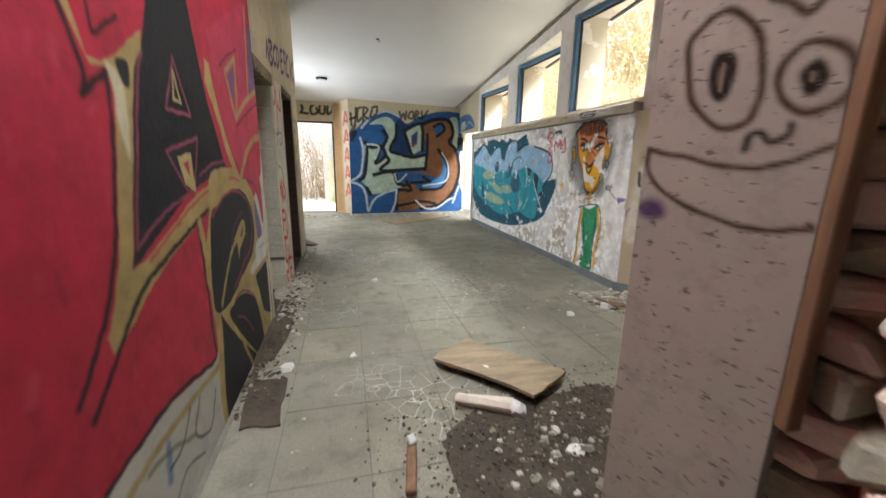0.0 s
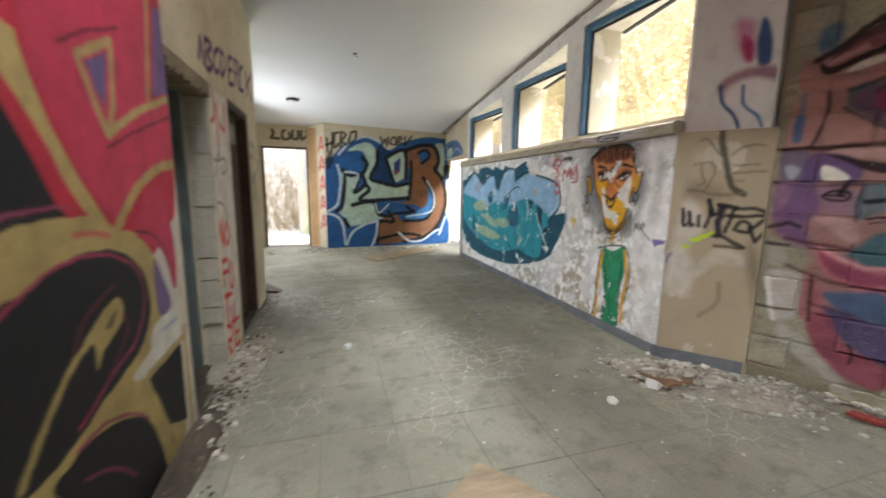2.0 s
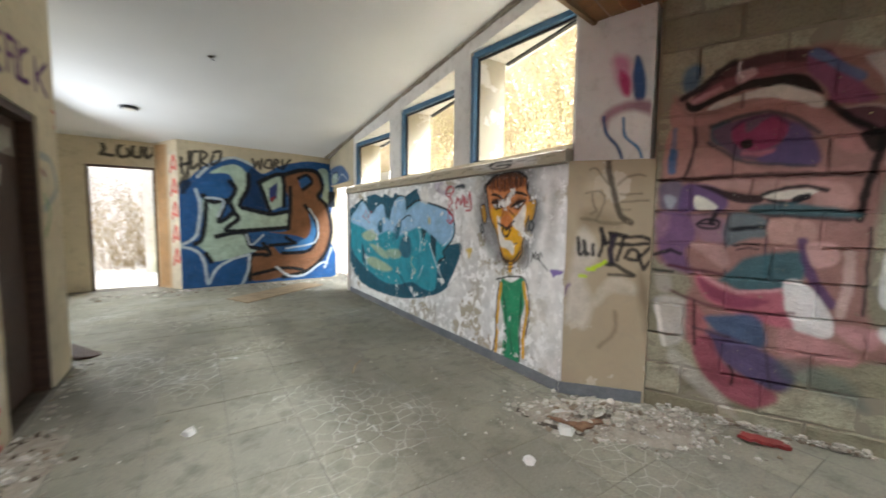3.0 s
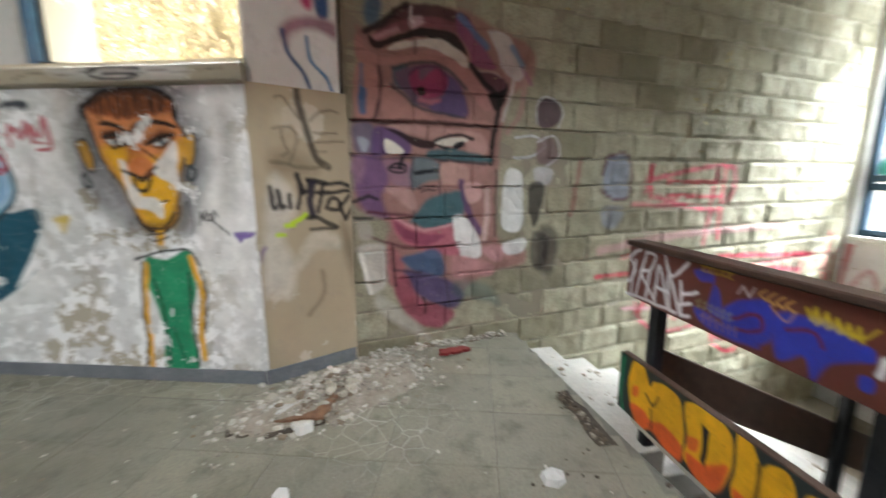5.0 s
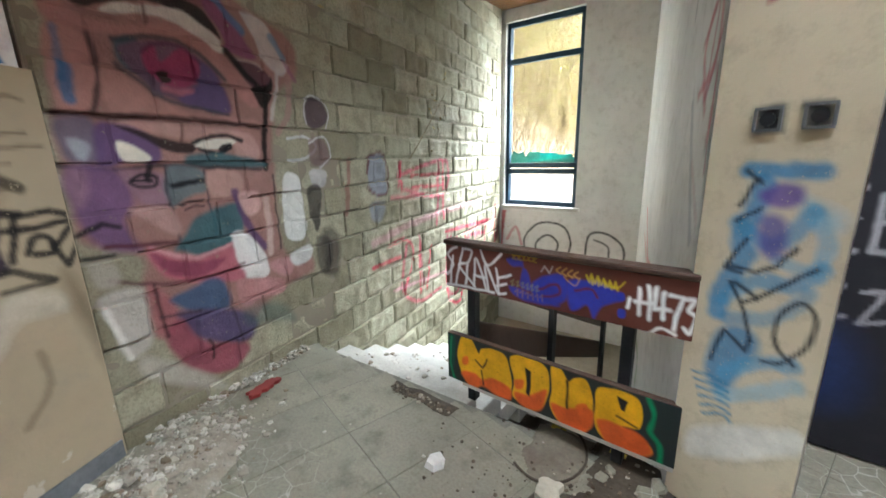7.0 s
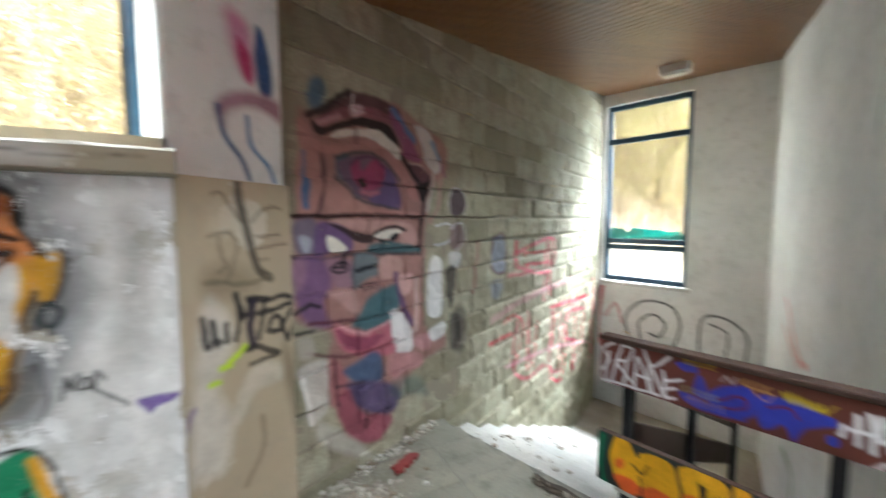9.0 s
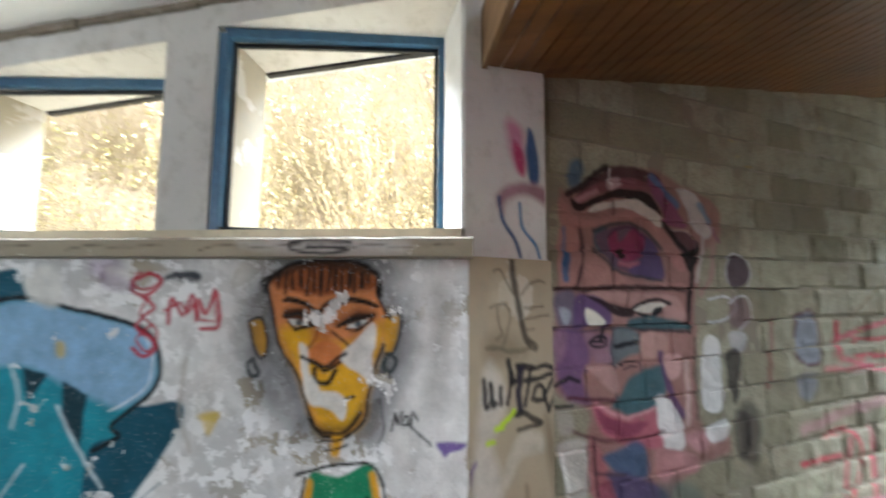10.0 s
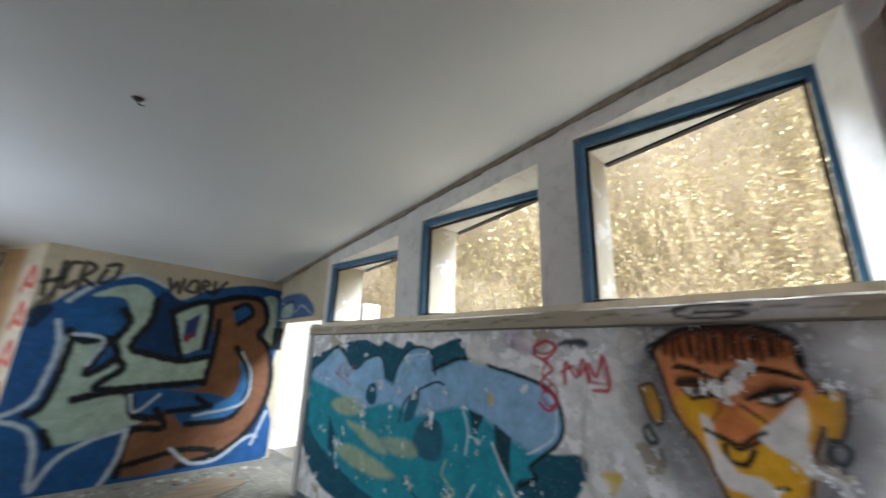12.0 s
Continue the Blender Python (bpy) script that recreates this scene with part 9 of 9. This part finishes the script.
while z < 3.75:
    s = 0.345 - (0.0 if row % 2 else LENGTH / 2)
    while s < 6.4:
        a, b = max(s, 0.345), min(s + LENGTH - JOINT, 6.36)
        mid = (a + b) / 2
        stair = -RISE * max(0, (mid - 1.3) / 0.385) - 0.35
        if b - a > 0.06 and z + COURSE > stair and z < 2.79 + 0.15 * b:
            blocks.append((a, b, z, z + COURSE - JOINT))
        s += LENGTH
    z += COURSE
    row += 1
all_u, all_v, made = [], [], []
for a, b, z0, z1 in blocks:
    fine = 0.009 if a < 2.2 else 0.024
    nu, nv = max(3, int((b - a) / fine)), max(3, int((z1 - z0) / fine))
    lift, ph = r.uniform(-0.012, 0.009), r.uniform(0, 50)
    us, vs = np.linspace(a, b, nu), np.linspace(z0, z1, nv)
    verts, uu, vv = [], [], []
    for j in range(nv):
        for i in range(nu):
            e = min(i, nu - 1 - i, j, nv - 1 - j)
            n = lift + (-0.013 if e == 0 else 0.0) + 0.015 * noise.noise(Vector((us[i] * 9 + ph, vs[j] * 9, ph)))
            du, dv = (noise.noise(Vector((us[i] * 14, vs[j] * 14, 3))) * 0.014 for _ in range(2)) if e == 0 else (0, 0)
            verts.append(at_block(us[i] + du, n, vs[j] + dv))
            uu.append(us[i])
            vv.append(vs[j])
    faces = [(j * nu + i, j * nu + i + 1, (j + 1) * nu + i + 1, (j + 1) * nu + i) for j in range(nv - 1) for i in range(nu - 1)]
    rim = [i for i in range(nu)] + [j * nu + nu - 1 for j in range(1, nv)] + [(nv - 1) * nu + i for i in range(nu - 2, -1, -1)] + [j * nu for j in range(nv - 2, 0, -1)]
    k = len(verts)
    for i in rim:
        verts.append(at_block(uu[i], -0.034, vv[i]))
        uu.append(uu[i])
        vv.append(vv[i])
    m = len(rim)
    faces += [(rim[i], k + i, k + (i + 1) % m, rim[(i + 1) % m]) for i in range(m)]
    made.append((mesh_from(verts, faces, M["block"]), len(verts)))
    all_u += uu
    all_v += vv
c = Canvas(np.array(all_u), np.array(all_v))
paint_block(c)
k = 0
for me, n in made:
    paint_layer(me, c.rgba[k:k + n])
    k += n
    place("block", me, wall_block)

# ---- floor tiles ----
TX, TY, GAP = 0.405, 0.51, 0.0035
tile_meshes = []
for q in range(5):
    bm = bmesh.new()
    box(0, TX - GAP, 0, TY - GAP, -0.02, 0, bm)
    bmesh.ops.bevel(bm, geom=[e for e in bm.edges if all(v.co.z > -0.01 for v in e.verts)], offset=0.003, segments=1, affect="EDGES")
    me = bpy.data.meshes.new("tile")
    bm.to_mesh(me)
    bm.free()
    me.materials.append(M["tile"])
    tile_meshes.append(me)


def on_floor(x, y):
    if y > 11.5 or x < -2.6:
        return False
    if x < -1.29 and y < 7.28:
        return False
    if y > 4.5:
        return x < 2.02 if y < 9.5 else x < 2.3
    # beside the stair head and the corner
    edge = 3.06 + (x - 2.85) * 0.283
    if y < edge and x > 0.6:
        return False
    s = (Vector((x, y, 0)) - BLOCK0).dot(INTO)
    return s > 0.0 and (x < 0.62 or y > 2.3) and y > 0.4


for i in range(-6, 9):
    for j in range(-5, 19):
        x, y = -0.61 + i * TX, 2.805 + j * TY
        probe = [on_floor(x + a, y + b) for a in (0.03, TX - 0.03) for b in (0.03, TY - 0.03)]
        if any(probe):
            if all(probe):
                ob = place("tile", tile_meshes[(i * 3 + j) % 5], floor)
                ob.matrix_basis = pose(x, y, r.uniform(-0.0015, 0.0012), r.uniform(-0.12, 0.12), r.uniform(-0.12, 0.12))
            else:
                # cut tile
                xs2 = [x + TX * k / 8 for k in range(9)]
                ys2 = [y + TY * k / 10 for k in range(11)]
                bm = bmesh.new()
                for a in range(8):
                    for b in range(10):
                        if on_floor(xs2[a] + TX / 16, ys2[b] + TY / 20):
                            x1, y1 = min(xs2[a + 1], x + TX - GAP), min(ys2[b + 1], y + TY - GAP)
                            q = [bm.verts.new(p) for p in ((xs2[a], ys2[b], -0.0005), (x1, ys2[b], -0.0005), (x1, y1, -0.0005), (xs2[a], y1, -0.0005))]
                            bm.faces.new(q)
                if bm.faces:
                    bmesh.ops.remove_doubles(bm, verts=bm.verts[:], dist=0.0005)
                    part("tile", bm, M["tile"], floor)
                else:
                    bm.free()
